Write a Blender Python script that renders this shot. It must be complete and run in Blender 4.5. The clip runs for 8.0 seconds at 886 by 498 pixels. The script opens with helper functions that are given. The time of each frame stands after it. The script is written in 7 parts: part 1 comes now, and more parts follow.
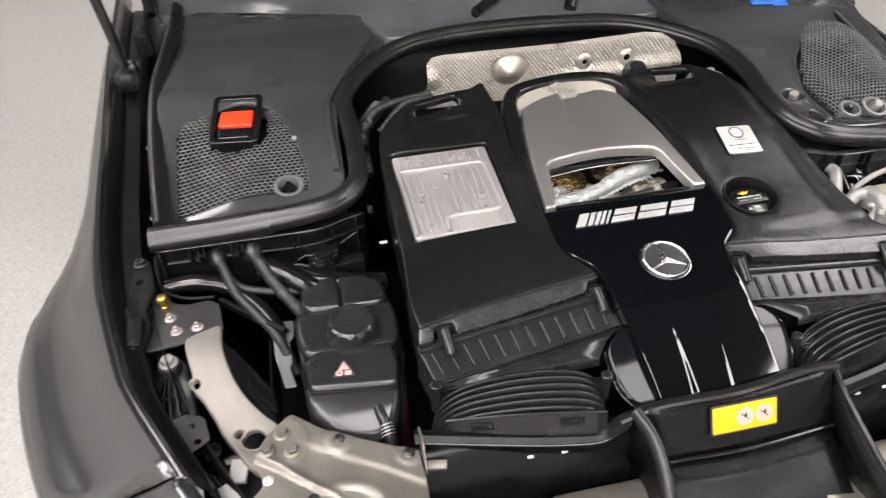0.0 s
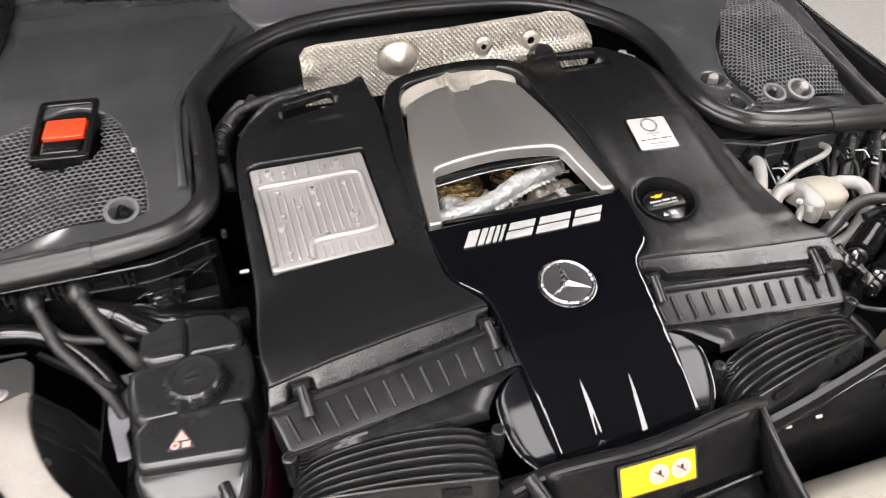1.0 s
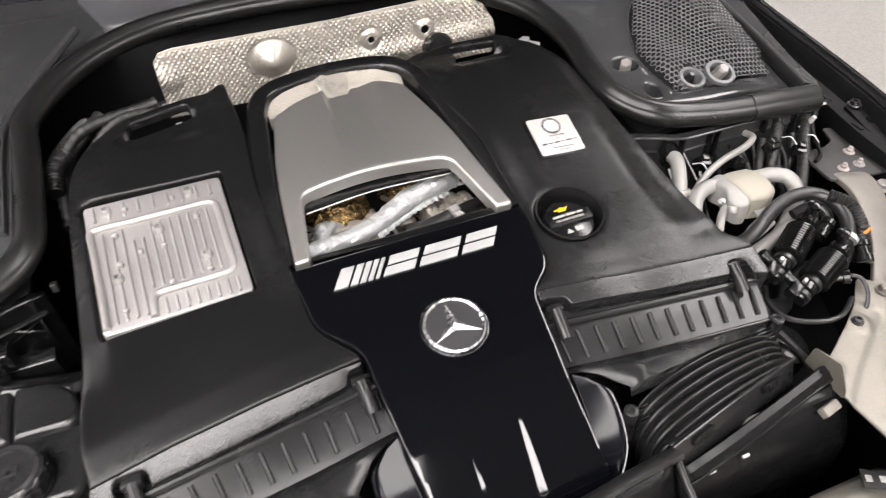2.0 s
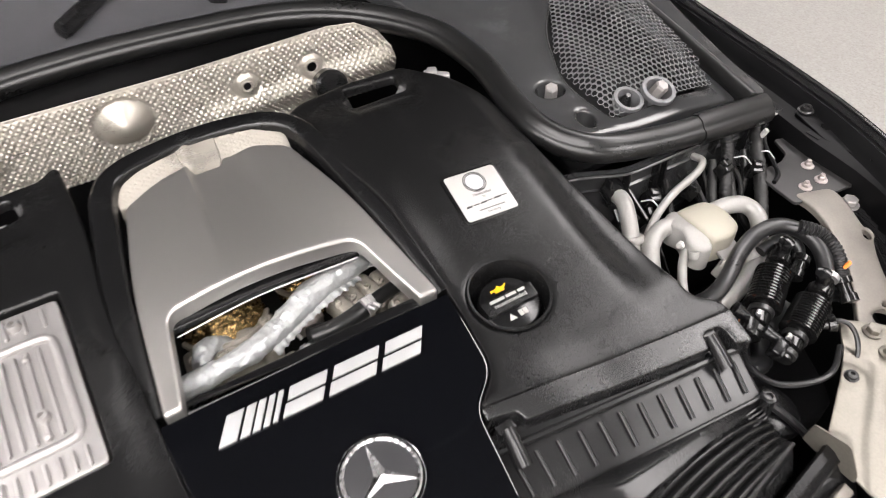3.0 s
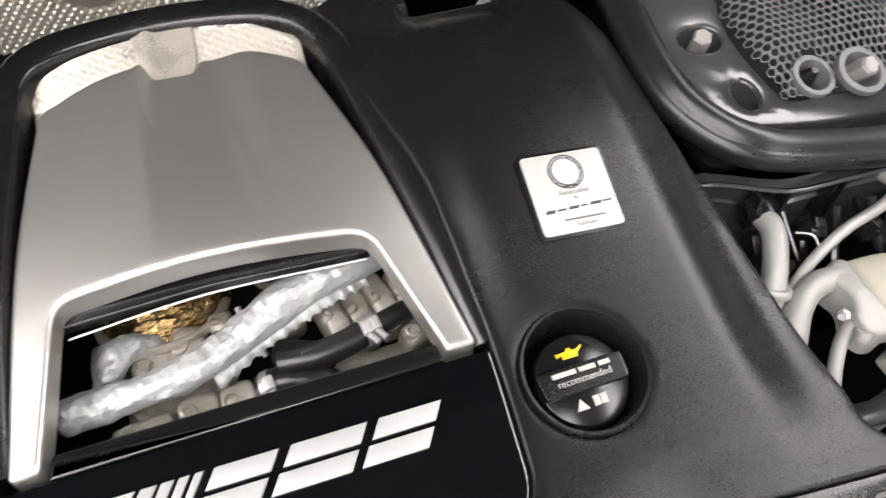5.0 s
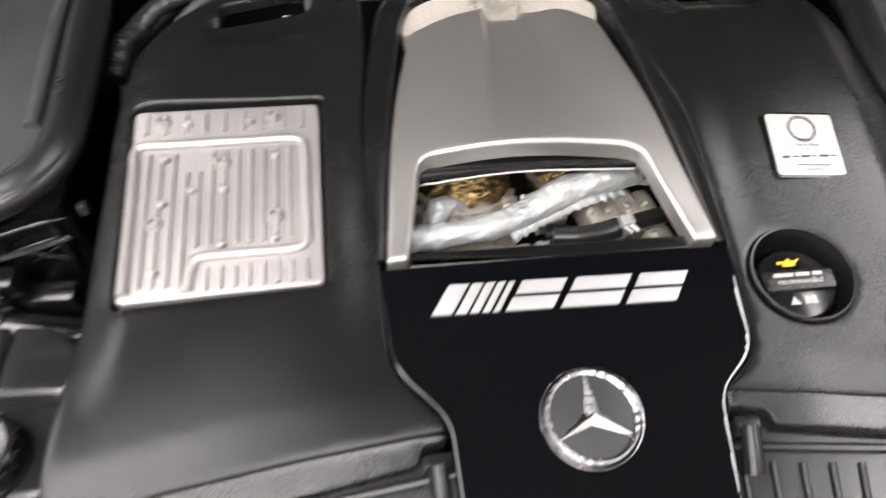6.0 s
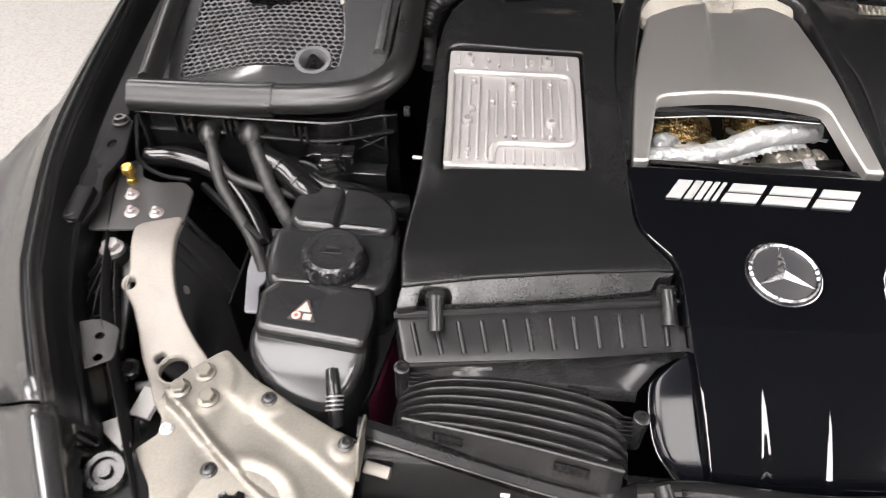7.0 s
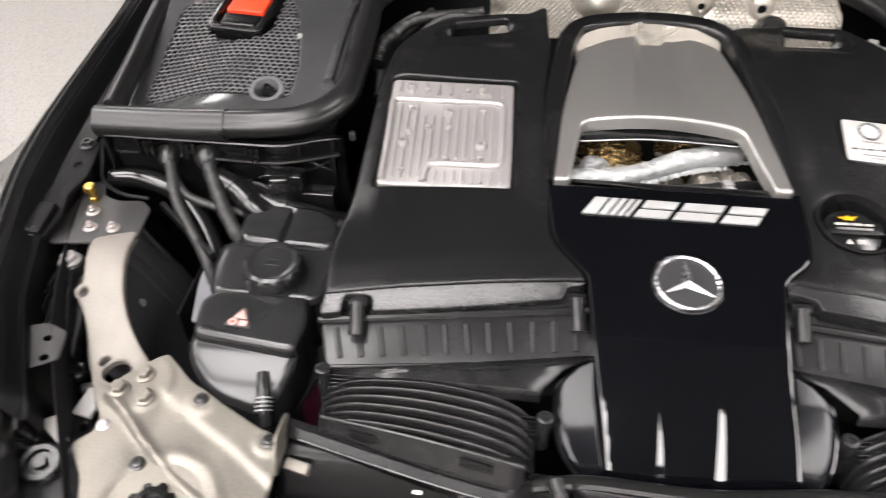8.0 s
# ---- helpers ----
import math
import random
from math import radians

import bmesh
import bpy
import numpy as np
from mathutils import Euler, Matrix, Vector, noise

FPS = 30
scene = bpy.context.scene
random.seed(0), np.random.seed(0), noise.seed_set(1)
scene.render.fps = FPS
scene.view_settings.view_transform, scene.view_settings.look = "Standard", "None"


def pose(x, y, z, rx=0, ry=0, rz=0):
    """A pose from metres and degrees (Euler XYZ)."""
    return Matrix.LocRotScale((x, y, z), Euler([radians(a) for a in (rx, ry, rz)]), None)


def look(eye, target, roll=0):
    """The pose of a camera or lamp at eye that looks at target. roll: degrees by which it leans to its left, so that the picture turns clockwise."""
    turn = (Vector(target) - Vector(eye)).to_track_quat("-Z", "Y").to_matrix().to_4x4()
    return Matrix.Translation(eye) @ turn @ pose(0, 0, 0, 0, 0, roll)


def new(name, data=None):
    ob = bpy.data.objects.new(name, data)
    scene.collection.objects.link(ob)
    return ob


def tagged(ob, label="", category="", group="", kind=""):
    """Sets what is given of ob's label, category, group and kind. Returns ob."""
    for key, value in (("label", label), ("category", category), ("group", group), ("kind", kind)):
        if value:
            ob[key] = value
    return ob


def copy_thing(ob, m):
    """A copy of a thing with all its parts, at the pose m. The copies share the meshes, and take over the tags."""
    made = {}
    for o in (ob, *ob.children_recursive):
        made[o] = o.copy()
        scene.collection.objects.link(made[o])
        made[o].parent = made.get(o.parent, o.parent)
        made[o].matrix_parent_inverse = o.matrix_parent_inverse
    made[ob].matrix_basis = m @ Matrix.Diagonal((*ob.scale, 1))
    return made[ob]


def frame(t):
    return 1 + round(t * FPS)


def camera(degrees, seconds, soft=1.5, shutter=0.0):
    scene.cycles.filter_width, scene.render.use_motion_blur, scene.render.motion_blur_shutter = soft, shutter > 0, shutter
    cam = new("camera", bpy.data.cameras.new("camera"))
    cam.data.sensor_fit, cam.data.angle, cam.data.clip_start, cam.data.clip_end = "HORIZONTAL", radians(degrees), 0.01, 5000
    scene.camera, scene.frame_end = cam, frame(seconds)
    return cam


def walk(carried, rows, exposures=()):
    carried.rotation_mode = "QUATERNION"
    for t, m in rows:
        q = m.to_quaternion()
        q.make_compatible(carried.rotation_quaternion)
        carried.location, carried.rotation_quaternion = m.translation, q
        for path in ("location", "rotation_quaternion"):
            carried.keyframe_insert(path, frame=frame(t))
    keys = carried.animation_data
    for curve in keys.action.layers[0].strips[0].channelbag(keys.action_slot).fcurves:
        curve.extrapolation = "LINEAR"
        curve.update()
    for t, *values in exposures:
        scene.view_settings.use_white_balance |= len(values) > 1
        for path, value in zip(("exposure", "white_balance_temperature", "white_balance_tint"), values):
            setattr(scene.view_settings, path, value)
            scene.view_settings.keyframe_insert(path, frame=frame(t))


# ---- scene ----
# camera and its walk
cam = camera(64.7, 8.0, soft=1.1, shutter=0.4)
PATH = [
    (0, (-0.472, -0.694, 1.573), (-0.166, 0.817, 0.299), -1.1),
    (0.5, (-0.406, -0.637, 1.552), (-0.02, 0.84, 0.26), -0.5),
    (1, (-0.327, -0.556, 1.511), (0.103, 0.886, 0.193), -0.4),
    (1.5, (-0.258, -0.485, 1.472), (0.215, 0.916, 0.126), -0.6),
    (2, (-0.182, -0.449, 1.481), (0.332, 0.904, 0.1), -1.1),
    (2.2, (-0.153, -0.427, 1.484), (0.378, 0.912, 0.095), -1.7),
    (3.3, (-0.046, -0.211, 1.404), (0.652, 1.01, -0.018), -2.0),
    (3.5, (-0.014, -0.174, 1.375), (0.672, 1.029, -0.069), -1.5),
    (4, (0.044, -0.087, 1.329), (0.67, 1.077, -0.172), -0.3),
    (4.2, (0.058, -0.063, 1.313), (0.662, 1.094, -0.203), 0.4),
    (5.3, (-0.005, -0.052, 1.32), (0.404, 1.051, -0.298), 5.9),
    (5.5, (-0.028, -0.084, 1.329), (0.284, 1.082, -0.267), 2.9),
    (6, (-0.138, -0.204, 1.366), (0.019, 1.032, -0.198), 2.4),
    (6.5, (-0.229, -0.366, 1.399), (-0.241, 0.933, -0.121), 0.9),
    (7, (-0.303, -0.478, 1.424), (-0.401, 0.874, -0.047), 1.3),
    (7.5, (-0.309, -0.513, 1.434), (-0.47, 0.876, 0.005), 0.6),
    (8, (-0.197, -0.525, 1.433), (-0.357, 0.911, 0.05), 0.1),
]
walk(cam, [(t, look(eye, target, roll)) for t, eye, target, roll in PATH], exposures=[(0, 0.0), (1.5, 0.15), (2.2, 0.15), (3.5, 0.08), (5.5, 0.06), (6.0, 0.17), (6.5, 0.32), (7.0, 0.3), (7.5, 0.23), (8, 0.2)])

# world: a dim, neutral surround; the workshop's own ceiling lights do the lighting
world = bpy.data.worlds.new("world")
world.use_nodes = True
world.node_tree.nodes["Background"].inputs[0].default_value = (0.9, 0.95, 1.0, 1)
world.node_tree.nodes["Background"].inputs[1].default_value = 0.05
scene.world = world
LAMP = 14.9

# ---- small building kit ----
from mathutils.geometry import delaunay_2d_cdt


def smooth(a, b, x):
    t = min(1.0, max(0.0, (x - a) / (b - a)))
    return t * t * (3 - 2 * t)


def lerp(a, b, t):
    return a + (b - a) * t


def table(pairs, x):
    """Straight lines through (x, value) pairs."""
    return float(np.interp(x, [p[0] for p in pairs], [p[1] for p in pairs]))


def curve(pairs, x):
    """A smooth line through the pairs (x, value)."""
    n = len(pairs)
    if x <= pairs[0][0] or x >= pairs[-1][0]:
        return table(pairs, x)
    i = max(k for k in range(n - 1) if pairs[k][0] <= x)

    def slope(k):
        a, b = pairs[max(k - 1, 0)], pairs[min(k + 1, n - 1)]
        return (b[1] - a[1]) / (b[0] - a[0])

    (xa, ya), (xb, yb) = pairs[i], pairs[i + 1]
    h = xb - xa
    t = (x - xa) / h
    return (1 + 2 * t) * (1 - t) ** 2 * ya + t * (1 - t) ** 2 * h * slope(i) + t * t * (3 - 2 * t) * yb + t * t * (t - 1) * h * slope(i + 1)


def inside(poly, x, y):
    hit, n = False, len(poly)
    for i in range(n):
        (ax, ay), (bx, by) = poly[i], poly[i - 1]
        if (ay > y) != (by > y) and x < (bx - ax) * (y - ay) / (by - ay) + ax:
            hit = not hit
    return hit


def area(poly):
    return sum(poly[i - 1][0] * poly[i][1] - poly[i][0] * poly[i - 1][1] for i in range(len(poly))) / 2


def ccw(poly):
    return list(poly) if area(poly) > 0 else list(poly)[::-1]


def fillet(poly, r, n=5):
    """Rounds the corners of a polygon; r is one radius or one for each corner."""
    out, k = [], len(poly)
    for i in range(k):
        p, q, s = (Vector(poly[j % k]) for j in (i - 1, i, i + 1))
        rr = r[i] if isinstance(r, (list, tuple)) else r
        a, b = p - q, s - q
        d = min(rr, a.length * 0.45, b.length * 0.45)
        if d < 1e-5:
            out.append((q.x, q.y))
            continue
        a, b = q + a.normalized() * d, q + b.normalized() * d
        for j in range(n + 1):
            t = j / n
            c = a * (1 - t) ** 2 + q * 2 * t * (1 - t) + b * t * t
            out.append((c.x, c.y))
    return out


def circle(x, y, r, n=32, ry=None):
    ry = ry or r
    return [(x + r * math.cos(2 * math.pi * i / n), y + ry * math.sin(2 * math.pi * i / n)) for i in range(n)]


def inset(poly, d):
    """Moves a counter-clockwise outline inwards by d."""
    out, k = [], len(poly)
    for i in range(k):
        p, q, s = (Vector(poly[j % k]) for j in (i - 1, i, i + 1))
        u, v = (q - p), (s - q)
        u, v = u.normalized() if u.length else Vector((1, 0)), v.normalized() if v.length else Vector((1, 0))
        a, b = Vector((-u.y, u.x)), Vector((-v.y, v.x))
        m = (a + b) / max(0.35, 1 + a.dot(b))
        out.append((q.x + m.x * d, q.y + m.y * d))
    return out


def dense(poly, step):
    out = []
    for i, q in enumerate(poly):
        p = poly[i - 1]
        k = max(1, int(math.hypot(q[0] - p[0], q[1] - p[1]) / step))
        out += [(lerp(p[0], q[0], j / k), lerp(p[1], q[1], j / k)) for j in range(k)]
    return out


def spline(pts, n):
    """n points along a smooth curve through pts."""
    pts = [Vector(p) for p in pts]
    if len(pts) == 2:
        return [pts[0].lerp(pts[1], i / (n - 1)) for i in range(n)]
    ext = [pts[0] * 2 - pts[1], *pts, pts[-1] * 2 - pts[-2]]
    cum = [0.0]
    for a, b in zip(pts, pts[1:]):
        cum.append(cum[-1] + (b - a).length)
    out = []
    for i in range(n):
        s = cum[-1] * i / (n - 1)
        k = min(len(pts) - 2, max(j for j in range(len(pts)) if cum[j] <= s + 1e-9))
        t = (s - cum[k]) / max(1e-9, cum[k + 1] - cum[k])
        a, b, c, d = ext[k:k + 4]
        out.append(0.5 * ((2 * b) + (c - a) * t + (2 * a - 5 * b + 4 * c - d) * t * t + (3 * b - a - 3 * c + d) * t ** 3))
    return out


class Geo:
    """Gathers the vertices and faces of one mesh."""

    def __init__(self):
        self.v, self.f = [], []

    def add(self, verts, faces, m=None):
        k = len(self.v)
        self.v += [tuple(m @ Vector(p)) if m else tuple(p) for p in verts]
        self.f += [tuple(i + k for i in f) for f in faces]
        return self

    def loft(self, rows, around=False, caps=False, m=None):
        k, n = len(rows[0]), len(rows)
        verts = [p for row in rows for p in row]
        faces = []
        for i in range(n - 1):
            for j in range(k if around else k - 1):
                faces.append((i * k + j, i * k + (j + 1) % k, (i + 1) * k + (j + 1) % k, (i + 1) * k + j))
        if caps:
            faces += [tuple(range(k))[::-1], tuple(range((n - 1) * k, n * k))]
        return self.add(verts, faces, m)

    def tube(self, pts, r, n=24, seg=10, m=None, flat=1.0):
        c = spline(pts, n)
        up, rows = None, []
        for i, p in enumerate(c):
            t = (c[min(i + 1, n - 1)] - c[max(i - 1, 0)]).normalized()
            up = t.orthogonal().normalized() if up is None else (up - t * up.dot(t)).normalized()
            side = t.cross(up)
            rr = r(i / (n - 1)) if callable(r) else r
            rows.append([p + (up * math.cos(2 * math.pi * j / seg) + side * flat * math.sin(2 * math.pi * j / seg)) * rr for j in range(seg)])
        return self.loft(rows, True, True, m)

    def lathe(self, profile, seg=24, m=None):
        rows = [[(max(r, 1e-5) * math.cos(2 * math.pi * j / seg), max(r, 1e-5) * math.sin(2 * math.pi * j / seg), z) for j in range(seg)] for r, z in profile]
        return self.loft(rows, True, True, m)

    def slab(self, outline, top, depth, r=0.003, holes=(), grid=None, m=None, n=3, under=None):
        """A plate with that outline: its top follows top(x, y), its edges are rounded by r, holes go through it."""
        zf = top if callable(top) else (lambda x, y: top)
        bf = under or (lambda x, y: zf(x, y) - depth)
        loops = [ccw(outline)] + [ccw(h)[::-1] for h in holes]
        if grid:
            loops = [dense(l, grid) for l in loops]
        ends, lows = [], []
        for l in loops:
            rows = [[(x, y, bf(x, y)) for x, y in l]]
            for i in range(n + 1):
                a = math.pi / 2 * i / n
                off = inset(l, r * (1 - math.cos(a)))
                rows.append([(p[0], p[1], zf(*p) - r * (1 - math.sin(a))) for p in off])
            self.loft([row + row[:1] for row in rows], m=m)
            ends.append([p[:2] for p in rows[-1]])
            lows.append(l)
        for rings, f in ((ends, zf), (lows, bf)):
            pts, edges = [], []
            for ring in rings:
                k = len(pts)
                pts += [Vector(p) for p in ring]
                edges += [(k + i, k + (i + 1) % len(ring)) for i in range(len(ring))]
            if grid and f is zf:
                xs, ys = [p[0] for p in rings[0]], [p[1] for p in rings[0]]
                core = inset(rings[0], grid * 0.5)
                cores = [inset(h, grid * 0.5) for h in rings[1:]]
                x = min(xs)
                while x < max(xs):
                    y = min(ys)
                    while y < max(ys):
                        if inside(core, x, y) and not any(inside(h, x, y) for h in cores):
                            pts.append(Vector((x + 1e-5 * math.sin(y * 999), y)))
                        y += grid
                    x += grid
            ov, _, of, _, _, _ = delaunay_2d_cdt(pts, edges, [], 0, 1e-7)
            good = []
            for t in of:
                cx, cy = sum(ov[i].x for i in t) / 3, sum(ov[i].y for i in t) / 3
                if inside(rings[0], cx, cy) and not any(inside(h, cx, cy) for h in rings[1:]):
                    good.append(tuple(t))
            self.add([(p.x, p.y, f(p.x, p.y)) for p in ov], good, m)
        return self

    def block(self, size, m=None, r=0.002):
        """A box with rounded upper edges, centred on its base."""
        x, y, z = size
        e = min(r, x * 0.3, y * 0.3, z * 0.3)
        return self.slab(fillet([(-x / 2, -y / 2), (x / 2, -y / 2), (x / 2, y / 2), (-x / 2, y / 2)], e, 2), z, z, e, m=m, n=2)


def part(name, geo, material, parent=None, label="", angle=38, kind=""):
    """One mesh object from a Geo, under a thing or a part."""
    me = bpy.data.meshes.new(name)
    me.from_pydata(geo.v, [], geo.f)
    bm = bmesh.new()
    bm.from_mesh(me)
    bmesh.ops.remove_doubles(bm, verts=bm.verts, dist=2e-6)
    bmesh.ops.recalc_face_normals(bm, faces=bm.faces)
    bm.to_mesh(me)
    bm.free()
    me.materials.append(material)
    me.polygons.foreach_set("use_smooth", [True] * len(me.polygons))
    me.set_sharp_from_angle(angle=radians(angle))
    ob = new(name, me)
    if parent is not None:
        ob.parent = parent
        shift = parent.location if parent.parent is None else Vector()
        ob.matrix_parent_inverse = Matrix.Translation(-shift)
    if label or kind:
        tagged(ob, label=label, kind=kind)
    return ob


def thing(name, label, category, at=(0, 0, 0), group="", kind=""):
    ob = new(name)
    ob.location = at
    ob.empty_display_size = 0.05
    return tagged(ob, label, category, group, kind)


def place(x, y, z, normal=(0, 0, 1), turn=0):
    """A pose whose z axis lies along normal."""
    q = Vector((0, 0, 1)).rotation_difference(Vector(normal))
    return Matrix.Translation((x, y, z)) @ q.to_matrix().to_4x4() @ pose(0, 0, 0, 0, 0, turn)


# ---- materials ----
def surface(name, col, rough, metal=0.0, var=0.15, rvar=0.12, grain=900.0, bump=0.15, blotch=9.0, coat=0.0, spec=0.5, dust=0.0, dist=0.0006, scratch=0.0):
    """A procedural surface: colour and gloss vary at two scales, with a fine relief and a little dust."""
    mt = bpy.data.materials.new(name)
    mt.use_nodes = True
    nt = mt.node_tree
    N, L = nt.nodes, nt.links
    b = N["Principled BSDF"]
    tc = N.new("ShaderNodeTexCoord")
    big, fine = N.new("ShaderNodeTexNoise"), N.new("ShaderNodeTexNoise")
    for node, s, d in ((big, blotch, 6.0), (fine, grain, 3.0)):
        node.inputs["Scale"].default_value, node.inputs["Detail"].default_value = s, d
        L.new(tc.outputs["Object"], node.inputs["Vector"])
    mixed = N.new("ShaderNodeMath")
    mixed.operation = "MULTIPLY_ADD"
    L.new(fine.outputs["Fac"], mixed.inputs[0])
    mixed.inputs[1].default_value = 0.35
    L.new(big.outputs["Fac"], mixed.inputs[2])
    ramp = N.new("ShaderNodeMapRange")
    L.new(mixed.outputs[0], ramp.inputs["Value"])
    ramp.inputs["From Min"].default_value, ramp.inputs["From Max"].default_value = 0.4, 0.95
    ramp.inputs["To Min"].default_value, ramp.inputs["To Max"].default_value = 1 - var, 1 + var
    tint = N.new("ShaderNodeVectorMath")
    tint.operation = "SCALE"
    tint.inputs[0].default_value = col[:3]
    L.new(ramp.outputs[0], tint.inputs["Scale"])
    last = tint.outputs[0]
    if dust:
        speck = N.new("ShaderNodeTexVoronoi")
        speck.inputs["Scale"].default_value = 260
        L.new(tc.outputs["Object"], speck.inputs["Vector"])
        cut = N.new("ShaderNodeMapRange")
        cut.inputs["From Min"].default_value, cut.inputs["From Max"].default_value = 0.16, 0.06
        L.new(speck.outputs["Distance"], cut.inputs["Value"])
        some = N.new("ShaderNodeMath")
        some.operation = "MULTIPLY"
        L.new(cut.outputs[0], some.inputs[0])
        pick = N.new("ShaderNodeMapRange")
        pick.inputs["From Min"].default_value, pick.inputs["From Max"].default_value = 0.55, 0.72
        pick.inputs["To Max"].default_value = dust
        L.new(big.outputs["Fac"], pick.inputs["Value"])
        L.new(pick.outputs[0], some.inputs[1])
        mix = N.new("ShaderNodeMix")
        mix.data_type = "RGBA"
        L.new(some.outputs[0], mix.inputs["Factor"])
        L.new(last, mix.inputs["A"])
        mix.inputs["B"].default_value = (0.45, 0.43, 0.4, 1)
        last = mix.outputs["Result"]
    L.new(last, b.inputs["Base Color"])
    rr = N.new("ShaderNodeMapRange")
    L.new(mixed.outputs[0], rr.inputs["Value"])
    rr.inputs["From Min"].default_value, rr.inputs["From Max"].default_value = 0.45, 0.9
    rr.inputs["To Min"].default_value, rr.inputs["To Max"].default_value = max(0.02, rough - rvar), min(1, rough + rvar)
    L.new(rr.outputs[0], b.inputs["Roughness"])
    b.inputs["Metallic"].default_value = metal
    b.inputs["Specular IOR Level"].default_value = spec
    b.inputs["Coat Weight"].default_value = coat
    b.inputs["Coat Roughness"].default_value = 0.06
    if bump:
        bp = N.new("ShaderNodeBump")
        bp.inputs["Strength"].default_value, bp.inputs["Distance"].default_value = bump, dist
        L.new(fine.outputs["Fac"], bp.inputs["Height"])
        L.new(bp.outputs[0], b.inputs["Normal"])
    return mt


PLASTIC = surface("grained_black_plastic", (0.007, 0.007, 0.0072), 0.26, bump=0.24, grain=850, dist=0.0006, rvar=0.06, blotch=6, dust=0.03, spec=0.33)
PLASTIC_DULL = surface("dull_black_plastic", (0.013, 0.013, 0.0134), 0.25, bump=0.10, grain=1000, spec=0.36)
SATIN = surface("satin_black_plastic", (0.006, 0.006, 0.0063), 0.22, bump=0.06)
GLOSS = surface("piano_black", (0.002, 0.0022, 0.003), 0.04, bump=0.0, var=0.1, rvar=0.03, coat=0.5)
RUBBER = surface("black_rubber", (0.010, 0.010, 0.010), 0.31, bump=0.0, grain=500, rvar=0.05, spec=0.45)
FOAM = surface("black_foam", (0.03, 0.03, 0.032), 0.85, bump=0.7, grain=300)
TAPE = surface("black_fabric_tape", (0.013, 0.0128, 0.0125), 0.5, bump=0.7, grain=600)
# near-black plastic, its base colour lightened to carry bright reflections
COWL = surface("sheen_lightened_cowl_plastic", (0.038, 0.0385, 0.0395), 0.19, bump=0.05, grain=900, var=0.3, rvar=0.10, blotch=5, dust=0.05)
MESHGREY = surface("grey_black_mesh_plastic", (0.09, 0.09, 0.093), 0.28, bump=0.05)
COLLAR = surface("grey_collar_plastic", (0.10, 0.10, 0.104), 0.35, bump=0.1)
TITAN = surface("satin_titan_paint", (0.52, 0.507, 0.484), 0.36, metal=0.9, var=0.02, bump=0.03, rvar=0.012)
CAST = surface("milled_aluminium", (0.39, 0.375, 0.366), 0.48, metal=0.6, var=0.1, bump=0.25, grain=700)
EMBOSS = surface("embossed_aluminium_sheet", (0.46, 0.43, 0.375), 0.34, metal=0.55, var=0.12, bump=0.1, blotch=14)
ZINC = surface("zinc_plated_steel", (0.205, 0.191, 0.165), 0.43, metal=0.7, var=0.34, blotch=10, bump=0.15, grain=350)
ARMSTEEL = surface("warm_grey_primed_steel", (0.175, 0.160, 0.141), 0.5, metal=0.35, var=0.28, blotch=14, bump=0.2, grain=400)
BOLT = surface("bright_bolt_steel", (0.5, 0.49, 0.49), 0.4, metal=0.7, var=0.12, bump=0.1)
PALEBOLT = surface("pale_coated_bolt", (0.30, 0.285, 0.275), 0.45, metal=0.4, var=0.1, bump=0.1)
DARKBOLT = surface("dark_screw_steel", (0.06, 0.06, 0.06), 0.35, metal=0.8)
BRASS = surface("yellow_brass", (0.55, 0.37, 0.10), 0.33, metal=1.0, var=0.2)
CHROME = surface("chrome", (0.85, 0.85, 0.86), 0.08, metal=1.0, var=0.03, rvar=0.03, bump=0.0)
BADGE = surface("badge_grey", (0.035, 0.035, 0.037), 0.4, metal=0.3, bump=0.0)
WING = surface("dark_gloss_plastic", (0.004, 0.0042, 0.0058), 0.12, bump=0.0, var=0.1, rvar=0.05, spec=0.26, blotch=20)
DULLCHROME = surface("dull_chrome", (0.55, 0.55, 0.56), 0.24, metal=1.0, var=0.1, rvar=0.08, grain=300, bump=0.05)
BADGEWHITE = surface("satin_silver_badge", (0.37, 0.37, 0.37), 0.4, metal=0.2, var=0.04, bump=0.0)
FOIL = surface("crumpled_silver_foil", (0.36, 0.37, 0.366), 0.5, metal=0.45, bump=0.3, grain=220, dist=0.0015, var=0.22)
GOLD = surface("golden_heat_foil", (0.34, 0.235, 0.105), 0.3, metal=0.95, var=0.5, bump=0.3, grain=260, dist=0.002)
ENGINE = surface("raw_cast_aluminium", (0.33, 0.303, 0.262), 0.5, metal=0.5, var=0.32, bump=0.7, grain=350, blotch=40)
PIPE = surface("pale_aluminium_pipe", (0.30, 0.292, 0.278), 0.5, metal=0.3, var=0.16, bump=0.15, grain=500, blotch=30)
VALVE = surface("cream_valve_block", (0.31, 0.29, 0.24), 0.55, metal=0.1, var=0.1, bump=0.15)
HOSE = surface("black_hose_rubber", (0.012, 0.012, 0.0125), 0.36, bump=0.15, grain=700)
BRACKET = surface("grey_coated_bracket", (0.20, 0.20, 0.215), 0.42, metal=0.5)
BODY = surface("black_body_paint", (0.004, 0.004, 0.0044), 0.48, bump=0.05, spec=0.16, var=0.2)
DARKSTEEL = surface("dark_coated_steel", (0.035, 0.034, 0.034), 0.45, metal=0.3, bump=0.15)
BAY = surface("matt_black_bay", (0.006, 0.006, 0.0065), 0.6, bump=0.3, grain=200, spec=0.2)
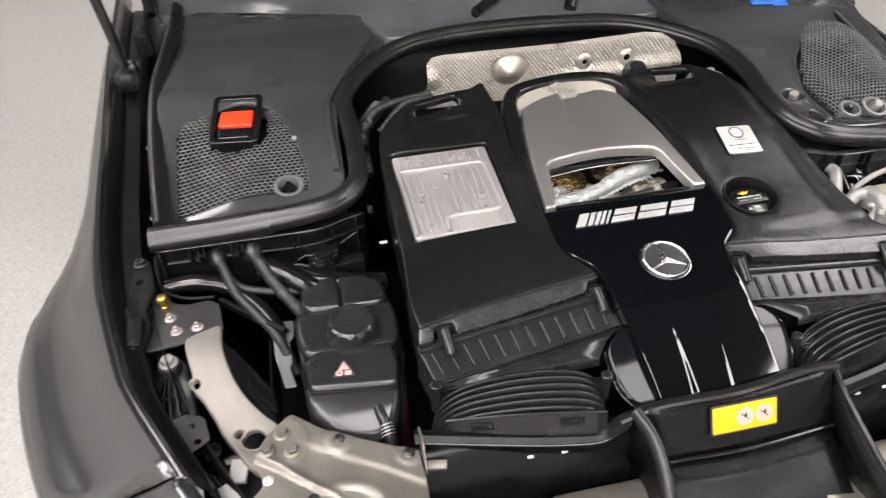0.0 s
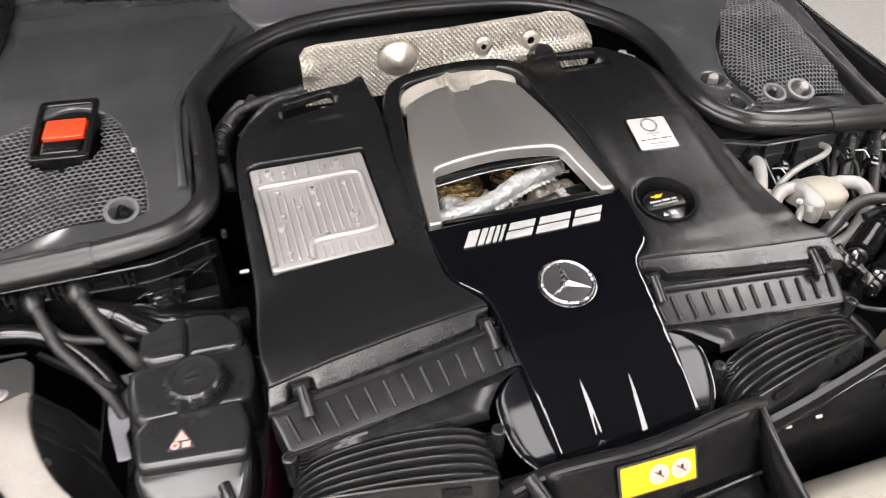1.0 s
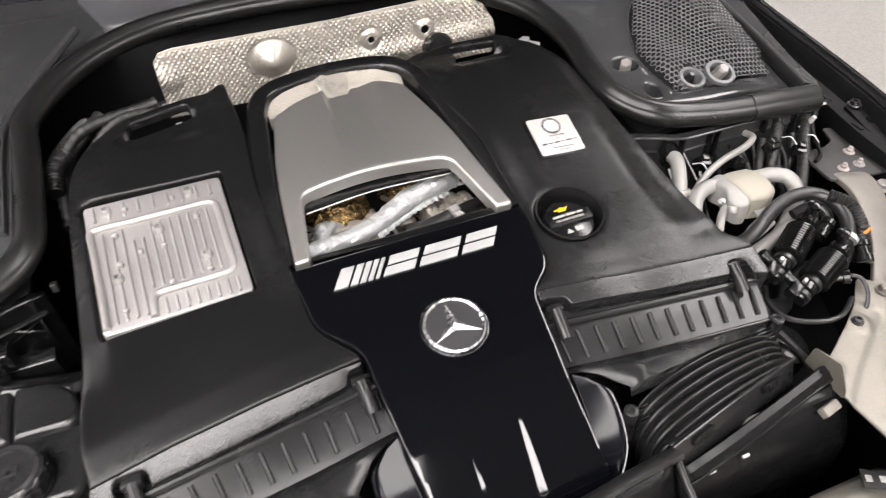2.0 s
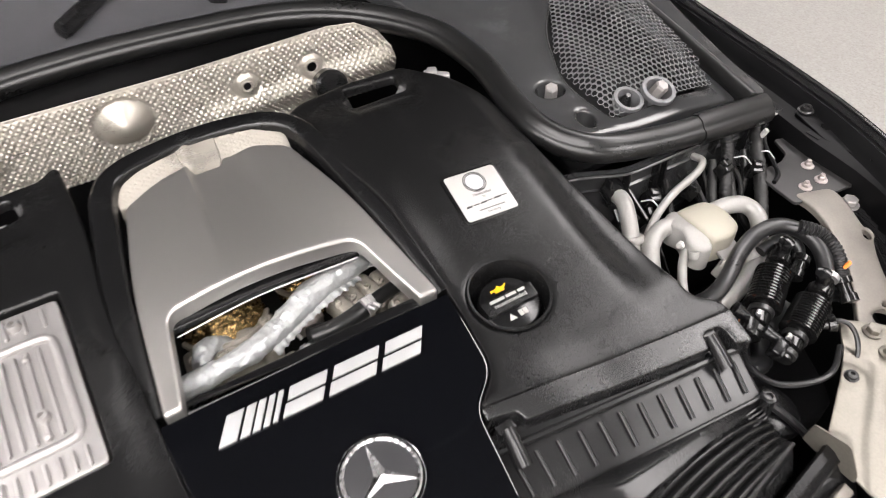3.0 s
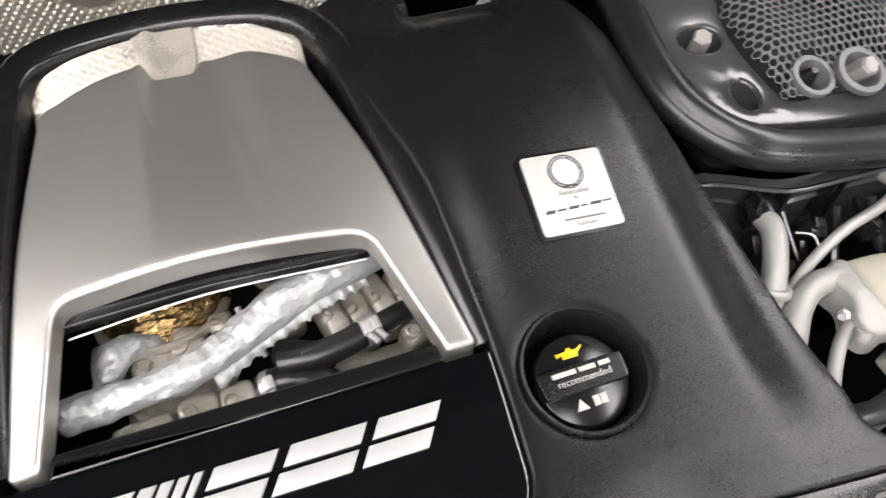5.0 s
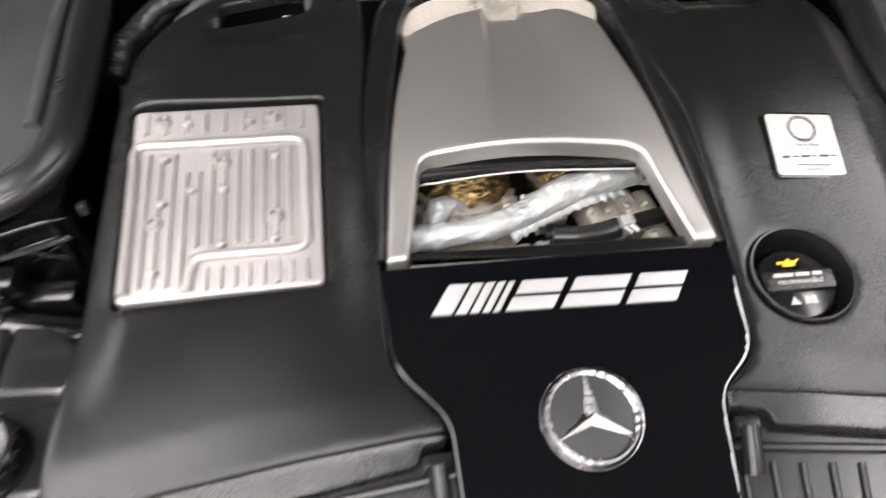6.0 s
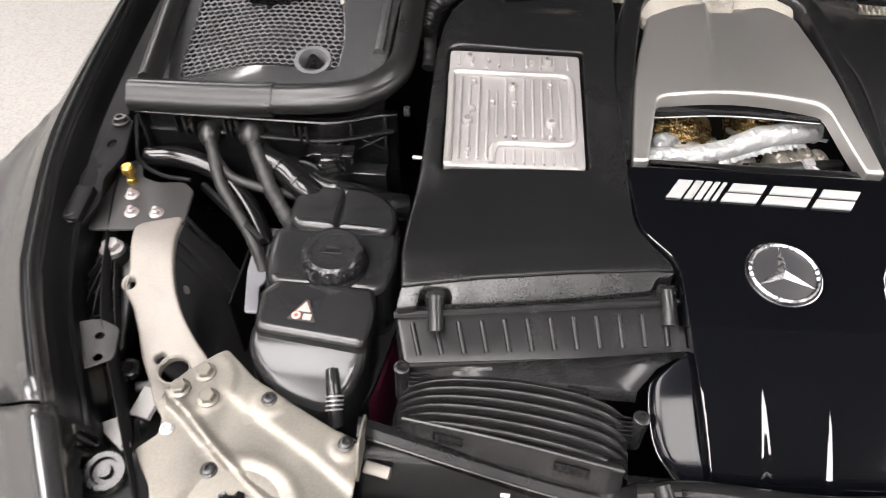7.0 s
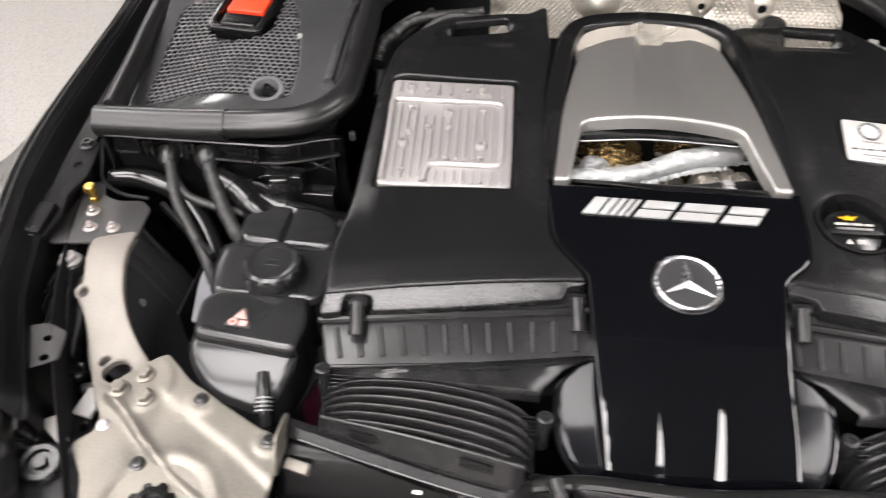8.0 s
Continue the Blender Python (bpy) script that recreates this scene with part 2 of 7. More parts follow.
PAINT = surface("matt_grey_metallic_paint", (0.12, 0.12, 0.122), 0.20, metal=0.85, var=0.015, bump=0.0, rvar=0.005, grain=2500)
RED = surface("red_plastic", (0.75, 0.045, 0.012), 0.4, bump=0.05, var=0.08)
YELLOW = surface("yellow_sticker", (0.66, 0.37, 0.004), 0.4, var=0.04, bump=0.02)
WHITE = surface("white_sticker", (0.37, 0.363, 0.348), 0.4, var=0.03, bump=0.02)
PINK = surface("pale_red_print", (0.62, 0.32, 0.29), 0.5, var=0.05, bump=0)
PALEPRINT = surface("pale_grey_print", (0.42, 0.43, 0.44), 0.4, var=0.03, bump=0)
INK = surface("black_ink", (0.02, 0.02, 0.02), 0.5, bump=0)
GREYINK = surface("grey_ink", (0.10, 0.098, 0.095), 0.5, bump=0)
BLUE = surface("blue_plastic", (0.03, 0.16, 0.62), 0.4, bump=0.03)
MAROON = surface("dark_coolant_plastic", (0.065, 0.010, 0.024), 0.3, bump=0.05)
ORANGE = surface("orange_clip", (0.8, 0.2, 0.03), 0.4, bump=0.0)
CEIL = surface("dark_ceiling_paint", (0.055, 0.057, 0.062), 0.8, var=0.05, bump=0.1, grain=60, blotch=1.5)
WALL = surface("white_wall_paint", (0.72, 0.71, 0.69), 0.7, var=0.05, bump=0.1, grain=120, blotch=1.5)
# glossy black cowl; the grey base stands in for what it would reflect
COWLTOP = surface("reflection_greyed_cowl", (0.085, 0.085, 0.09), 0.18, bump=0.05, var=0.2, rvar=0.08, blotch=6, dust=0.2)
VALVEBLACK = surface("glossy_black_plastic", (0.006, 0.006, 0.006), 0.14, bump=0.03, rvar=0.05)
TANK = surface("moulded_black_plastic", (0.015, 0.015, 0.0155), 0.19, bump=0.02, rvar=0.04, blotch=14, spec=0.47)
SMOOTHBAND = surface("smooth_black_plastic", (0.010, 0.010, 0.0104), 0.27, bump=0.15, grain=600, rvar=0.04, spec=0.6)
DUCT = surface("dull_black_duct", (0.004, 0.004, 0.0043), 0.27, bump=0.05, spec=0.2, rvar=0.05)
BELLOWS = surface("sheeny_black_rubber", (0.014, 0.014, 0.0143), 0.25, bump=0.04, rvar=0.03, spec=0.42)
RIVET = surface("pinkish_plated_steel", (0.33, 0.295, 0.28), 0.42, metal=0.4, var=0.12, bump=0.05)



def relief(mt, texture, scale, strength, dist, stretch=(1, 1, 1)):
    """Adds folds or fibres on top of a surface's own grain."""
    N, L = mt.node_tree.nodes, mt.node_tree.links
    tc, mp = N.new("ShaderNodeTexCoord"), N.new("ShaderNodeMapping")
    mp.inputs["Scale"].default_value = stretch
    L.new(tc.outputs["Object"], mp.inputs["Vector"])
    tx = N.new(texture)
    tx.inputs["Scale"].default_value = scale
    L.new(mp.outputs[0], tx.inputs["Vector"])
    if texture == "ShaderNodeTexWave":
        tx.inputs["Distortion"].default_value, tx.inputs["Detail Scale"].default_value = 9.0, 0.6
    bp = N.new("ShaderNodeBump")
    bp.inputs["Strength"].default_value, bp.inputs["Distance"].default_value = strength, dist
    L.new(tx.outputs["Distance" if texture == "ShaderNodeTexVoronoi" else "Fac"], bp.inputs["Height"])
    b = N["Principled BSDF"]
    if b.inputs["Normal"].links:
        L.new(b.inputs["Normal"].links[0].from_socket, bp.inputs["Normal"])
    L.new(bp.outputs[0], b.inputs["Normal"])


relief(FOIL, "ShaderNodeTexVoronoi", 90, 0.25, 0.003, (1, 1.6, 1))
relief(GOLD, "ShaderNodeTexNoise", 420, 0.9, 0.004, (0.12, 0.5, 1.0))

# ---- the workshop: floor, walls, ceiling and its lights ----
def floor_material():
    mt = surface("speckled_epoxy_floor", (0.325, 0.314, 0.293), 0.4, var=0.10, bump=0.05, grain=90, blotch=1.2)
    nt = mt.node_tree
    N, L = nt.nodes, nt.links
    b = N["Principled BSDF"]
    base = b.inputs["Base Color"].links[0].from_socket
    tc = N.new("ShaderNodeTexCoord")
    for scale, lo, col, amount in ((110, 0.50, (0.20, 0.19, 0.176, 1), 0.34), (62, 0.45, (0.37, 0.357, 0.338, 1), 0.6), (38, 0.34, (0.235, 0.225, 0.205, 1), 0.35)):
        vor = N.new("ShaderNodeTexVoronoi")
        vor.inputs["Scale"].default_value = scale
        L.new(tc.outputs["Object"], vor.inputs["Vector"])
        cut = N.new("ShaderNodeMapRange")
        cut.inputs["From Min"].default_value, cut.inputs["From Max"].default_value = lo, lo - 0.2
        cut.inputs["To Max"].default_value = amount
        L.new(vor.outputs["Distance"], cut.inputs["Value"])
        mix = N.new("ShaderNodeMix")
        mix.data_type = "RGBA"
        L.new(cut.outputs[0], mix.inputs["Factor"])
        L.new(base, mix.inputs["A"])
        mix.inputs["B"].default_value = col
        base = mix.outputs["Result"]
    L.new(base, b.inputs["Base Color"])
    return mt


FLOOR = floor_material()


def slab_box(name, lo, hi, material):
    g = Geo()
    x0, y0, z0 = lo
    x1, y1, z1 = hi
    g.add([(x, y, z) for z in (z0, z1) for y in (y0, y1) for x in (x0, x1)],
          [(0, 1, 3, 2), (4, 5, 7, 6), (0, 1, 5, 4), (2, 3, 7, 6), (0, 2, 6, 4), (1, 3, 7, 5)])
    return tagged(part(name, g, material), kind="structure")


tagged(slab_box("floor", (-5, -5, -0.1), (5, 7, 0), FLOOR), "pale beige speckled epoxy workshop floor", "floor")
tagged(slab_box("wall_north", (-5, 7, 0), (5, 7.15, 3.3), WALL), "plain white painted workshop wall", "wall")
tagged(slab_box("wall_south", (-5, -5.15, 0), (5, -5, 3.3), WALL), "plain white painted workshop wall", "wall")
tagged(slab_box("wall_west", (-5.15, -5, 0), (-5, 7, 3.3), WALL), "plain white painted workshop wall", "wall")
tagged(slab_box("wall_east", (5, -5, 0), (5.15, 7, 3.3), WALL), "plain white painted workshop wall", "wall")
tagged(slab_box("ceiling", (-5, -5, 3.3), (5, 7, 3.4), CEIL), "plain dark painted workshop ceiling", "ceiling")


def glow(name, col, strength):
    mt = bpy.data.materials.new(name)
    mt.use_nodes = True
    nt = mt.node_tree
    nt.nodes.remove(nt.nodes["Principled BSDF"])
    e = nt.nodes.new("ShaderNodeEmission")
    e.inputs[0].default_value, e.inputs[1].default_value = (*col, 1), strength
    nt.links.new(e.outputs[0], nt.nodes["Material Output"].inputs[0])
    return mt


TUBE_GLOW = glow("lit_diffuser", (1.0, 0.948, 0.94), LAMP)
lamp0 = None
for lx, ly in [(x, y) for y in (-4.15, 3.4) for x in (-2.8, -0.5, 2.6)] + [(-2.8, -1.75), (-1.65, -2.4), (-0.22, -1.65), (2.3, -1.2), (-2.5, 0.3), (-1.21, -0.58), (2.15, 0.45), (-1.65, -4.15)]:
    if lamp0 is None:
        lamp0 = thing("ceiling_light", "white lit LED panel light fixed to the ceiling", "ceiling light", (lx, ly, 3.3), "ceiling lights")
        part("housing", Geo().block((0.98, 1.62, 0.05), pose(lx, ly, 3.298, 180)), WALL, lamp0)
        part("diffuser", Geo().block((0.90, 1.54, 0.012), pose(lx, ly, 3.247, 180)), TUBE_GLOW, lamp0, "glowing white diffuser")
    else:
        copy_thing(lamp0, Matrix.Translation((lx, ly, 3.3)))

# ---- the car's body round the engine bay ----
# crest line of the fender, half width outside, by distance from the badge
CREST_X = [(-0.60, 0.45), (-0.45, 0.54), (-0.33, 0.603), (-0.195, 0.678), (-0.056, 0.754), (0.007, 0.775), (0.128, 0.808), (0.28, 0.834), (0.41, 0.850), (0.5, 0.858), (0.65, 0.873), (0.9, 0.893), (1.3, 0.915)]
CREST_Z = [(-0.60, 0.775), (-0.33, 0.84), (-0.195, 0.868), (-0.056, 0.885), (0.13, 0.90), (0.41, 0.904), (0.65, 0.914), (0.9, 0.932), (1.3, 0.955)]
WIDE = [(-0.60, 0.56), (-0.45, 0.675), (-0.33, 0.765), (-0.20, 0.845), (-0.08, 0.90), (0.03, 0.936), (0.13, 0.952), (0.21, 0.940), (0.31, 0.915), (0.42, 0.908), (0.6, 0.922), (0.9, 0.94), (1.3, 0.955)]


def fender_row(y, s):
    return [profile(y + lean * math.exp(-((y + 0.2) / 0.12) ** 2), s)[i] for i, lean in enumerate(LEANS)]


LEANS = [0.03, 0.015, 0.010, 0.009, 0.009, 0.020, 0.030, 0.040, 0.06, 0.09, 0.09, 0.09, 0.09, 0.09]


def profile(y, s):
    cx, cz, w = curve(CREST_X, y), curve(CREST_Z, y), curve(WIDE, y)
    if s > 0:
        w, cx = cx - 0.03 + 0.22 * (w - cx), cx - 0.03
    d = w - cx
    k = 1.0
    hollow = smooth(0.36, 0.18, y)
    prof = [(cx - 0.012, cz - 0.055), (cx - 0.010, cz - 0.012), (cx - 0.004, cz - 0.004), (cx + 0.003, cz), (cx + 0.012, cz - 0.001),
            (cx + 0.28 * d, cz - 0.026 - 0.008 * hollow), (cx + 0.56 * d, cz - 0.042 - 0.022 * hollow), (cx + 0.80 * d, cz - 0.066 - 0.008 * hollow), (cx + 0.95 * d, cz - 0.105 + 0.006 * hollow), (cx + 1.03 * d, cz - 0.19),
            (w + 0.012, cz - 0.27), (w + 0.004, cz - 0.42), (w - 0.004, 0.36), (w - 0.03, 0.20)]
    # a soft swage runs along the flank
    return [(s * (x + 0.006 * math.exp(-((i - 9) / 1.2) ** 2)), y, z) for i, (x, z) in enumerate(prof)]


def strip_rows(y0, y1, s, n=26):
    return [fender_row(lerp(y0, y1, i / n), s) for i in range(n + 1)]


def densify(rows, k=3):
    out = []
    for row in rows:
        out.append([tuple(p) for p in spline(row, (len(row) - 1) * k + 1)])
    return out


def fender(s, label):
    th = thing("front_fender", label, "fender", (s * 0.9, 0.4, 0.2))
    g = Geo().loft(densify(strip_rows(-0.197, 1.3, s, 40)))
    ob = part("panel", g, PAINT, th, angle=60)
    sol = ob.modifiers.new("sheet", "SOLIDIFY")
    sol.thickness, sol.offset = 0.0012, 0
    # rolled hem along the crest
    hem = [(s * (curve(CREST_X, y) - (0.033 if s > 0 else 0.003)), y, curve(CREST_Z, y) - 0.001) for y in np.linspace(-0.19, 1.2, 30)]
    part("hem", Geo().tube([tuple(map(float, p)) for p in hem], 0.0022, 90, 8), PAINT, th, "rolled edge of the fender")
    # folded black inner flange below the crest
    rows = []
    for i in range(41):
        y = lerp(-0.19, 1.2, i / 40)
        cx, cz = curve(CREST_X, y) - (0.03 if s > 0 else 0.0), curve(CREST_Z, y)
        k = lerp(0.12, 1.0, smooth(0.03, 0.18, y))
        rows.append([(s * (cx - 0.0085), y, cz - 0.010), (s * (cx - 0.016), y, cz - 0.030), (s * (cx - 0.026), y, cz - 0.040), (s * (cx - 0.030), y, cz - 0.034), (s * (cx - 0.030 - 0.026 * k), y, cz - 0.037), (s * (cx - 0.030 - 0.030 * k), y, cz - 0.05), (s * (cx - 0.030 - 0.034 * k), y, cz - 0.12)])
    ob = part("inner_flange", Geo().loft(rows), BODY, th, "black painted inner flange")
    sol = ob.modifiers.new("sheet", "SOLIDIFY")
    sol.thickness, sol.offset = 0.0012, 0
    return th


fl = fender(-1, "matt dark grey metallic front fender beside the engine bay")
fr = fender(1, "dark front fender with black inner flange beside the engine bay")
# slotted tab on the fender flange
g = Geo().slab(fillet([(-0.752, -0.086), (-0.722, -0.078), (-0.690, -0.068), (-0.668, -0.075), (-0.660, -0.112), (-0.684, -0.130), (-0.728, -0.132)], 0.006),
               lambda x, y: 0.832 - 0.15 * max(0, x + 0.70), 0.002, 0.0008,
               holes=[circle(-0.683, -0.088, 0.0045, 14), circle(-0.675, -0.113, 0.0045, 14)])
part("tab", g, DARKSTEEL, fl, "dark grey tab with two holes")

bump = thing("bumper_cover", "matt dark grey metallic bumper corner below the fender seam", "bumper", (-0.7, -0.35, 0.2))
raw = strip_rows(-0.60, -0.2005, -1, 30)
ob = part("lower_panel", Geo().loft([[tuple(p) for p in spline(r[11:], 9)] for r in raw]), PAINT, bump, angle=60)
ob.modifiers.new("sheet", "SOLIDIFY").thickness = 0.002
ob = part("panel", Geo().loft([[tuple(p) for p in spline(r[:7], 25)] for r in raw]), PAINT, bump, angle=60)
sol = ob.modifiers.new("sheet", "SOLIDIFY")
sol.thickness, sol.offset = 0.002, 0

# headlight let into the corner, a curved clear lens over chrome
hl = thing("headlight", "clear headlight lens with chrome inside, at the fender's foot", "headlight", (-0.86, -0.2, 0.6))
rows, back = [], []
for i in range(31):
    y = lerp(-0.56, -0.150, i / 30)
    w = smooth(-0.148, -0.235, y)
    line = spline(fender_row(y, -1)[6:12], 31)
    lo, hi = lerp(11.0, 0.2, w), lerp(13.0, 29.8, w)
    row, deep = [], []
    for j in range(11):
        q = lerp(lo, hi, j / 10)
        k = min(int(q), 29)
        p = line[k].lerp(line[k + 1], q - k)
        row.append((p.x - 0.0035, p.y, p.z + 0.002))
        deep.append((p.x - 0.0015 + 0.004 * math.sin(i * 1.9 + j * 1.3), p.y, p.z + 0.001))
    rows.append(row)
    back.append(deep)
LENS = surface("clear_lens", (0.9, 0.92, 0.95), 0.03, bump=0, var=0.0, rvar=0.01)
LENS.node_tree.nodes["Principled BSDF"].inputs["Transmission Weight"].default_value = 1.0
ob = part("bowl", Geo().loft(back), BAY, hl, "black inner bowl", angle=10)
for j, r in ((2, 0.0035), (4, 0.005), (6, 0.006), (8, 0.004)):
    part("reflector", Geo().tube([tuple(Vector(b[j]) + Vector((-0.001, 0, 0.002))) for b in back[2:27:3]], lambda q, r=r: r * (1 + 0.35 * math.sin(q * 60)), 70, 8), CHROME, hl, "chrome reflector", angle=15)
ob = part("lens", Geo().loft(rows), LENS, hl, "clear plastic lens")
ob.visible_shadow = False
sol = ob.modifiers.new("sheet", "SOLIDIFY")
sol.thickness = 0.002

# the bay: side aprons, firewall, undertray and front end, black
bay = thing("engine_bay", "black painted inner body of the engine bay", "car body", (0, 0.2, 0.1))
for s in (-1, 1):
    # apron shelf between the fender flange and the cowl box, then down
    rows = []
    for i in range(31):
        y = lerp(-0.45, 1.2, i / 30)
        cx, cz = curve(CREST_X, y), curve(CREST_Z, y)
        zi = lerp(0.70, min(cz - 0.075, 0.835 + 0.14 * max(0, y - 0.1)), smooth(-0.02, 0.03, y))
        ins = 0.066 + 0.09 * smooth(0.22, 0.28, y)
        rows.append([(s * (cx - 0.058), y, cz - 0.053), (s * (cx - 0.060), y, min(zi, cz - 0.08)), (s * (cx - ins * 0.7), y, zi + 0.004 * math.sin(i * 2.2)), (s * (cx - ins), y, zi - 0.004),
                     (s * (cx - ins - 0.01), y, zi - 0.03), (s * (cx - ins - 0.03), y, 0.62), (s * (cx - ins - 0.05), y, 0.3)])
    ob = part("apron", Geo().loft(rows), BODY, bay)
    sol = ob.modifiers.new("sheet", "SOLIDIFY")
    sol.thickness, sol.offset = 0.0015, 0
g = Geo().loft([[(-0.75, 0.72, 0.2), (-0.75, 0.72, 0.90), (-0.75, 0.74, 0.97)], [(0.75, 0.72, 0.2), (0.75, 0.72, 0.90), (0.75, 0.74, 0.97)]])
ob = part("firewall", g, BAY, bay, "black firewall")
ob.modifiers.new("sheet", "SOLIDIFY").thickness = 0.004
g = Geo().block((1.52, 1.5, 0.02), pose(0, 0.25, 0.34))
part("undertray", g, BAY, bay, "black undertray")
g = Geo().block((1.3, 0.03, 0.5), pose(0, -0.42, 0.2))
part("front_panel", g, BAY, bay, "black front end panel")
for s in (-1, 1):
    g = Geo().slab(fillet([(s * 0.40, -0.06), (s * 0.66, -0.06), (s * 0.74, 0.02), (s * 0.74, 0.20), (s * 0.40, 0.20)], 0.03), lambda x, y: 0.60 - 0.2 * abs(y - 0.07), 0.04, 0.01, grid=0.03)
    part("wheel_house", g, BAY, bay, "black wheel house liner")
# black underbody blocks that stand on the floor
for sx in (-0.6, 0.6):
    for sy in (-0.2, 0.7):
        part("underbody", Geo().block((0.12, 0.3, 0.36), pose(sx, sy, 0.0)), BAY, bay, "black underbody")

# slotted bracket in the gutter, dark stand-ins for the flange holes, and screws
for s in (-1, 1):
    th = thing("edge_bracket", "black slotted bracket strip along the bay's edge", "bracket", (s * 0.75, 0.12, 0.84))
    pts = [(-0.775, 0.215), (-0.752, 0.212), (-0.742, 0.150), (-0.752, 0.112), (-0.742, 0.075), (-0.752, 0.030), (-0.765, -0.010), (-0.785, 0.000), (-0.782, 0.10)]
    g = Geo().slab(fillet([(-s * x, y) for x, y in pts], 0.006, 3), lambda x, y: 0.852 + 0.10 * y, 0.006, 0.0015, holes=[circle(s * 0.764, 0.168, 0.005, 12, 0.007), circle(s * 0.764, 0.130, 0.003, 10), circle(s * 0.764, 0.115, 0.003, 10)])
    part("strip", g, BODY, th)
    part("fold", Geo().block((0.022, 0.05, 0.010), pose(s * 0.762, 0.065, 0.858, 8, 0, 0), 0.003), BODY, th)
    for y in (0.048, 0.205):
        part("screw", Geo().lathe([(0.011, 0), (0.011, 0.002), (0.008, 0.003), (0.007, 0.008), (0.004, 0.008), (0.0035, 0.005)], 18, place(s * 0.766, y, 0.853 + 0.10 * y)), DARKBOLT, th, "dark screw with washer")
    for y in (0.165, 0.245, 0.315, 0.45, 0.58):
        cx, cz = curve(CREST_X, y), curve(CREST_Z, y)
        # no holes are cut: raised black discs and blocks imitate their dark insides
        if s < 0:
            part("hole_disc", Geo().lathe([(0.007, 0), (0.007, 0.0015), (0.004, 0.002), (0, 0.0005)], 14, place(s * (cx - 0.045), y, cz - 0.0375, (-s * 0.1, 0, 1))), BAY, fl, "flat black disc standing in for a hole")
        else:
            part("slot", Geo().block((0.014, 0.020, 0.0015), pose(cx - 0.074, y, cz - 0.0362, 0, 7), 0.0005), BAY, fr, "dark block in place of a slot's shade")
    for y in (0.33, 0.52):
        cx = curve(CREST_X, y)
        part("screw", Geo().lathe([(0.011, 0), (0.011, 0.002), (0.008, 0.003), (0.007, 0.008), (0.004, 0.008), (0.0035, 0.005)], 18, place(s * (cx - 0.085), y, 0.838 + 0.14 * (y - 0.1))), DARKBOLT, th, "dark screw with washer")

# open hood above, outside the view, and the strut that holds it
hood = thing("hood", "open dark hood propped up over the engine bay", "hood", (0, 1.0, 1.08))
g = Geo().slab(fillet([(-0.90, 0), (0.90, 0), (0.76, -1.18), (0.4, -1.31), (-0.4, -1.31), (-0.76, -1.18)], 0.08), lambda x, y: 0.03 - 0.05 * x * x, 0.03, 0.01, grid=0.08, m=pose(0, 1.0, 1.08, -52))
part("panel", g, BODY, hood, "black hood panel")
for s in (-1, 1):
    th = thing("gas_strut", "black hood gas strut standing on the bay's edge", "gas strut", (s * 0.84, 0.79, 0.93))
    g = Geo().tube([(s * 0.843, 0.79, 0.93), (s * 0.855, 0.799, 1.03), (s * 0.876, 0.812, 1.17)], 0.0105, 12, 14)
    part("cylinder", g, SATIN, th)
    g = Geo().tube([(s * 0.876, 0.812, 1.17), (s * 0.888, 0.822, 1.30)], 0.005, 6, 10)
    part("rod", g, CHROME, th, "bright steel rod")
    g = Geo().block((0.04, 0.07, 0.035), pose(s * 0.843, 0.79, 0.905), 0.008)
    g.lathe([(0.016, 0), (0.016, 0.012), (0.010, 0.018), (0, 0.019)], 16, place(s * 0.835, 0.80, 0.935, (-s, 0, 0.3)))
    part("ball_joint", g, SATIN, th)
    # hinge arm behind it
    g = Geo().block((0.012, 0.16, 0.09), pose(s * 0.80, 0.97, 0.925, 12), 0.006)
    g.block((0.03, 0.07, 0.05), pose(s * 0.815, 0.90, 0.93), 0.006)
    g.tube([(s * 0.79, 0.92, 1.0), (s * 0.80, 1.0, 1.06), (s * 0.78, 1.08, 1.10)], 0.012, 10, 10)
    part("hinge_arm", g, BODY, hood, "black folded hinge arm")

# windscreen foot, cowl and wiper
glass = surface("tinted_glass", (0.02, 0.022, 0.024), 0.03, bump=0, var=0.0, rvar=0.01)
ws = thing("windshield", "dark tinted windshield behind the cowl", "windshield", (0, 1.05, 1.0))
rows = [[(x, 1.05 - 0.12 * (x / 0.8) ** 2 * -1 + t * 0.9, 1.01 + t * 0.42) for x in np.linspace(-0.78, 0.78, 15)] for t in (0, 0.5, 1)]
ob = part("pane", Geo().loft([[tuple(map(float, p)) for p in r] for r in rows]), glass, ws)
ob.modifiers.new("sheet", "SOLIDIFY").thickness = 0.005
cw = thing("windshield_cowl", "black plastic cowl panel below the windshield", "cowl", (0, 0.8, 0.98))
g = Geo().slab(fillet([(-0.30, 0.70), (0.28, 0.69), (0.42, 0.78), (0.72, 0.80), (0.74, 1.08), (-0.80, 1.08), (-0.78, 0.945), (-0.70, 0.925), (-0.345, 0.828)], 0.015),
               lambda x, y: 0.988 + 0.094 * smooth(0.01, 0.26, y - table([(-0.80, 0.955), (-0.70, 0.925), (-0.345, 0.828), (-0.30, 0.72), (0.28, 0.69), (0.42, 0.78), (0.74, 0.80)], x)), 0.02, 0.006, grid=0.03)
part("panel", g, COWLTOP, cw, "black glossy panel greyed in place of reflections")
g = Geo().slab(fillet([(-0.86, 1.03), (0.86, 1.03), (0.86, 1.34), (-0.86, 1.34)], 0.02), lambda x, y: 1.082 + 0.05 * (y - 1.03), 0.03, 0.006, grid=0.06)
part("rear_trim", g, DUCT, cw, "black trim at the glass")
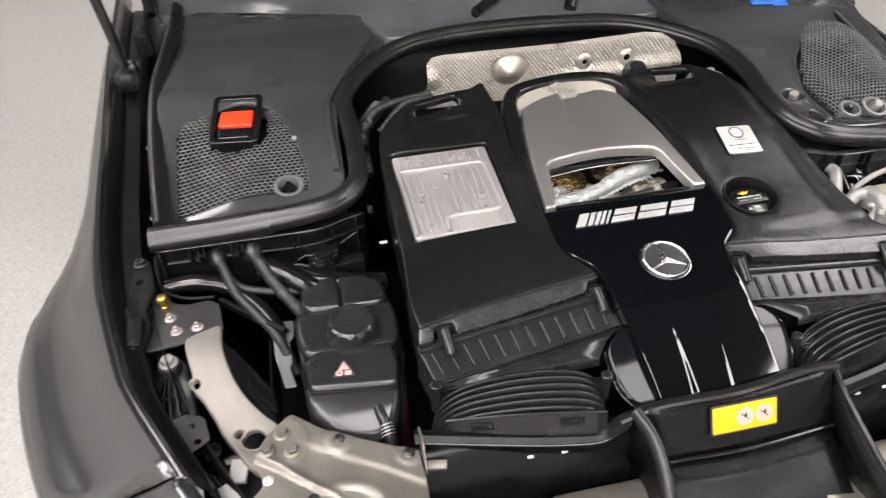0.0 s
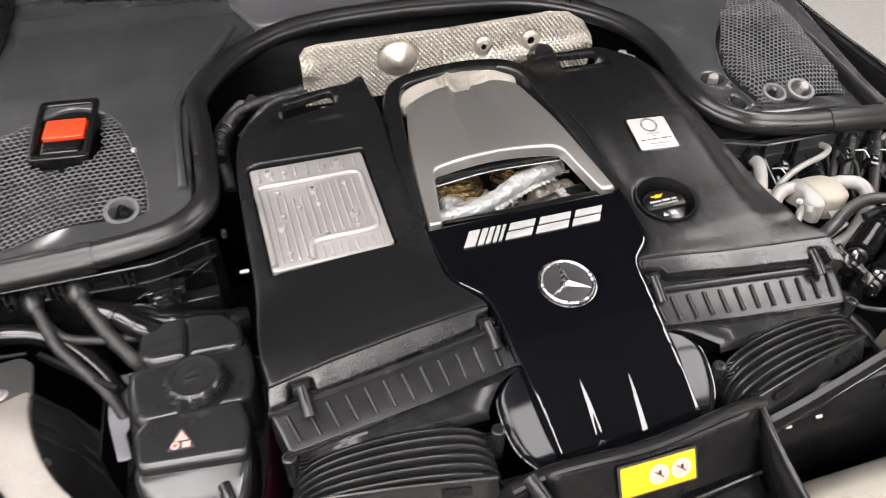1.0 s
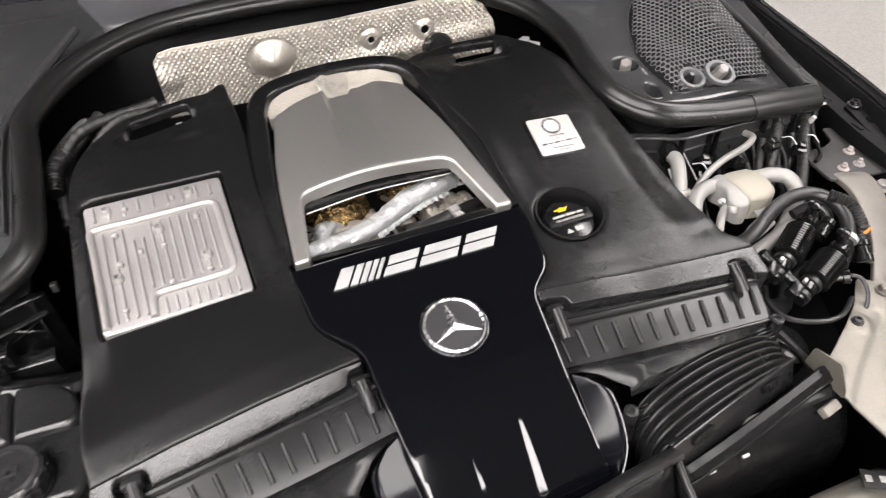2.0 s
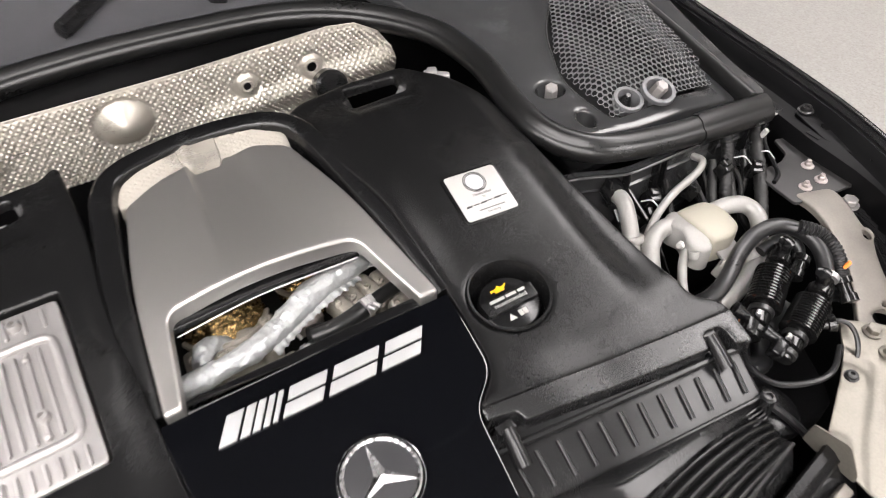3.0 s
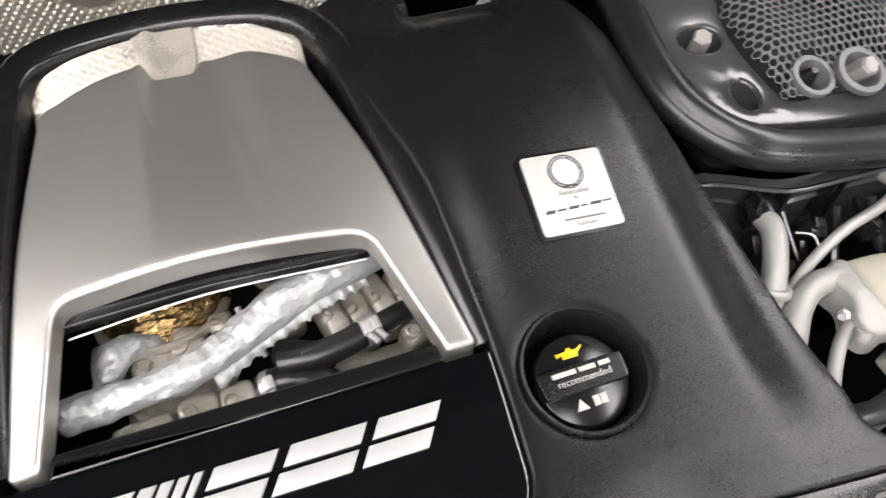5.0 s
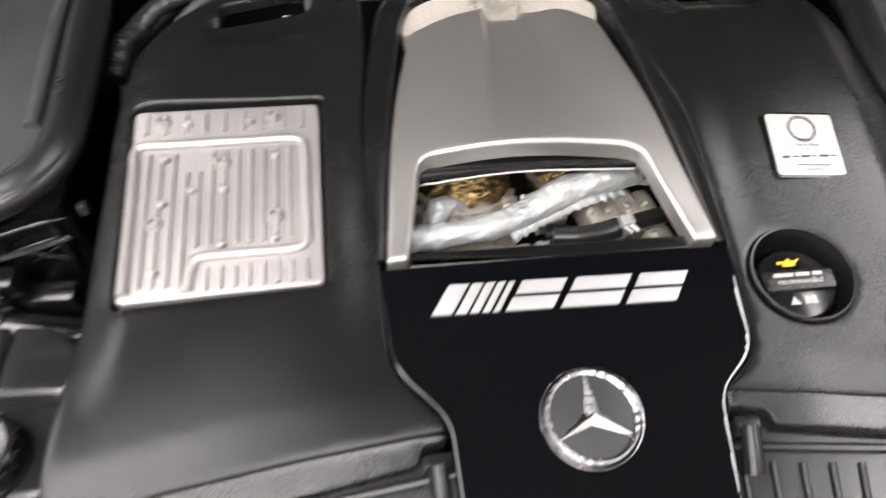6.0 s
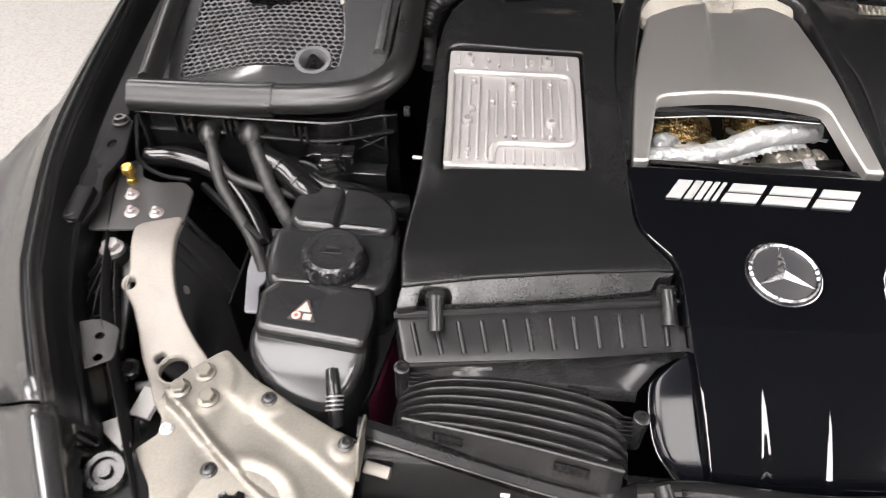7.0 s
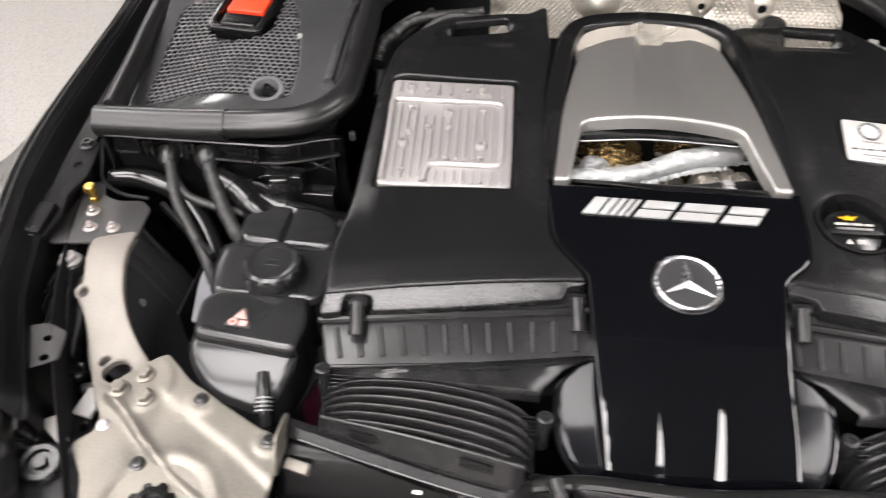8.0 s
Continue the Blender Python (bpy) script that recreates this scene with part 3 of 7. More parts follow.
g = Geo().tube([(-0.75, 1.05, 1.085), (0, 1.0, 1.09), (0.75, 1.05, 1.085)], 0.012, 30, 8)
part("edge_trim", g, RUBBER, cw)
wp = thing("wiper_arm", "black wiper arm lying on the cowl", "wiper", (0.1, 0.8, 1.0))
g = Geo().tube([(-0.10, 0.745, 1.005), (0.02, 0.82, 1.04), (0.12, 0.88, 1.06), (0.3, 0.97, 1.10)], lambda s: 0.011 - 0.003 * s, 20, 10, flat=1.8)
part("arm", g, SATIN, wp)
g = Geo().lathe([(0.034, -0.03), (0.034, 0.010), (0.028, 0.018), (0, 0.021)], 24, place(0.135, 0.80, 1.05))
g.tube([(0.11, 0.73, 1.0), (0.125, 0.76, 1.03), (0.135, 0.80, 1.05)], 0.014, 8, 10)
part("pivot_cap", g, SATIN, wp)

# ---- the engine's covers ----
def deck(x, y):
    """The sloping plane in which all the covers lie."""
    return 0.9 + 0.16 * y


DN = Vector((0, -0.16, 1)).normalized()


def on_deck(x, y, up=0.0, turn=0):
    return place(x, y, deck(x, y) + up, DN, turn)


# left airbox cover; its front edge is folded down along a crisp line
def band_line(x):
    return table([(-0.38, -0.043), (-0.297, -0.025), (-0.21, -0.011), (-0.12, 0.0)], x)


def left_top(x, y):
    z = deck(x, y)
    z -= 0.010 * smooth(-0.335, -0.378, x) * smooth(0.0, 0.12, y)
    z += 0.012 * smooth(-0.185, -0.155, x) * smooth(0.06, 0.22, y)
    z -= 0.006 * smooth(0.36, 0.46, y)
    z -= 0.007 * smooth(0.012, 0.0, max(-0.295 - x, x + 0.205, 0)) * smooth(0.375, 0.41, y + 0.10 * (x + 0.25) * -1) * smooth(0.432, 0.428, y - 0.26 * (x + 0.25))
    z -= 0.10 * max(0, band_line(x) + 0.034 - y)
    return z - 0.50 * max(0, band_line(x) - y) + 0.0015 * math.sin(x * 22) * math.sin(y * 14)


lc = thing("airbox_cover", "black grained plastic airbox cover with a metal plate let in", "engine cover", (-0.25, 0.2, 0.86))
outline = fillet([(-0.378, -0.060), (-0.358, -0.056), (-0.356, -0.040), (-0.326, -0.037), (-0.324, -0.050), (-0.24, -0.036), (-0.126, -0.017), (-0.122, -0.006), (-0.104, -0.004),
                  (-0.104, 0.008), (-0.140, 0.047), (-0.146, 0.13), (-0.155, 0.26), (-0.148, 0.36), (-0.155, 0.472), (-0.200, 0.472), (-0.252, 0.463), (-0.300, 0.450), (-0.325, 0.428), (-0.366, 0.380), (-0.374, 0.30), (-0.374, 0.09), (-0.380, 0.02)],
                 [0.004, 0.003, 0.008, 0.008, 0.003, 0.02, 0.004, 0.006, 0.006, 0.012, 0.02, 0.02, 0.03, 0.03, 0.010, 0.02, 0.03, 0.02, 0.02, 0.03, 0.02, 0.03, 0.03])
plate_hole = fillet([(-0.358, 0.310), (-0.191, 0.312), (-0.186, 0.120), (-0.351, 0.112)], 0.006, 3)
grip_hole = fillet([(-0.290, 0.440), (-0.212, 0.459), (-0.207, 0.436), (-0.292, 0.414)], 0.007, 3)
rear = [p for p in outline if p[1] > band_line(p[0]) + 0.0006]
fore = [p for p in outline if p[1] <= band_line(p[0]) + 0.0006]
crease = [(x, band_line(x)) for x in (-0.375, -0.297, -0.21, -0.125)]
k = next(i for i in range(len(outline)) if outline[i] in rear and outline[i - 1] in fore)
ring = outline[k:] + outline[:k]
g = Geo().slab([p for p in ring if p in rear] + crease, left_top, 0.085, 0.0035, holes=[plate_hole, grip_hole], grid=0.006, under=lambda x, y: left_top(x, y) - lerp(0.085, 0.012, smooth(0.37, 0.405, y)))
part("shell", g, PLASTIC, lc)
band = [p for p in ring if p in fore] + [(x, y - 0.0006) for x, y in crease[::-1]]
part("front_band", Geo().slab(band, left_top, 0.03, 0.0012, grid=0.006), SMOOTHBAND, lc, "sloping smooth front band")

# finned aluminium control unit in the cover
ecu = thing("control_unit", "ribbed bare aluminium control unit plate let into the airbox cover", "control unit", (-0.27, 0.21, 0.9))
quad = [(-0.3555, 0.3045), (-0.1945, 0.3065), (-0.1895, 0.1240), (-0.3485, 0.1165)]


def ecu_at(u, v, up=0.0):
    a = Vector(quad[3]).lerp(Vector(quad[2]), u)
    b = Vector(quad[0]).lerp(Vector(quad[1]), u)
    p = a.lerp(b, v)
    return (p.x, p.y, deck(p.x, p.y) - 0.004 + up)


def ecu_outline(pts):
    return [ecu_at(u, v)[:2] for u, v in pts]


def ecu_z(up):
    return lambda x, y: deck(x, y) - 0.004 + up


g = Geo().slab(fillet(ecu_outline([(0, 0), (1, 0), (1, 1), (0, 1)]), 0.006, 3), ecu_z(0), 0.02, 0.0015)
part("base_plate", g, CAST, ecu)
g = Geo()
# raised frame and fins
for track in (((0.02, 0.70), (0.025, 0.76), (0.06, 0.785), (0.30, 0.785), (0.60, 0.785), (0.84, 0.785), (0.905, 0.765), (0.925, 0.71), (0.925, 0.50), (0.925, 0.27), (0.91, 0.205), (0.86, 0.18), (0.60, 0.18), (0.42, 0.18), (0.365, 0.165), (0.345, 0.10), (0.34, 0.02)), ((0.03, 0.03), (0.03, 0.36), (0.025, 0.70))):
    g.tube([ecu_at(u, v, 0.0015) for u, v in track], 0.0044, 70, 10)
part("raised_frame", g, CAST, ecu)
fin = []
for i in range(12):
    u = 0.085 + i * 0.067
    v0 = 0.05 if u < 0.30 else 0.23
    v1 = 0.735
    if i in (3, 4):
        v1 = 0.62
    fin.append((u + 0.008, v0, v1, 0.017))
for i in range(9):
    fin.append((0.06 + i * 0.105, 0.85, 0.97, 0.018))
for i in range(8):
    fin.append((0.42 + i * 0.07, 0.02, 0.125, 0.016))
for u, v0, v1, w in fin:
    g = Geo().slab(fillet(ecu_outline([(u, v0), (u + w, v0), (u + w, v1), (u, v1)]), 0.0010, 2), ecu_z(0.0036), 0.0042, 0.0008)
    part("fin", g, CAST, ecu)
for u, v in ((0.155, 0.92), (0.75, 0.92), (0.155, 0.36), (0.765, 0.355), (0.485, 0.665)):
    x, y, z = ecu_at(u, v)
    g = Geo().lathe([(0.0068, -0.002), (0.0058, 0.0068), (0.0050, 0.0078), (0.0028, 0.0078), (0.0025, 0.003), (0, 0.003)], 16, place(x, y, z, DN))
    part("boss", g, CAST, ecu, "round screw boss")
for u, v in ((0.19, 0.70), (0.19, 0.46), (0.17, 0.12), (0.50, 0.52), (0.50, 0.23), (0.765, 0.69), (0.765, 0.24), (0.29, 0.90), (0.63, 0.90), (0.335, 0.52)):
    x, y, z = ecu_at(u, v)
    part("pin", Geo().lathe([(0.0034, -0.001), (0.0030, 0.0056), (0.0022, 0.0062), (0, 0.0062)], 12, place(x, y, z, DN)), CAST, ecu, "small round ejector pin mark")


# right airbox cover with the filler recess
def front_fold(x):
    return table([(0.10, 0.016), (0.269, -0.002), (0.39, -0.012)], x)


def right_top(x, y):
    z = deck(x, y)
    z += 0.013 * smooth(0.11, 0.30, y) * smooth(0.50, 0.34, y) - 0.012 * smooth(0.295, 0.345, x) * smooth(0.0, 0.1, y)
    z -= 0.009 * smooth(0.012, 0.0, max(0.178 - x, x - 0.25, 0)) * smooth(0.395, 0.424, y) * smooth(0.434, 0.432, y)
    z += 0.004 * smooth(0.175, 0.135, x) * smooth(0.08, 0.24, y) * smooth(0.46, 0.36, y)
    z -= 0.006 * smooth(0.36, 0.46, y)
    z -= 0.28 * max(0, front_fold(x) - y) + 0.0035 * smooth(0.044, 0.030, y) * smooth(0.16, 0.24, x)
    return z + 0.0015 * math.sin(x * 20 + 1) * math.sin(y * 15)


rc = thing("airbox_cover", "black grained plastic airbox cover with round filler recess", "engine cover", (0.24, 0.2, 0.86))
outline = fillet([(0.388, -0.046), (0.386, 0.002), (0.366, 0.016), (0.362, 0.06), (0.355, 0.14), (0.346, 0.22), (0.339, 0.30), (0.335, 0.37), (0.318, 0.412), (0.290, 0.445), (0.268, 0.472), (0.188, 0.475), (0.120, 0.462), (0.099, 0.446), (0.102, 0.38), (0.136, 0.26), (0.143, 0.13), (0.137, 0.044), (0.106, 0.018), (0.106, 0.004),
                  (0.112, 0.004), (0.134, 0.000), (0.138, -0.010), (0.24, -0.022), (0.340, -0.033), (0.343, -0.018), (0.367, -0.020), (0.370, -0.040)],
                 [0.004, 0.012, 0.012, 0.03, 0.03, 0.03, 0.03, 0.03, 0.03, 0.012, 0.012, 0.01, 0.010, 0.01, 0.03, 0.03, 0.03, 0.02, 0.01, 0.002, 0.002, 0.006, 0.003, 0.02, 0.003, 0.008, 0.008, 0.003])
cap_hole = circle(0.1955, 0.1045, 0.0405, 40)
grip_hole = fillet([(0.181, 0.463), (0.251, 0.457), (0.247, 0.433), (0.179, 0.430)], 0.006, 3)
rear = [p for p in outline if p[1] > front_fold(p[0]) + 0.0006]
fore = [p for p in outline if p[1] <= front_fold(p[0]) + 0.0006]
crease = [(x, front_fold(x)) for x in (0.108, 0.20, 0.30, 0.386)]
k = next(i for i in range(len(outline)) if outline[i] in rear and outline[i - 1] in fore)
ring = outline[k:] + outline[:k]
g = Geo().slab([p for p in ring if p in rear] + crease, right_top, 0.085, 0.004, holes=[cap_hole, grip_hole], grid=0.006, under=lambda x, y: right_top(x, y) - lerp(0.085, 0.012, smooth(0.38, 0.42, y)))
part("shell", g, PLASTIC, rc)
band = [p for p in ring if p in fore] + [(x, y - 0.0006) for x, y in crease[::-1]]
part("front_band", Geo().slab(band, right_top, 0.03, 0.0012, grid=0.006), SMOOTHBAND, rc, "sloping smooth front band")
rows = [[(r * math.cos(2 * math.pi * j / 48), r * math.sin(2 * math.pi * j / 48), z) for j in range(48)] for r, z in ((0.0435, 0.000), (0.0425, 0.0022), (0.0405, 0.002), (0.0390, -0.003), (0.0375, -0.012), (0.0365, -0.055), (0.001, -0.056))]
g = Geo().loft(rows, True, m=on_deck(0.1955, 0.1045, 0.001))
part("recess_ring", g, PLASTIC, rc)

# oil filler cap, low in its recess
oc = thing("oil_filler_cap", "black oil filler cap with yellow oil can symbol in a recess", "oil cap", (0.188, 0.093, 0.86))
cm = on_deck(0.1955, 0.1025, -0.010, 1)
prof = [(0.0325, -0.04), (0.0325, -0.004), (0.0315, -0.001), (0.030, 0), (0, 0)]
part("body", Geo().lathe(prof, 40, cm), SATIN, oc)
g = Geo().slab(fillet([(-0.030, -0.008), (0.030, -0.008), (0.031, 0.010), (-0.031, 0.010)], 0.003), 0.005, 0.008, 0.0012, m=cm @ pose(0, 0, 0, 0, 0, 0))
part("grip", g, PLASTIC, oc)


def bar(g, x, y, w, h, m, z=0.0, skew=0.0, t=0.0004):
    g.slab([(x - w / 2 - skew * h / 2, y - h / 2), (x + w / 2 - skew * h / 2, y - h / 2), (x + w / 2 + skew * h / 2, y + h / 2), (x - w / 2 + skew * h / 2, y + h / 2)], z + t, t, 0.0001, m=m, n=1)


def words(name, text, size, m, material, parent, label=""):
    """Raised print in the built-in font, as a mesh."""
    cu = bpy.data.curves.new(name, "FONT")
    cu.body, cu.size, cu.align_x, cu.align_y, cu.extrude = text, size, "CENTER", "CENTER", 0.0002
    tmp = bpy.data.objects.new(name, cu)
    scene.collection.objects.link(tmp)
    me = bpy.data.meshes.new_from_object(tmp.evaluated_get(bpy.context.evaluated_depsgraph_get()))
    bpy.data.objects.remove(tmp)
    me.transform(m)
    me.materials.append(material)
    ob = new(name, me)
    ob.parent = parent
    ob.matrix_parent_inverse = Matrix.Translation(-(parent.location if parent.parent is None else Vector()))
    if label:
        tagged(ob, label=label)
    return ob


g = Geo()
g.slab([(-0.006, -0.002), (0.005, -0.002), (0.006, 0.003), (-0.006, 0.003)], 0.0006, 0.0006, 0.0001, m=cm @ pose(-0.001, 0.0175, 0))
g.slab([(0.005, 0.0), (0.010, 0.004), (0.009, 0.005), (0.004, 0.002)], 0.0006, 0.0006, 0.0001, m=cm @ pose(-0.001, 0.0175, 0))
g.slab([(-0.010, 0.0), (-0.006, 0.001), (-0.006, 0.0025), (-0.010, 0.003)], 0.0006, 0.0006, 0.0001, m=cm @ pose(-0.001, 0.0175, 0))
g.slab([(-0.0025, 0.003), (0.002, 0.003), (0.001, 0.005), (-0.0015, 0.005)], 0.0006, 0.0006, 0.0001, m=cm @ pose(-0.001, 0.0175, 0))
part("oil_can_symbol", g, YELLOW, oc, "yellow oil can symbol")
g = Geo()
for i, (x, w) in enumerate(((-0.0125, 0.017), (0.004, 0.012), (0.0165, 0.008))):
    bar(g, x, 0.0055, w, 0.0032, cm, 0.005)
part("print_bars", g, WHITE, oc, "pale line of print")
words("print", "recommended", 0.0066, cm @ pose(0, -0.0005, 0.0052), WHITE, oc, "pale raised word")
g = Geo()
g.slab([(-0.012, -0.019), (-0.003, -0.019), (-0.0075, -0.0115)], 0.0005, 0.0005, 0.0001, m=cm)
g.slab([(0.001, -0.019), (0.0055, -0.0185), (0.0055, -0.012), (0.001, -0.012)], 0.0005, 0.0005, 0.0001, m=cm)
g.slab([(0.0062, -0.0185), (0.0107, -0.019), (0.0107, -0.012), (0.0062, -0.012)], 0.0005, 0.0005, 0.0001, m=cm)
part("warning_symbol", g, WHITE, oc, "pale warning triangle and book symbols")

# builder's plate
sp = thing("builder_plate", "white plate with ring emblem and printed lines on the cover", "plate", (0.232, 0.222, 0.93))
ax, ay = Vector((0.063, -0.0015, -0.0033)).normalized(), Vector((-0.005, 0.056, 0.0165)).normalized()
ay = (ay - ax * ay.dot(ax)).normalized()
sm = Matrix.Translation((0.2365, 0.2235, 0.9450)) @ Matrix((ax, ay, ax.cross(ay))).transposed().to_4x4()
part("frame_edge", Geo().slab(fillet([(-0.034, -0.0335), (0.034, -0.0335), (0.034, 0.0335), (-0.034, 0.0335)], 0.005), 0.0006, 0.004, 0.0006, m=sm), SATIN, sp)
part("plate", Geo().slab(fillet([(-0.0315, -0.031), (0.0315, -0.031), (0.0315, 0.031), (-0.0315, 0.031)], 0.004), 0.0016, 0.002, 0.0005, m=sm), WHITE, sp)
part("emblem_disc", Geo().lathe([(0.0104, 0.0014), (0.0104, 0.0018), (0, 0.0018)], 36, sm @ pose(0, 0.0155, 0)), PALEPRINT, sp, "pale grey disc of the emblem")
g = Geo()
for r0, r1, n in ((0.0128, 0.0136, 40), (0.0104, 0.0111, 36)):
    ring = [[(r * math.cos(2 * math.pi * i / n), 0.0155 + r * math.sin(2 * math.pi * i / n), z) for i in range(n)] for r, z in ((r0, 0.0016), (r0, 0.0020), (r1, 0.0020), (r1, 0.0016))]
    g.loft(ring, True, m=sm)
for i in range(34):
    a = -60 + 300 * i / 33
    bar(g, 0, 0.0119, 0.0010 if i % 3 else 0.0005, 0.0011, sm @ pose(0, 0.0155, 0.0016, 0, 0, a - 90))
bar(g, 0, 0.0040, 0.013, 0.0014, sm, 0.0017)
part("ring_emblem", g, INK, sp, "black ring emblem")
words("print", "Handcrafted", 0.0046, sm @ pose(0.001, -0.0008, 0.0017), GREYINK, sp, "small grey print")
words("print", "by", 0.0040, sm @ pose(0.001, -0.0052, 0.0017), GREYINK, sp, "small grey print")
words("print", "Germany", 0.0042, sm @ pose(0.003, -0.0255, 0.0017), GREYINK, sp, "small grey print")
g = Geo()
bar(g, 0.003, -0.0212, 0.032, 0.0014, sm, 0.0016)
part("print_bar", g, GREYINK, sp, "small grey line of print")
g = Geo()
for i, (x, w, h) in enumerate(((-0.0215, 0.007, 0.0030), (-0.0125, 0.007, 0.0016), (-0.003, 0.008, 0.0026), (0.005, 0.005, 0.0014), (0.0145, 0.009, 0.0028), (0.0235, 0.007, 0.0014))):
    bar(g, x, -0.0135 + 0.0004 * i, w, h * 0.8, sm, 0.0016, 0.6)
part("signature_bars", g, INK, sp, "dark handwritten line")


# glossy centre panel
def centre_top(x, y):
    z = deck(x, y) + 0.0035
    z -= 1.9 * max(0, -0.045 - y) ** 2
    z -= min(0.32 * max(0, 0.031 - abs(x + 0.006)), 0.0028 * max(0, (-0.085 - y) / 0.105))
    z -= 0.0025 * smooth(0.10, 0.135, y)
    return z - 0.10 * max(0, abs(x) - 0.06) ** 2


cp = thing("centre_cover", "gloss black centre engine cover carrying the emblems", "engine cover", (0, 0, 0.86))
outline = fillet([(-0.082, -0.190), (-0.036, -0.193), (-0.030, -0.197), (0.016, -0.197), (0.022, -0.193), (0.094, -0.190), (0.089, -0.098), (0.1015, 0.013), (0.135, 0.043), (0.141, 0.1345), (-0.147, 0.130), (-0.1385, 0.046), (-0.1015, 0.007), (-0.096, -0.09)],
                 [0.006, 0.003, 0.003, 0.003, 0.003, 0.006, 0.03, 0.014, 0.016, 0.004, 0.004, 0.016, 0.014, 0.03])
g = Geo().slab(outline, centre_top, 0.045, 0.0018, grid=0.0028)
part("panel", g, GLOSS, cp, angle=20)
g = Geo().slab(fillet([(-0.122, 0.1315), (0.112, 0.1355), (0.110, 0.150), (-0.119, 0.147)], 0.002, 2), lambda x, y: deck(x, y) - 0.002 - 0.25 * max(0, y - 0.138), 0.02, 0.002)
part("rear_ledge", g, SATIN, cp, "satin black ledge below the window")

# emblem: five slanted stripes and three plain blocks
em = thing("model_emblem", "satin silver slanted emblem of stripes and blocks on the gloss cover", "emblem", (-0.006, 0.09, 0.91))
ed = on_deck(-0.006, 0.0980, 0.0042)
SK = 0.62


def slant(g, x0, x1, y0, y1, x2=None, x3=None):
    x2 = x1 if x2 is None else x2
    x3 = x0 if x3 is None else x3
    g.slab([(x0 + SK * y0, y0), (x1 + SK * y0, y0), (x2 + SK * y1, y1), (x3 + SK * y1, y1)], 0.0022, 0.0024, 0.0005, m=ed, n=2)


LO, HI = -0.0125, 0.0125
for x, w in ((-0.094, 0.0155), (-0.0755, 0.0085), (-0.0645, 0.0068), (-0.0550, 0.0056), (-0.0465, 0.0046)):
    g = Geo()
    slant(g, x, x + w, LO, HI)
    part("stripe", g, BADGEWHITE, em)
for x, w in ((-0.037, 0.037), (0.006, 0.046), (0.058, 0.040)):
    g = Geo()
    slant(g, x, x + w, LO, -0.0015)
    slant(g, x + 0.001, x + w, 0.0015, HI)
    part("block", g, BADGEWHITE, em, "plain slanted double bar")

# round emblem: chrome ring with three tapered spokes
st = thing("round_emblem", "round chrome ring emblem with three spokes on the gloss cover", "emblem", (0, 0, 0.9))
dm = on_deck(0, 0.001, 0.0035)
part("well", Geo().lathe([(0.0366, -0.002), (0.0366, 0.0004), (0.033, 0.0006), (0, 0.0006)], 48, dm), SATIN, st, "black well of the emblem")
part("disc", Geo().lathe([(0.0310, 0.0), (0.0308, 0.0016), (0.0295, 0.0019), (0, 0.0019)], 48, dm), BADGE, st, "dark grey disc")
part("rim", Geo().tube([(0.0368 * math.cos(2 * math.pi * i / 36), 0.0368 * math.sin(2 * math.pi * i / 36), 0.0008) for i in range(37)], 0.0006, 73, 6, m=dm), DULLCHROME, st, "thin bright rim line")
# the ring is cut into small facets
n, rows = 60, []
for i in range(n):
    a = 2 * math.pi * i / n
    w = 0.0005 * (1 if i % 2 else -1)
    rows.append([(math.cos(a) * r, math.sin(a) * r, z) for r, z in ((0.0344, 0.001), (0.0342 + w * 0.5, 0.0036), (0.0325, 0.0050 + w), (0.0306 - w * 0.5, 0.0036), (0.0304, 0.001))])
part("ring", Geo().loft(rows + rows[:1], True, m=dm), DULLCHROME, st, "faceted chrome ring", angle=10)
for k in range(3):
    a = math.radians(90 + 120 * k)
    tip, l, r_ = (math.cos(a) * 0.0315, math.sin(a) * 0.0315), (math.cos(a + math.pi / 3) * 0.0062, math.sin(a + math.pi / 3) * 0.0062), (math.cos(a - math.pi / 3) * 0.0062, math.sin(a - math.pi / 3) * 0.0062)
    g = Geo().add([(*tip, 0.002), (*l, 0.002), (0, 0, 0.0065), (*r_, 0.002), (0, 0, 0.0018)], [(0, 1, 2), (0, 2, 3), (1, 4, 2), (3, 2, 4), (0, 4, 1), (0, 3, 4)], dm)
    part("spoke", g, DULLCHROME, st, "bright tapered spoke", angle=5)


# satin titan shell over the turbos, open at the front
def shell_top(x, y):
    w = table([(0.13, 0.137), (0.28, 0.121), (0.39, 0.095)], y)
    u = (x + 0.008 - 0.01 * smooth(0.2, 0.4, y)) / w
    z = deck(x, y) + 0.006 + 0.014 * (1 - min(1, u * u)) * smooth(0.12, 0.24, y)
    # two creases run from the rear and fade forwards
    f = smooth(0.225, 0.40, y)
    left = -0.033 - 0.06 * (0.37 - y)
    z -= 0.009 * f * smooth(left - 0.004, left + 0.003, x) * smooth(0.046, 0.012, x)
    # thin raised lines along both creases
    z += 0.0012 * f * math.exp(-((x - left + 0.002) / 0.0035) ** 2) + 0.0007 * smooth(0.36, 0.33, y) * smooth(0.235, 0.27, y) * math.exp(-((x - 0.028 + 0.13 * (y - 0.257)) / 0.0035) ** 2)
    return z - 0.003 * smooth(0.385, 0.41, y)


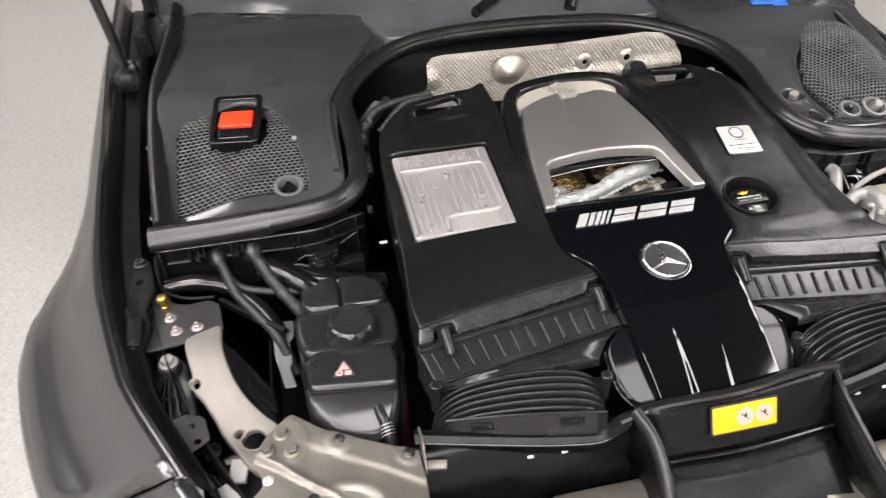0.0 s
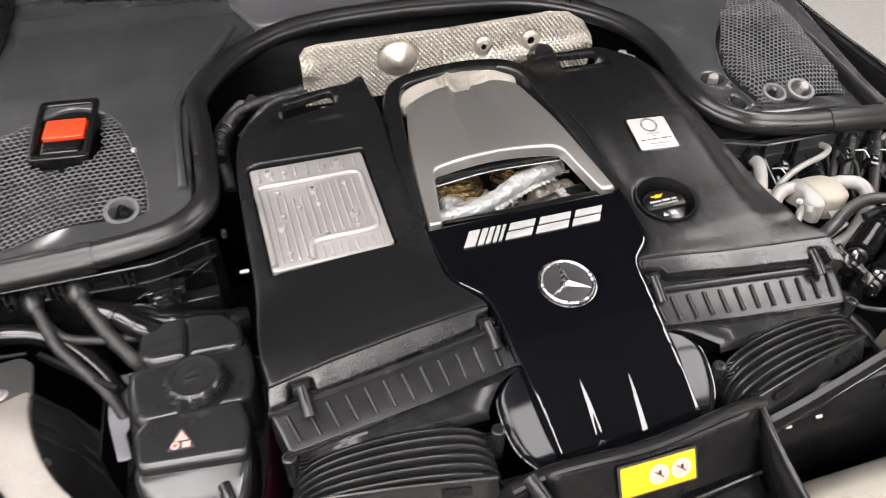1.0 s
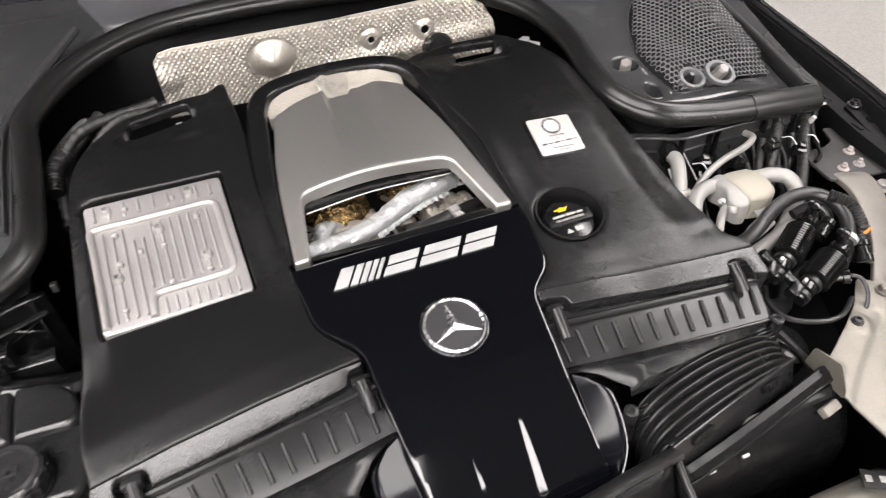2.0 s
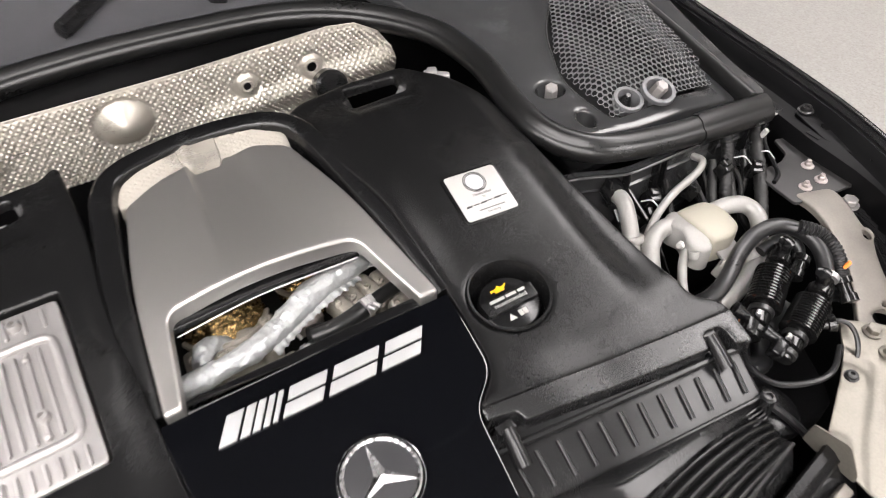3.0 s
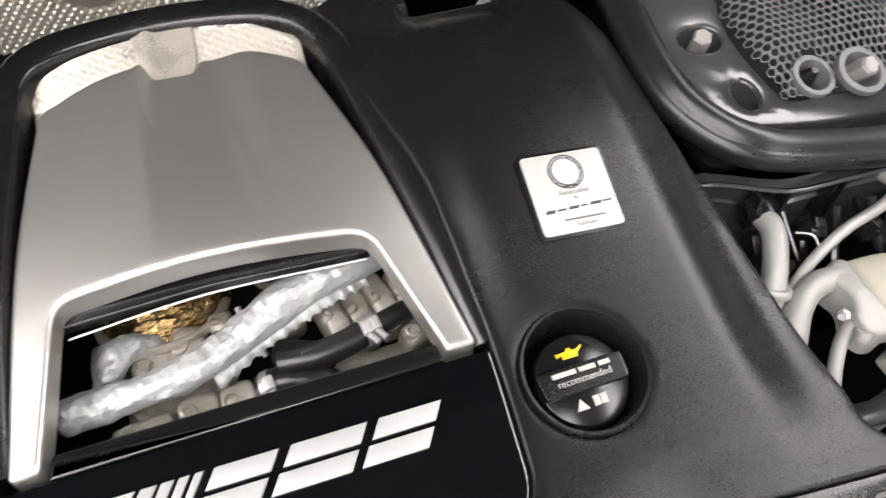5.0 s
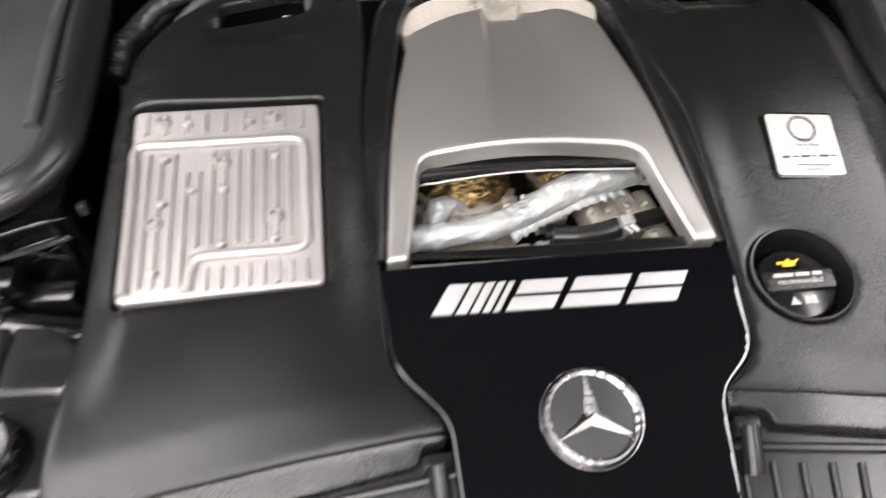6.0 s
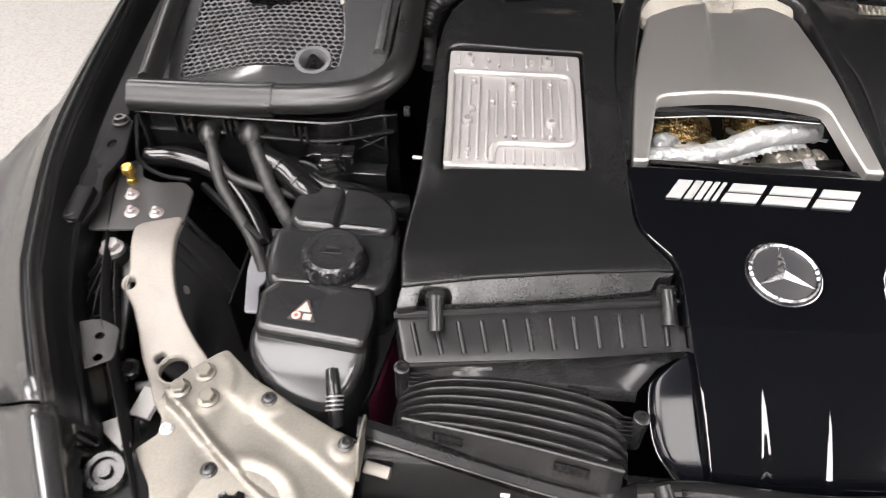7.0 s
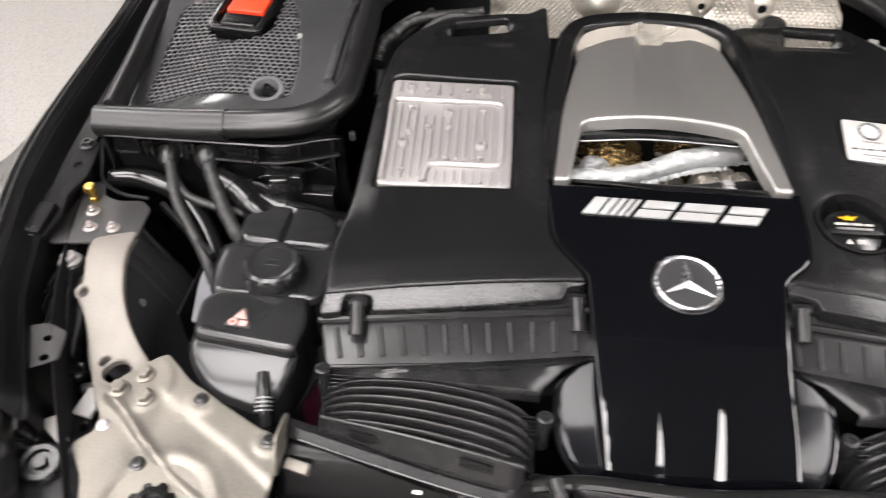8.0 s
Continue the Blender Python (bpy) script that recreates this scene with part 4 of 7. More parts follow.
ts = thing("turbo_shell", "satin grey metallic shell with a trapezoid window over the turbos", "engine cover", (-0.01, 0.27, 0.9))
outline = fillet([(-0.1395, 0.1335), (-0.1225, 0.1345), (-0.1065, 0.2285), (-0.02, 0.2330), (0.0875, 0.2285), (0.1130, 0.1385), (0.1335, 0.1385), (0.1125, 0.285), (0.080, 0.384), (0.042, 0.397), (0.007, 0.401), (0.000, 0.388), (-0.026, 0.389), (-0.032, 0.399), (-0.072, 0.394), (-0.106, 0.382), (-0.1295, 0.27)],
                 [0.004, 0.003, 0.012, 0.05, 0.014, 0.003, 0.004, 0.05, 0.010, 0.03, 0.004, 0.003, 0.003, 0.004, 0.03, 0.012, 0.05])
g = Geo().slab(outline, shell_top, 0.018, 0.0035, grid=0.004, n=4)
part("shell", g, TITAN, ts, angle=50)

# black hoop framing the shell
hp = thing("cover_hoop", "black plastic hoop framing the grey shell", "engine cover", (-0.01, 0.3, 0.9))
pts = [(-0.152, 0.14, 0.922), (-0.146, 0.24, 0.948), (-0.134, 0.34, 0.970), (-0.122, 0.40, 0.982), (-0.095, 0.425, 0.988), (-0.03, 0.437, 0.991), (0.03, 0.437, 0.991), (0.075, 0.428, 0.988), (0.102, 0.40, 0.982), (0.117, 0.34, 0.970), (0.133, 0.24, 0.948), (0.145, 0.14, 0.922)]
c = spline(pts, 70)
rows = []
for i, p in enumerate(c):
    t = (c[min(i + 1, 69)] - c[max(i - 1, 0)]).normalized()
    side = t.cross(DN).normalized()
    sect = [(-0.013, -0.05), (-0.013, -0.004), (-0.010, 0.0), (0.006, 0.001), (0.012, -0.004), (0.014, -0.014), (0.014, -0.05)]
    rows.append([tuple(p - side * a + DN * b) for a, b in sect])
for nm, i0, i1 in (("hoop_leg", 0, 24), ("hoop_arch", 23, 47), ("hoop_leg", 46, 70)):
    part(nm, Geo().loft(rows[i0:i1], True, True), SATIN, hp, angle=50)

# ---- what shows through the shell's window ----
th = thing("turbo_heat_shield", "golden crumpled heat foil round the turbo housings", "heat shield", (-0.05, 0.27, 0.8))
for x, y, z, r in ((-0.060, 0.268, 0.862, 0.047), (0.052, 0.286, 0.866, 0.050)):
    prof = [(r * math.sin(a), r * 0.75 * math.cos(a)) for a in np.linspace(math.pi * 0.72, 0.02, 70)]
    g = Geo().lathe(prof, 110, place(x, y, z, (0.1, -0.35, 1)))
    g.v = [tuple(Vector(p) + noise.noise_vector(Vector(p) * 60) * 0.0030 + noise.noise_vector(Vector((p[0] * 90, p[1] * 330, p[2] * 330))) * 0.0011) for p in g.v]
    part("foil_dome", g, GOLD, th, angle=30)
    rim = [(x + r * 0.93 * math.cos(t), y - 0.006 + r * 0.9 * math.sin(t), z + 0.004 - 0.016 * math.sin(t)) for t in np.linspace(math.pi * 1.05, math.pi * 1.95, 9)]
    part("clamp_band", Geo().tube(rim, 0.0035, 40, 8, flat=1.6), ENGINE, th, "pale clamp band round the housing")


def crumple(p, big=0.0018):
    """Folds in thin foil: flat facets with creases between them."""
    v = Vector(p)
    fold = noise.voronoi(v * 95)[0]
    return v + noise.noise_vector(v * 70) * big + noise.noise_vector(v * 260) * 0.0008 + Vector((0, -0.3, 1)) * (fold[1] - fold[0]) * 0.0021


wp2 = thing("wrapped_pipe", "silver foil wrapped pipe crossing behind the window", "pipe", (0, 0.22, 0.88))
g = Geo().tube([(-0.122, 0.182, 0.892), (-0.085, 0.184, 0.894), (-0.045, 0.188, 0.897), (-0.015, 0.200, 0.900), (0.025, 0.221, 0.902), (0.070, 0.238, 0.902), (0.100, 0.248, 0.896)], lambda s: 0.0112 + 0.0022 * smooth(0.3, 0.6, s) + 0.0008 * math.sin(s * 23), 170, 30)
g.v = [tuple(crumple(p)) for p in g.v]
part("wrap", g, FOIL, wp2, angle=14)
# torn seam of the wrap hangs along its lower side
rows = []
for i in range(60):
    q = i / 59
    p = spline([(-0.03, 0.178, 0.893), (0.0, 0.196, 0.893), (0.04, 0.215, 0.893), (0.085, 0.232, 0.890)], 60)[i]
    d = 0.004 + 0.004 * abs(noise.noise(Vector((q * 26, 0, 0)))) + 0.003 * math.sin(q * 40) ** 8
    rows.append([tuple(p + Vector((0, 0.004, 0.004))), tuple(p + Vector((0.002, -d, -0.001)))])
ob = part("torn_edge", Geo().loft(rows), FOIL, wp2, "torn foil edge")
ob.modifiers.new("sheet", "SOLIDIFY").thickness = 0.0006
g = Geo().tube([(-0.098, 0.196, 0.872), (-0.096, 0.208, 0.884), (-0.086, 0.220, 0.888), (-0.074, 0.226, 0.880), (-0.068, 0.228, 0.866)], 0.0100, 90, 30)
g.v = [tuple(crumple(p, 0.0030)) for p in g.v]
part("foil_elbow", g, FOIL, wp2, "crumpled foil elbow", angle=14)
part("fin_tail", Geo().slab([(0.086, 0.244), (0.112, 0.236), (0.108, 0.230), (0.084, 0.236)], 0.896, 0.001, 0.0003), FOIL, wp2)

eb = thing("engine_block", "raw cast aluminium engine parts below the window", "engine", (0, 0.25, 0.5))
part("crankcase", Geo().block((0.5, 0.62, 0.36), pose(0, 0.24, 0.44), 0.02), BAY, eb, "dark crankcase")


def cast_piece(x, y, z, sx, sy, sz, rz, ry=3):
    """A rough casting with soft corners, a rib and a boss."""
    g = Geo().slab(fillet([(-sx / 2, -sy / 2), (sx / 2, -sy / 2), (sx / 2, sy / 2), (-sx / 2, sy / 2)], min(sx, sy) * 0.32, 4), lambda a, b: sz - 6.0 * (a * a + b * b), sz, min(sx, sy) * 0.22, grid=0.004, m=pose(x, y, z, 5, ry, rz), n=4)
    g.lathe([(sx * 0.24, 0), (sx * 0.22, 0.005), (sx * 0.15, 0.006), (sx * 0.12, 0.003), (0, 0.003)], 14, pose(x - sx * 0.18, y - sy * 0.12, z + sz - 0.003, 5, ry, rz))
    g.v = [tuple(Vector(p) + noise.noise_vector(Vector(p) * 120) * 0.0014) for p in g.v]
    part("cast_lug", g, ENGINE, eb, "raw cast lug", angle=50)


for q in ((-0.096, 0.232, 0.850, 0.034, 0.030, 0.022, 0), (-0.070, 0.214, 0.858, 0.030, 0.030, 0.024, 12), (-0.046, 0.222, 0.856, 0.024, 0.032, 0.026, -12), (-0.030, 0.206, 0.856, 0.022, 0.026, 0.024, 6), (-0.022, 0.232, 0.862, 0.016, 0.016, 0.022, 0),
          (-0.080, 0.165, 0.862, 0.040, 0.022, 0.018, 6), (-0.045, 0.170, 0.862, 0.026, 0.022, 0.022, 0), (-0.020, 0.172, 0.856, 0.024, 0.026, 0.024, 10), (0.004, 0.176, 0.850, 0.018, 0.024, 0.022, 12),
          (-0.060, 0.195, 0.846, 0.070, 0.030, 0.014, 4), (0.020, 0.236, 0.846, 0.030, 0.03, 0.02, 20), (0.075, 0.178, 0.846, 0.07, 0.022, 0.016, 10), (0.112, 0.188, 0.858, 0.026, 0.02, 0.018, 16)):
    cast_piece(*q)
# stepped castings of the manifold
for i in range(4):
    x, y = 0.054 + i * 0.0185, 0.216 + i * 0.0035
    cast_piece(x, y, 0.858 - 0.001 * i, 0.0175, 0.040 - 0.004 * (i % 2), 0.026 - 0.004 * (i % 2), 14)
    cast_piece(x + 0.004, y - 0.019, 0.852, 0.016, 0.016, 0.022, 14)
for pts, r in (([(0.012, 0.186, 0.880), (0.035, 0.183, 0.883), (0.058, 0.186, 0.884), (0.074, 0.191, 0.884)], 0.0088), ([(0.078, 0.192, 0.884), (0.098, 0.198, 0.884), (0.122, 0.206, 0.880)], 0.0070), ([(-0.004, 0.176, 0.866), (0.016, 0.176, 0.872), (0.040, 0.168, 0.868), (0.058, 0.158, 0.85)], 0.0105), ([(0.012, 0.20, 0.868), (0.022, 0.196, 0.872), (0.036, 0.192, 0.870)], 0.0085)):
    part("coolant_hose", Geo().tube(pts, r * 1.12, 26, 16), RUBBER, eb, "black rubber hose")
g = Geo()
for k in range(11):
    g.block((0.0010, 0.006, 0.0005), pose(0.028 + 0.0022 * k, 0.1815 + 0.0001 * k, 0.8912, 18, 0, 4))
part("hose_print", g, GREYINK, eb, "pale bars of print on the hose")
for x, y, z, r, ax in ((0.074, 0.191, 0.884, 0.0098, (1, 0.3, 0)), (0.080, 0.193, 0.884, 0.0092, (1, 0.3, 0)), (0.002, 0.177, 0.868, 0.0116, (1, 0, 0.35))):
    g = Geo().lathe([(r, -0.0032), (r + 0.0010, -0.0032), (r + 0.0010, 0.0032), (r, 0.0032)], 24, place(x, y, z, ax))
    g.block((0.007, 0.010, 0.006), pose(x, y - 0.003, z + r - 0.001, 10, 0, 8), 0.0012)
    g.lathe([(0.0022, 0), (0.0022, 0.010), (0, 0.0102)], 8, place(x + 0.001, y - 0.008, z + r, (0.4, -0.8, 0.1)))
    part("hose_clamp", g, BOLT, eb, "bright hose clamp")
for pts, r in (([(-0.008, 0.240, 0.880), (-0.004, 0.225, 0.872), (0.004, 0.205, 0.862)], 0.0022), ([(0.002, 0.165, 0.87), (0.006, 0.185, 0.86), (0.010, 0.20, 0.85)], 0.003)):
    part("steel_line", Geo().tube(pts, r, 14, 8), BOLT, eb, "thin steel line")


part("inner_lip", Geo().slab(fillet([(-0.112, 0.221), (-0.02, 0.2265), (0.088, 0.2235), (0.088, 0.260), (-0.112, 0.260)], 0.003), lambda x, y: deck(x, y) - 0.004, 0.007, 0.001), SATIN, ts, "black inner lip")
part("window_edge", Geo().tube([(-0.106, 0.2165, 0.925), (-0.02, 0.222, 0.930), (0.084, 0.220, 0.929)], 0.0008, 12, 6), BOLT, ts, "thin bright edge in the window")
def strip_z(x, y):
    dots = math.sin(x * 1250) * math.sin(y * 1250 + 1.57 * math.sin(x * 625))
    return deck(x, y) - 0.004 + 0.50 * max(0, y - 0.388) + 0.0005 * dots


part("rear_strip", Geo().slab(fillet([(-0.112, 0.372), (-0.04, 0.382), (0.02, 0.382), (0.084, 0.374), (0.084, 0.410), (0.05, 0.424), (0.0, 0.428), (-0.06, 0.426), (-0.112, 0.408)], 0.006), strip_z, 0.006, 0.001, grid=0.0016), EMBOSS, ts, "embossed pale heat strip behind the shell")
part("centre_tab", Geo().slab(fillet([(-0.030, 0.388), (0.000, 0.388), (0.006, 0.404), (0.008, 0.428), (-0.038, 0.428), (-0.034, 0.402)], 0.004), lambda x, y: deck(x, y) + 0.005 + 0.30 * max(0, y - 0.390) + 0.003 * math.exp(-((x + 0.027) / 0.006) ** 2), 0.004, 0.0012, grid=0.003), EMBOSS, ts, "pale bracket tab in the notch of the shell")
# ---- embossed heat shield on the firewall ----
def shield_surface():
    """A pressed sheet: dimples, a dome, a ridge and two eyelets."""
    g = Geo()
    nx, nz = 620, 110
    holes = ((0.088, 0.957, 0.0065), (0.180, 0.957, 0.0075))
    verts, faces, idx = [], [], {}

    def top(x):
        return table([(-0.242, 0.985), (-0.232, 0.999), (-0.21, 1.003), (0.02, 1.002), (0.15, 1.006), (0.21, 1.008), (0.25, 1.002), (0.285, 0.980), (0.303, 0.952), (0.308, 0.93)], x)

    for i in range(nx + 1):
        x = lerp(-0.242, 0.308, i / nx)
        for j in range(nz + 1):
            z = lerp(0.885, top(x), j / nz)
            y = 0.575 - 0.10 * (z - 0.95)
            d = math.hypot(x + 0.072, (z - 0.955) * 1.1)
            dome = 0.024 * math.cos(math.pi / 2 * min(1, d / 0.037)) ** 1.4
            near = min(math.hypot(x - hx, z - hz) for hx, hz, _ in holes)
            ridge = 0.010 * smooth(0.028, 0.0, abs(z - (0.925 + 0.05 * (x - 0.1)))) * smooth(-0.02, 0.05, x)
            end = 0.012 * smooth(0.03, 0.0, math.hypot(x + 0.232, z - 0.955))
            flat = smooth(0.034, 0.044, d) * smooth(0.016, 0.024, near) * smooth(0.0, 0.010, top(x) - z)
            knob = math.cos(2 * math.pi * x / 0.0085) * math.cos(2 * math.pi * z / 0.0100)
            dim = 0.0026 * smooth(-0.85, 0.05, knob) * flat
            eye = 0.006 * smooth(0.020, 0.010, near)
            verts.append((x, y - dome - ridge - dim - eye - end, z))
    w = nz + 1
    for i in range(nx):
        for j in range(nz):
            x, z = lerp(-0.242, 0.308, (i + 0.5) / nx), verts[i * w + j][2]
            if any(math.hypot(x - hx, z - hz) < r for hx, hz, r in holes):
                continue
            faces.append((i * w + j, (i + 1) * w + j, (i + 1) * w + j + 1, i * w + j + 1))
    return g.add(verts, faces)


hs = thing("heat_shield", "dimpled bare aluminium heat shield with a pressed dome on the firewall", "heat shield", (0.03, 0.58, 0.88))
ob = part("sheet", shield_surface(), EMBOSS, hs, angle=60)
sol = ob.modifiers.new("sheet", "SOLIDIFY")
sol.thickness, sol.offset = 0.0008, 1
for x, z, r in ((0.088, 0.957, 0.0075), (0.180, 0.957, 0.009)):
    rows = []
    for i in range(24):
        a = 2 * math.pi * i / 24
        rows.append([(x + math.cos(a) * (r + 0.0022 * math.cos(b)), 0.5685 + 0.002 * math.sin(b), z + math.sin(a) * (r + 0.0022 * math.cos(b))) for b in np.linspace(0, 2 * math.pi, 8, False)])
    part("eyelet", Geo().loft(rows + rows[:1], True), EMBOSS, hs)
g = Geo().lathe([(0.024, 0), (0.024, 0.02), (0.020, 0.024), (0, 0.024)], 22, place(0.197, 0.565, 0.925, (0, -1, 0.35)))
part("stud_cap", g, SATIN, hs, "black stud cap")
hs.location.z -= 0.007
# wiring tucked beside it
wl = thing("wiring_loom", "black taped wiring loom behind the airbox cover", "wiring", (-0.33, 0.5, 0.9))
for k, (a, b, c2, r) in enumerate((((-0.40, 0.40, 0.90), (-0.36, 0.47, 0.945), (-0.25, 0.50, 0.955), 0.008), ((-0.40, 0.44, 0.88), (-0.35, 0.51, 0.93), (-0.24, 0.53, 0.93), 0.007), ((-0.39, 0.36, 0.88), (-0.385, 0.44, 0.92), (-0.33, 0.52, 0.94), 0.009), ((-0.36, 0.42, 0.93), (-0.30, 0.455, 0.965), (-0.22, 0.47, 0.955), 0.006))):
    part("cable", Geo().tube([a, b, c2], lambda s: r * (1 + 0.08 * math.sin(s * 90)), 60, 10), TAPE, wl)
g = Geo().tube([(-0.395, 0.385, 0.92), (-0.39, 0.42, 0.935), (-0.375, 0.44, 0.94)], lambda s: 0.011 * (1 + 0.12 * math.sin(s * 80)), 60, 12)
part("convolute", g, RUBBER, wl)
cl = thing("line_clip", "pale metal line clip beside the airbox cover", "clip", (0.29, 0.44, 0.94))
g = Geo().block((0.035, 0.012, 0.008), pose(0.29, 0.435, 0.945, 0, 10, -25), 0.003).block((0.014, 0.014, 0.014), pose(0.285, 0.437, 0.945, 0, 0, -25), 0.003)
part("body", g, BOLT, cl)
cl.location += Vector((0.021, 0.018, 0.004))
for x, y, z, sx, sz in ((-0.272, 0.421, 0.938, 0.010, 0.012), (-0.247, 0.428, 0.940, 0.014, 0.010), (-0.226, 0.432, 0.942, 0.009, 0.012)):
    part("clip", Geo().block((sx, 0.012, sz), pose(x, y, z, 10, 0, 8), 0.002), BOLT, wl, "pale metal clip")
g = Geo().tube([(-0.405, 0.43, 0.915), (-0.385, 0.455, 0.93), (-0.365, 0.485, 0.935), (-0.35, 0.52, 0.93)], lambda s: 0.0105 + 0.0012 * math.sin(s * 150), 160, 16)
part("braided_sleeve", g, TAPE, wl, "braided black sleeve", angle=20)

# ---- cowl boxes beside the engine, with honeycomb grilles, and the rubber seal ----
def honeycomb(poly, zf, pitch, wall, depth, skip=()):
    """A grille of hexagonal holes inside an outline."""
    g = Geo()
    xs, ys = [p[0] for p in poly], [p[1] for p in poly]
    dy = pitch * math.sqrt(3) / 2
    ro, ri = pitch / math.sqrt(3), (pitch - wall) / math.sqrt(3)
    row, y = 0, min(ys)
    while y < max(ys):
        x = min(xs) + (pitch / 2 if row % 2 else 0)
        while x < max(xs):
            if inside(poly, x, y) and not any(math.hypot(x - a, y - b) < r for a, b, r in skip):
                verts = []
                for r, d in ((ro, 0), (ri, 0.0004), (ri * 0.96, -depth)):
                    for k in range(6):
                        a = math.radians(60 * k + 30)
                        px, py = x + r * math.cos(a), y + r * math.sin(a)
                        verts.append((px, py, zf(px, py) + d))
                faces = [(k, (k + 1) % 6, 6 + (k + 1) % 6, 6 + k) for k in range(6)] + [(6 + k, 6 + (k + 1) % 6, 12 + (k + 1) % 6, 12 + k) for k in range(6)]
                g.add(verts, faces)
            x += pitch
        y += dy
        row += 1
    return g


def ring_boss(parent, x, y, z, r, normal, bolt):
    """A collar in the grille with a sunk cone, or with a pale bolt in it."""
    m = place(x, y, z, normal)
    rows = [[(q * math.cos(2 * math.pi * j / 32), q * math.sin(2 * math.pi * j / 32), h) for j in range(32)] for q, h in ((r * 1.0, -0.005), (r, 0.0004), (r * 0.97, 0.0012), (r * 0.76, 0.0012), (r * 0.72, -0.0005), (r * 0.62, -0.022), (0.001, -0.024))]
    ring = part("ring_collar", Geo().loft(rows, True, m=m), COLLAR, parent, "grey round collar")
    if bolt:
        k = 0.0095
        g = Geo().lathe([(k, -0.02), (k, 0.006), (k * 0.8, 0.009), (0, 0.009)], 6, m @ pose(0.002, 0.001, 0, 8, 6))
        part("hex_bolt", g, PALEBOLT, ring, "pale hexagon bolt", angle=20)
    else:
        g = Geo().lathe([(r * 0.70, -0.022), (r * 0.22, 0.004), (r * 0.16, 0.006), (0, 0.006)], 20, m @ pose(0, 0.003, -0.002))
        part("cone", g, SATIN, ring, "dark cone")


def left_cowl(x, y):
    return 0.930 + 0.15 * (min(y, 0.55) - 0.27) + 0.03 * max(0, y - 0.55) - 0.07 * smooth(-0.58, -0.74, x) * smooth(0.55, 0.25, y) * 0.5


cb = thing("cowl_box", "dark grey plastic cowl cover with honeycomb grille and red latch", "cowl cover", (-0.58, 0.5, 0.88))
outline = fillet([(-0.733, 0.232), (-0.50, 0.232), (-0.436, 0.26), (-0.432, 0.50), (-0.305, 0.70), (-0.297, 0.755), (-0.335, 0.835), (-0.70, 0.935), (-0.76, 0.88), (-0.755, 0.60)],
                 [0.01, 0.03, 0.05, 0.10, 0.05, 0.03, 0.05, 0.03, 0.04, 0.1])
grille = fillet([(-0.708, 0.276), (-0.497, 0.268), (-0.498, 0.33), (-0.512, 0.397), (-0.540, 0.49), (-0.60, 0.53), (-0.712, 0.47)], [0.012, 0.012, 0.03, 0.03, 0.03, 0.03, 0.02])
g = Geo().slab(outline, lambda x, y: left_cowl(x, y) + 0.010 * smooth(0.80, 0.83, y), 0.025, 0.004, holes=[grille], grid=0.022)
part("cover", g, COWL, cb)
g = Geo().slab(fillet([(-0.735, 0.25), (-0.44, 0.25), (-0.44, 0.58), (-0.74, 0.58)], 0.02), lambda x, y: left_cowl(x, y) - 0.055, 0.01, 0.002, grid=0.03)
part("filter_tray", g, BAY, cb, "dark filter tray under the grille")
tagged(part("grille", honeycomb(grille, left_cowl, 0.0094, 0.0013, 0.0014, [(-0.606, 0.435, 0.053), (-0.606, 0.474, 0.053), (-0.606, 0.515, 0.053), (-0.528, 0.276, 0.021)]), MESHGREY, cb, "grey black honeycomb grille"), kind="stuff")
ring_boss(cb, -0.528, 0.279, left_cowl(-0.528, 0.279) + 0.002, 0.0235, (0, -0.3, 1), False)
# recessed red latch
lm = place(-0.608, 0.474, left_cowl(-0.608, 0.474) + 0.001, (0, -0.15, 1), -3)
frame_o = fillet([(-0.046, -0.068), (0.040, -0.072), (0.046, 0.066), (-0.042, 0.068)], 0.012)
frame_i = fillet([(-0.036, -0.058), (0.031, -0.060), (0.036, 0.054), (-0.033, 0.056)], 0.008)
la = part("latch_frame", Geo().slab(frame_o, 0.003, 0.02, 0.002, holes=[frame_i], m=lm), SATIN, cb, "black latch frame")
part("latch_well", Geo().slab(frame_i, -0.007, 0.006, 0.001, m=lm), BODY, la)
part("latch_handle", Geo().slab(fillet([(-0.031, -0.018), (0.027, -0.020), (0.030, 0.020), (-0.027, 0.022)], 0.003), lambda x, y: 0.0005 + 0.05 * y, 0.012, 0.002, m=lm), RED, la, "red plastic latch")
part("latch_foot", Geo().slab(fillet([(-0.031, -0.050), (0.022, -0.052), (0.027, -0.024), (-0.031, -0.022)], 0.004), lambda x, y: -0.002, 0.010, 0.003, m=lm), SATIN, la)
for dx in (-0.02, -0.004, 0.012):
    part("latch_notch", Geo().block((0.012, 0.003, 0.003), lm @ pose(dx, -0.046, -0.003)), BODY, la)
g = Geo().lathe([(0.0035, -0.004), (0.0035, 0.002), (0, 0.003)], 10, place(-0.511, 0.399, left_cowl(-0.511, 0.399) + 0.002))
part("peg", g, WHITE, cb, "white peg")
# low rib along the engine side
g = Geo().tube([(-0.447, 0.30, 0.937), (-0.447, 0.45, 0.960), (-0.43, 0.52, 0.972), (-0.34, 0.68, 1.0)], 0.007, 30, 8)
part("edge_rib", g, COWL, cb)

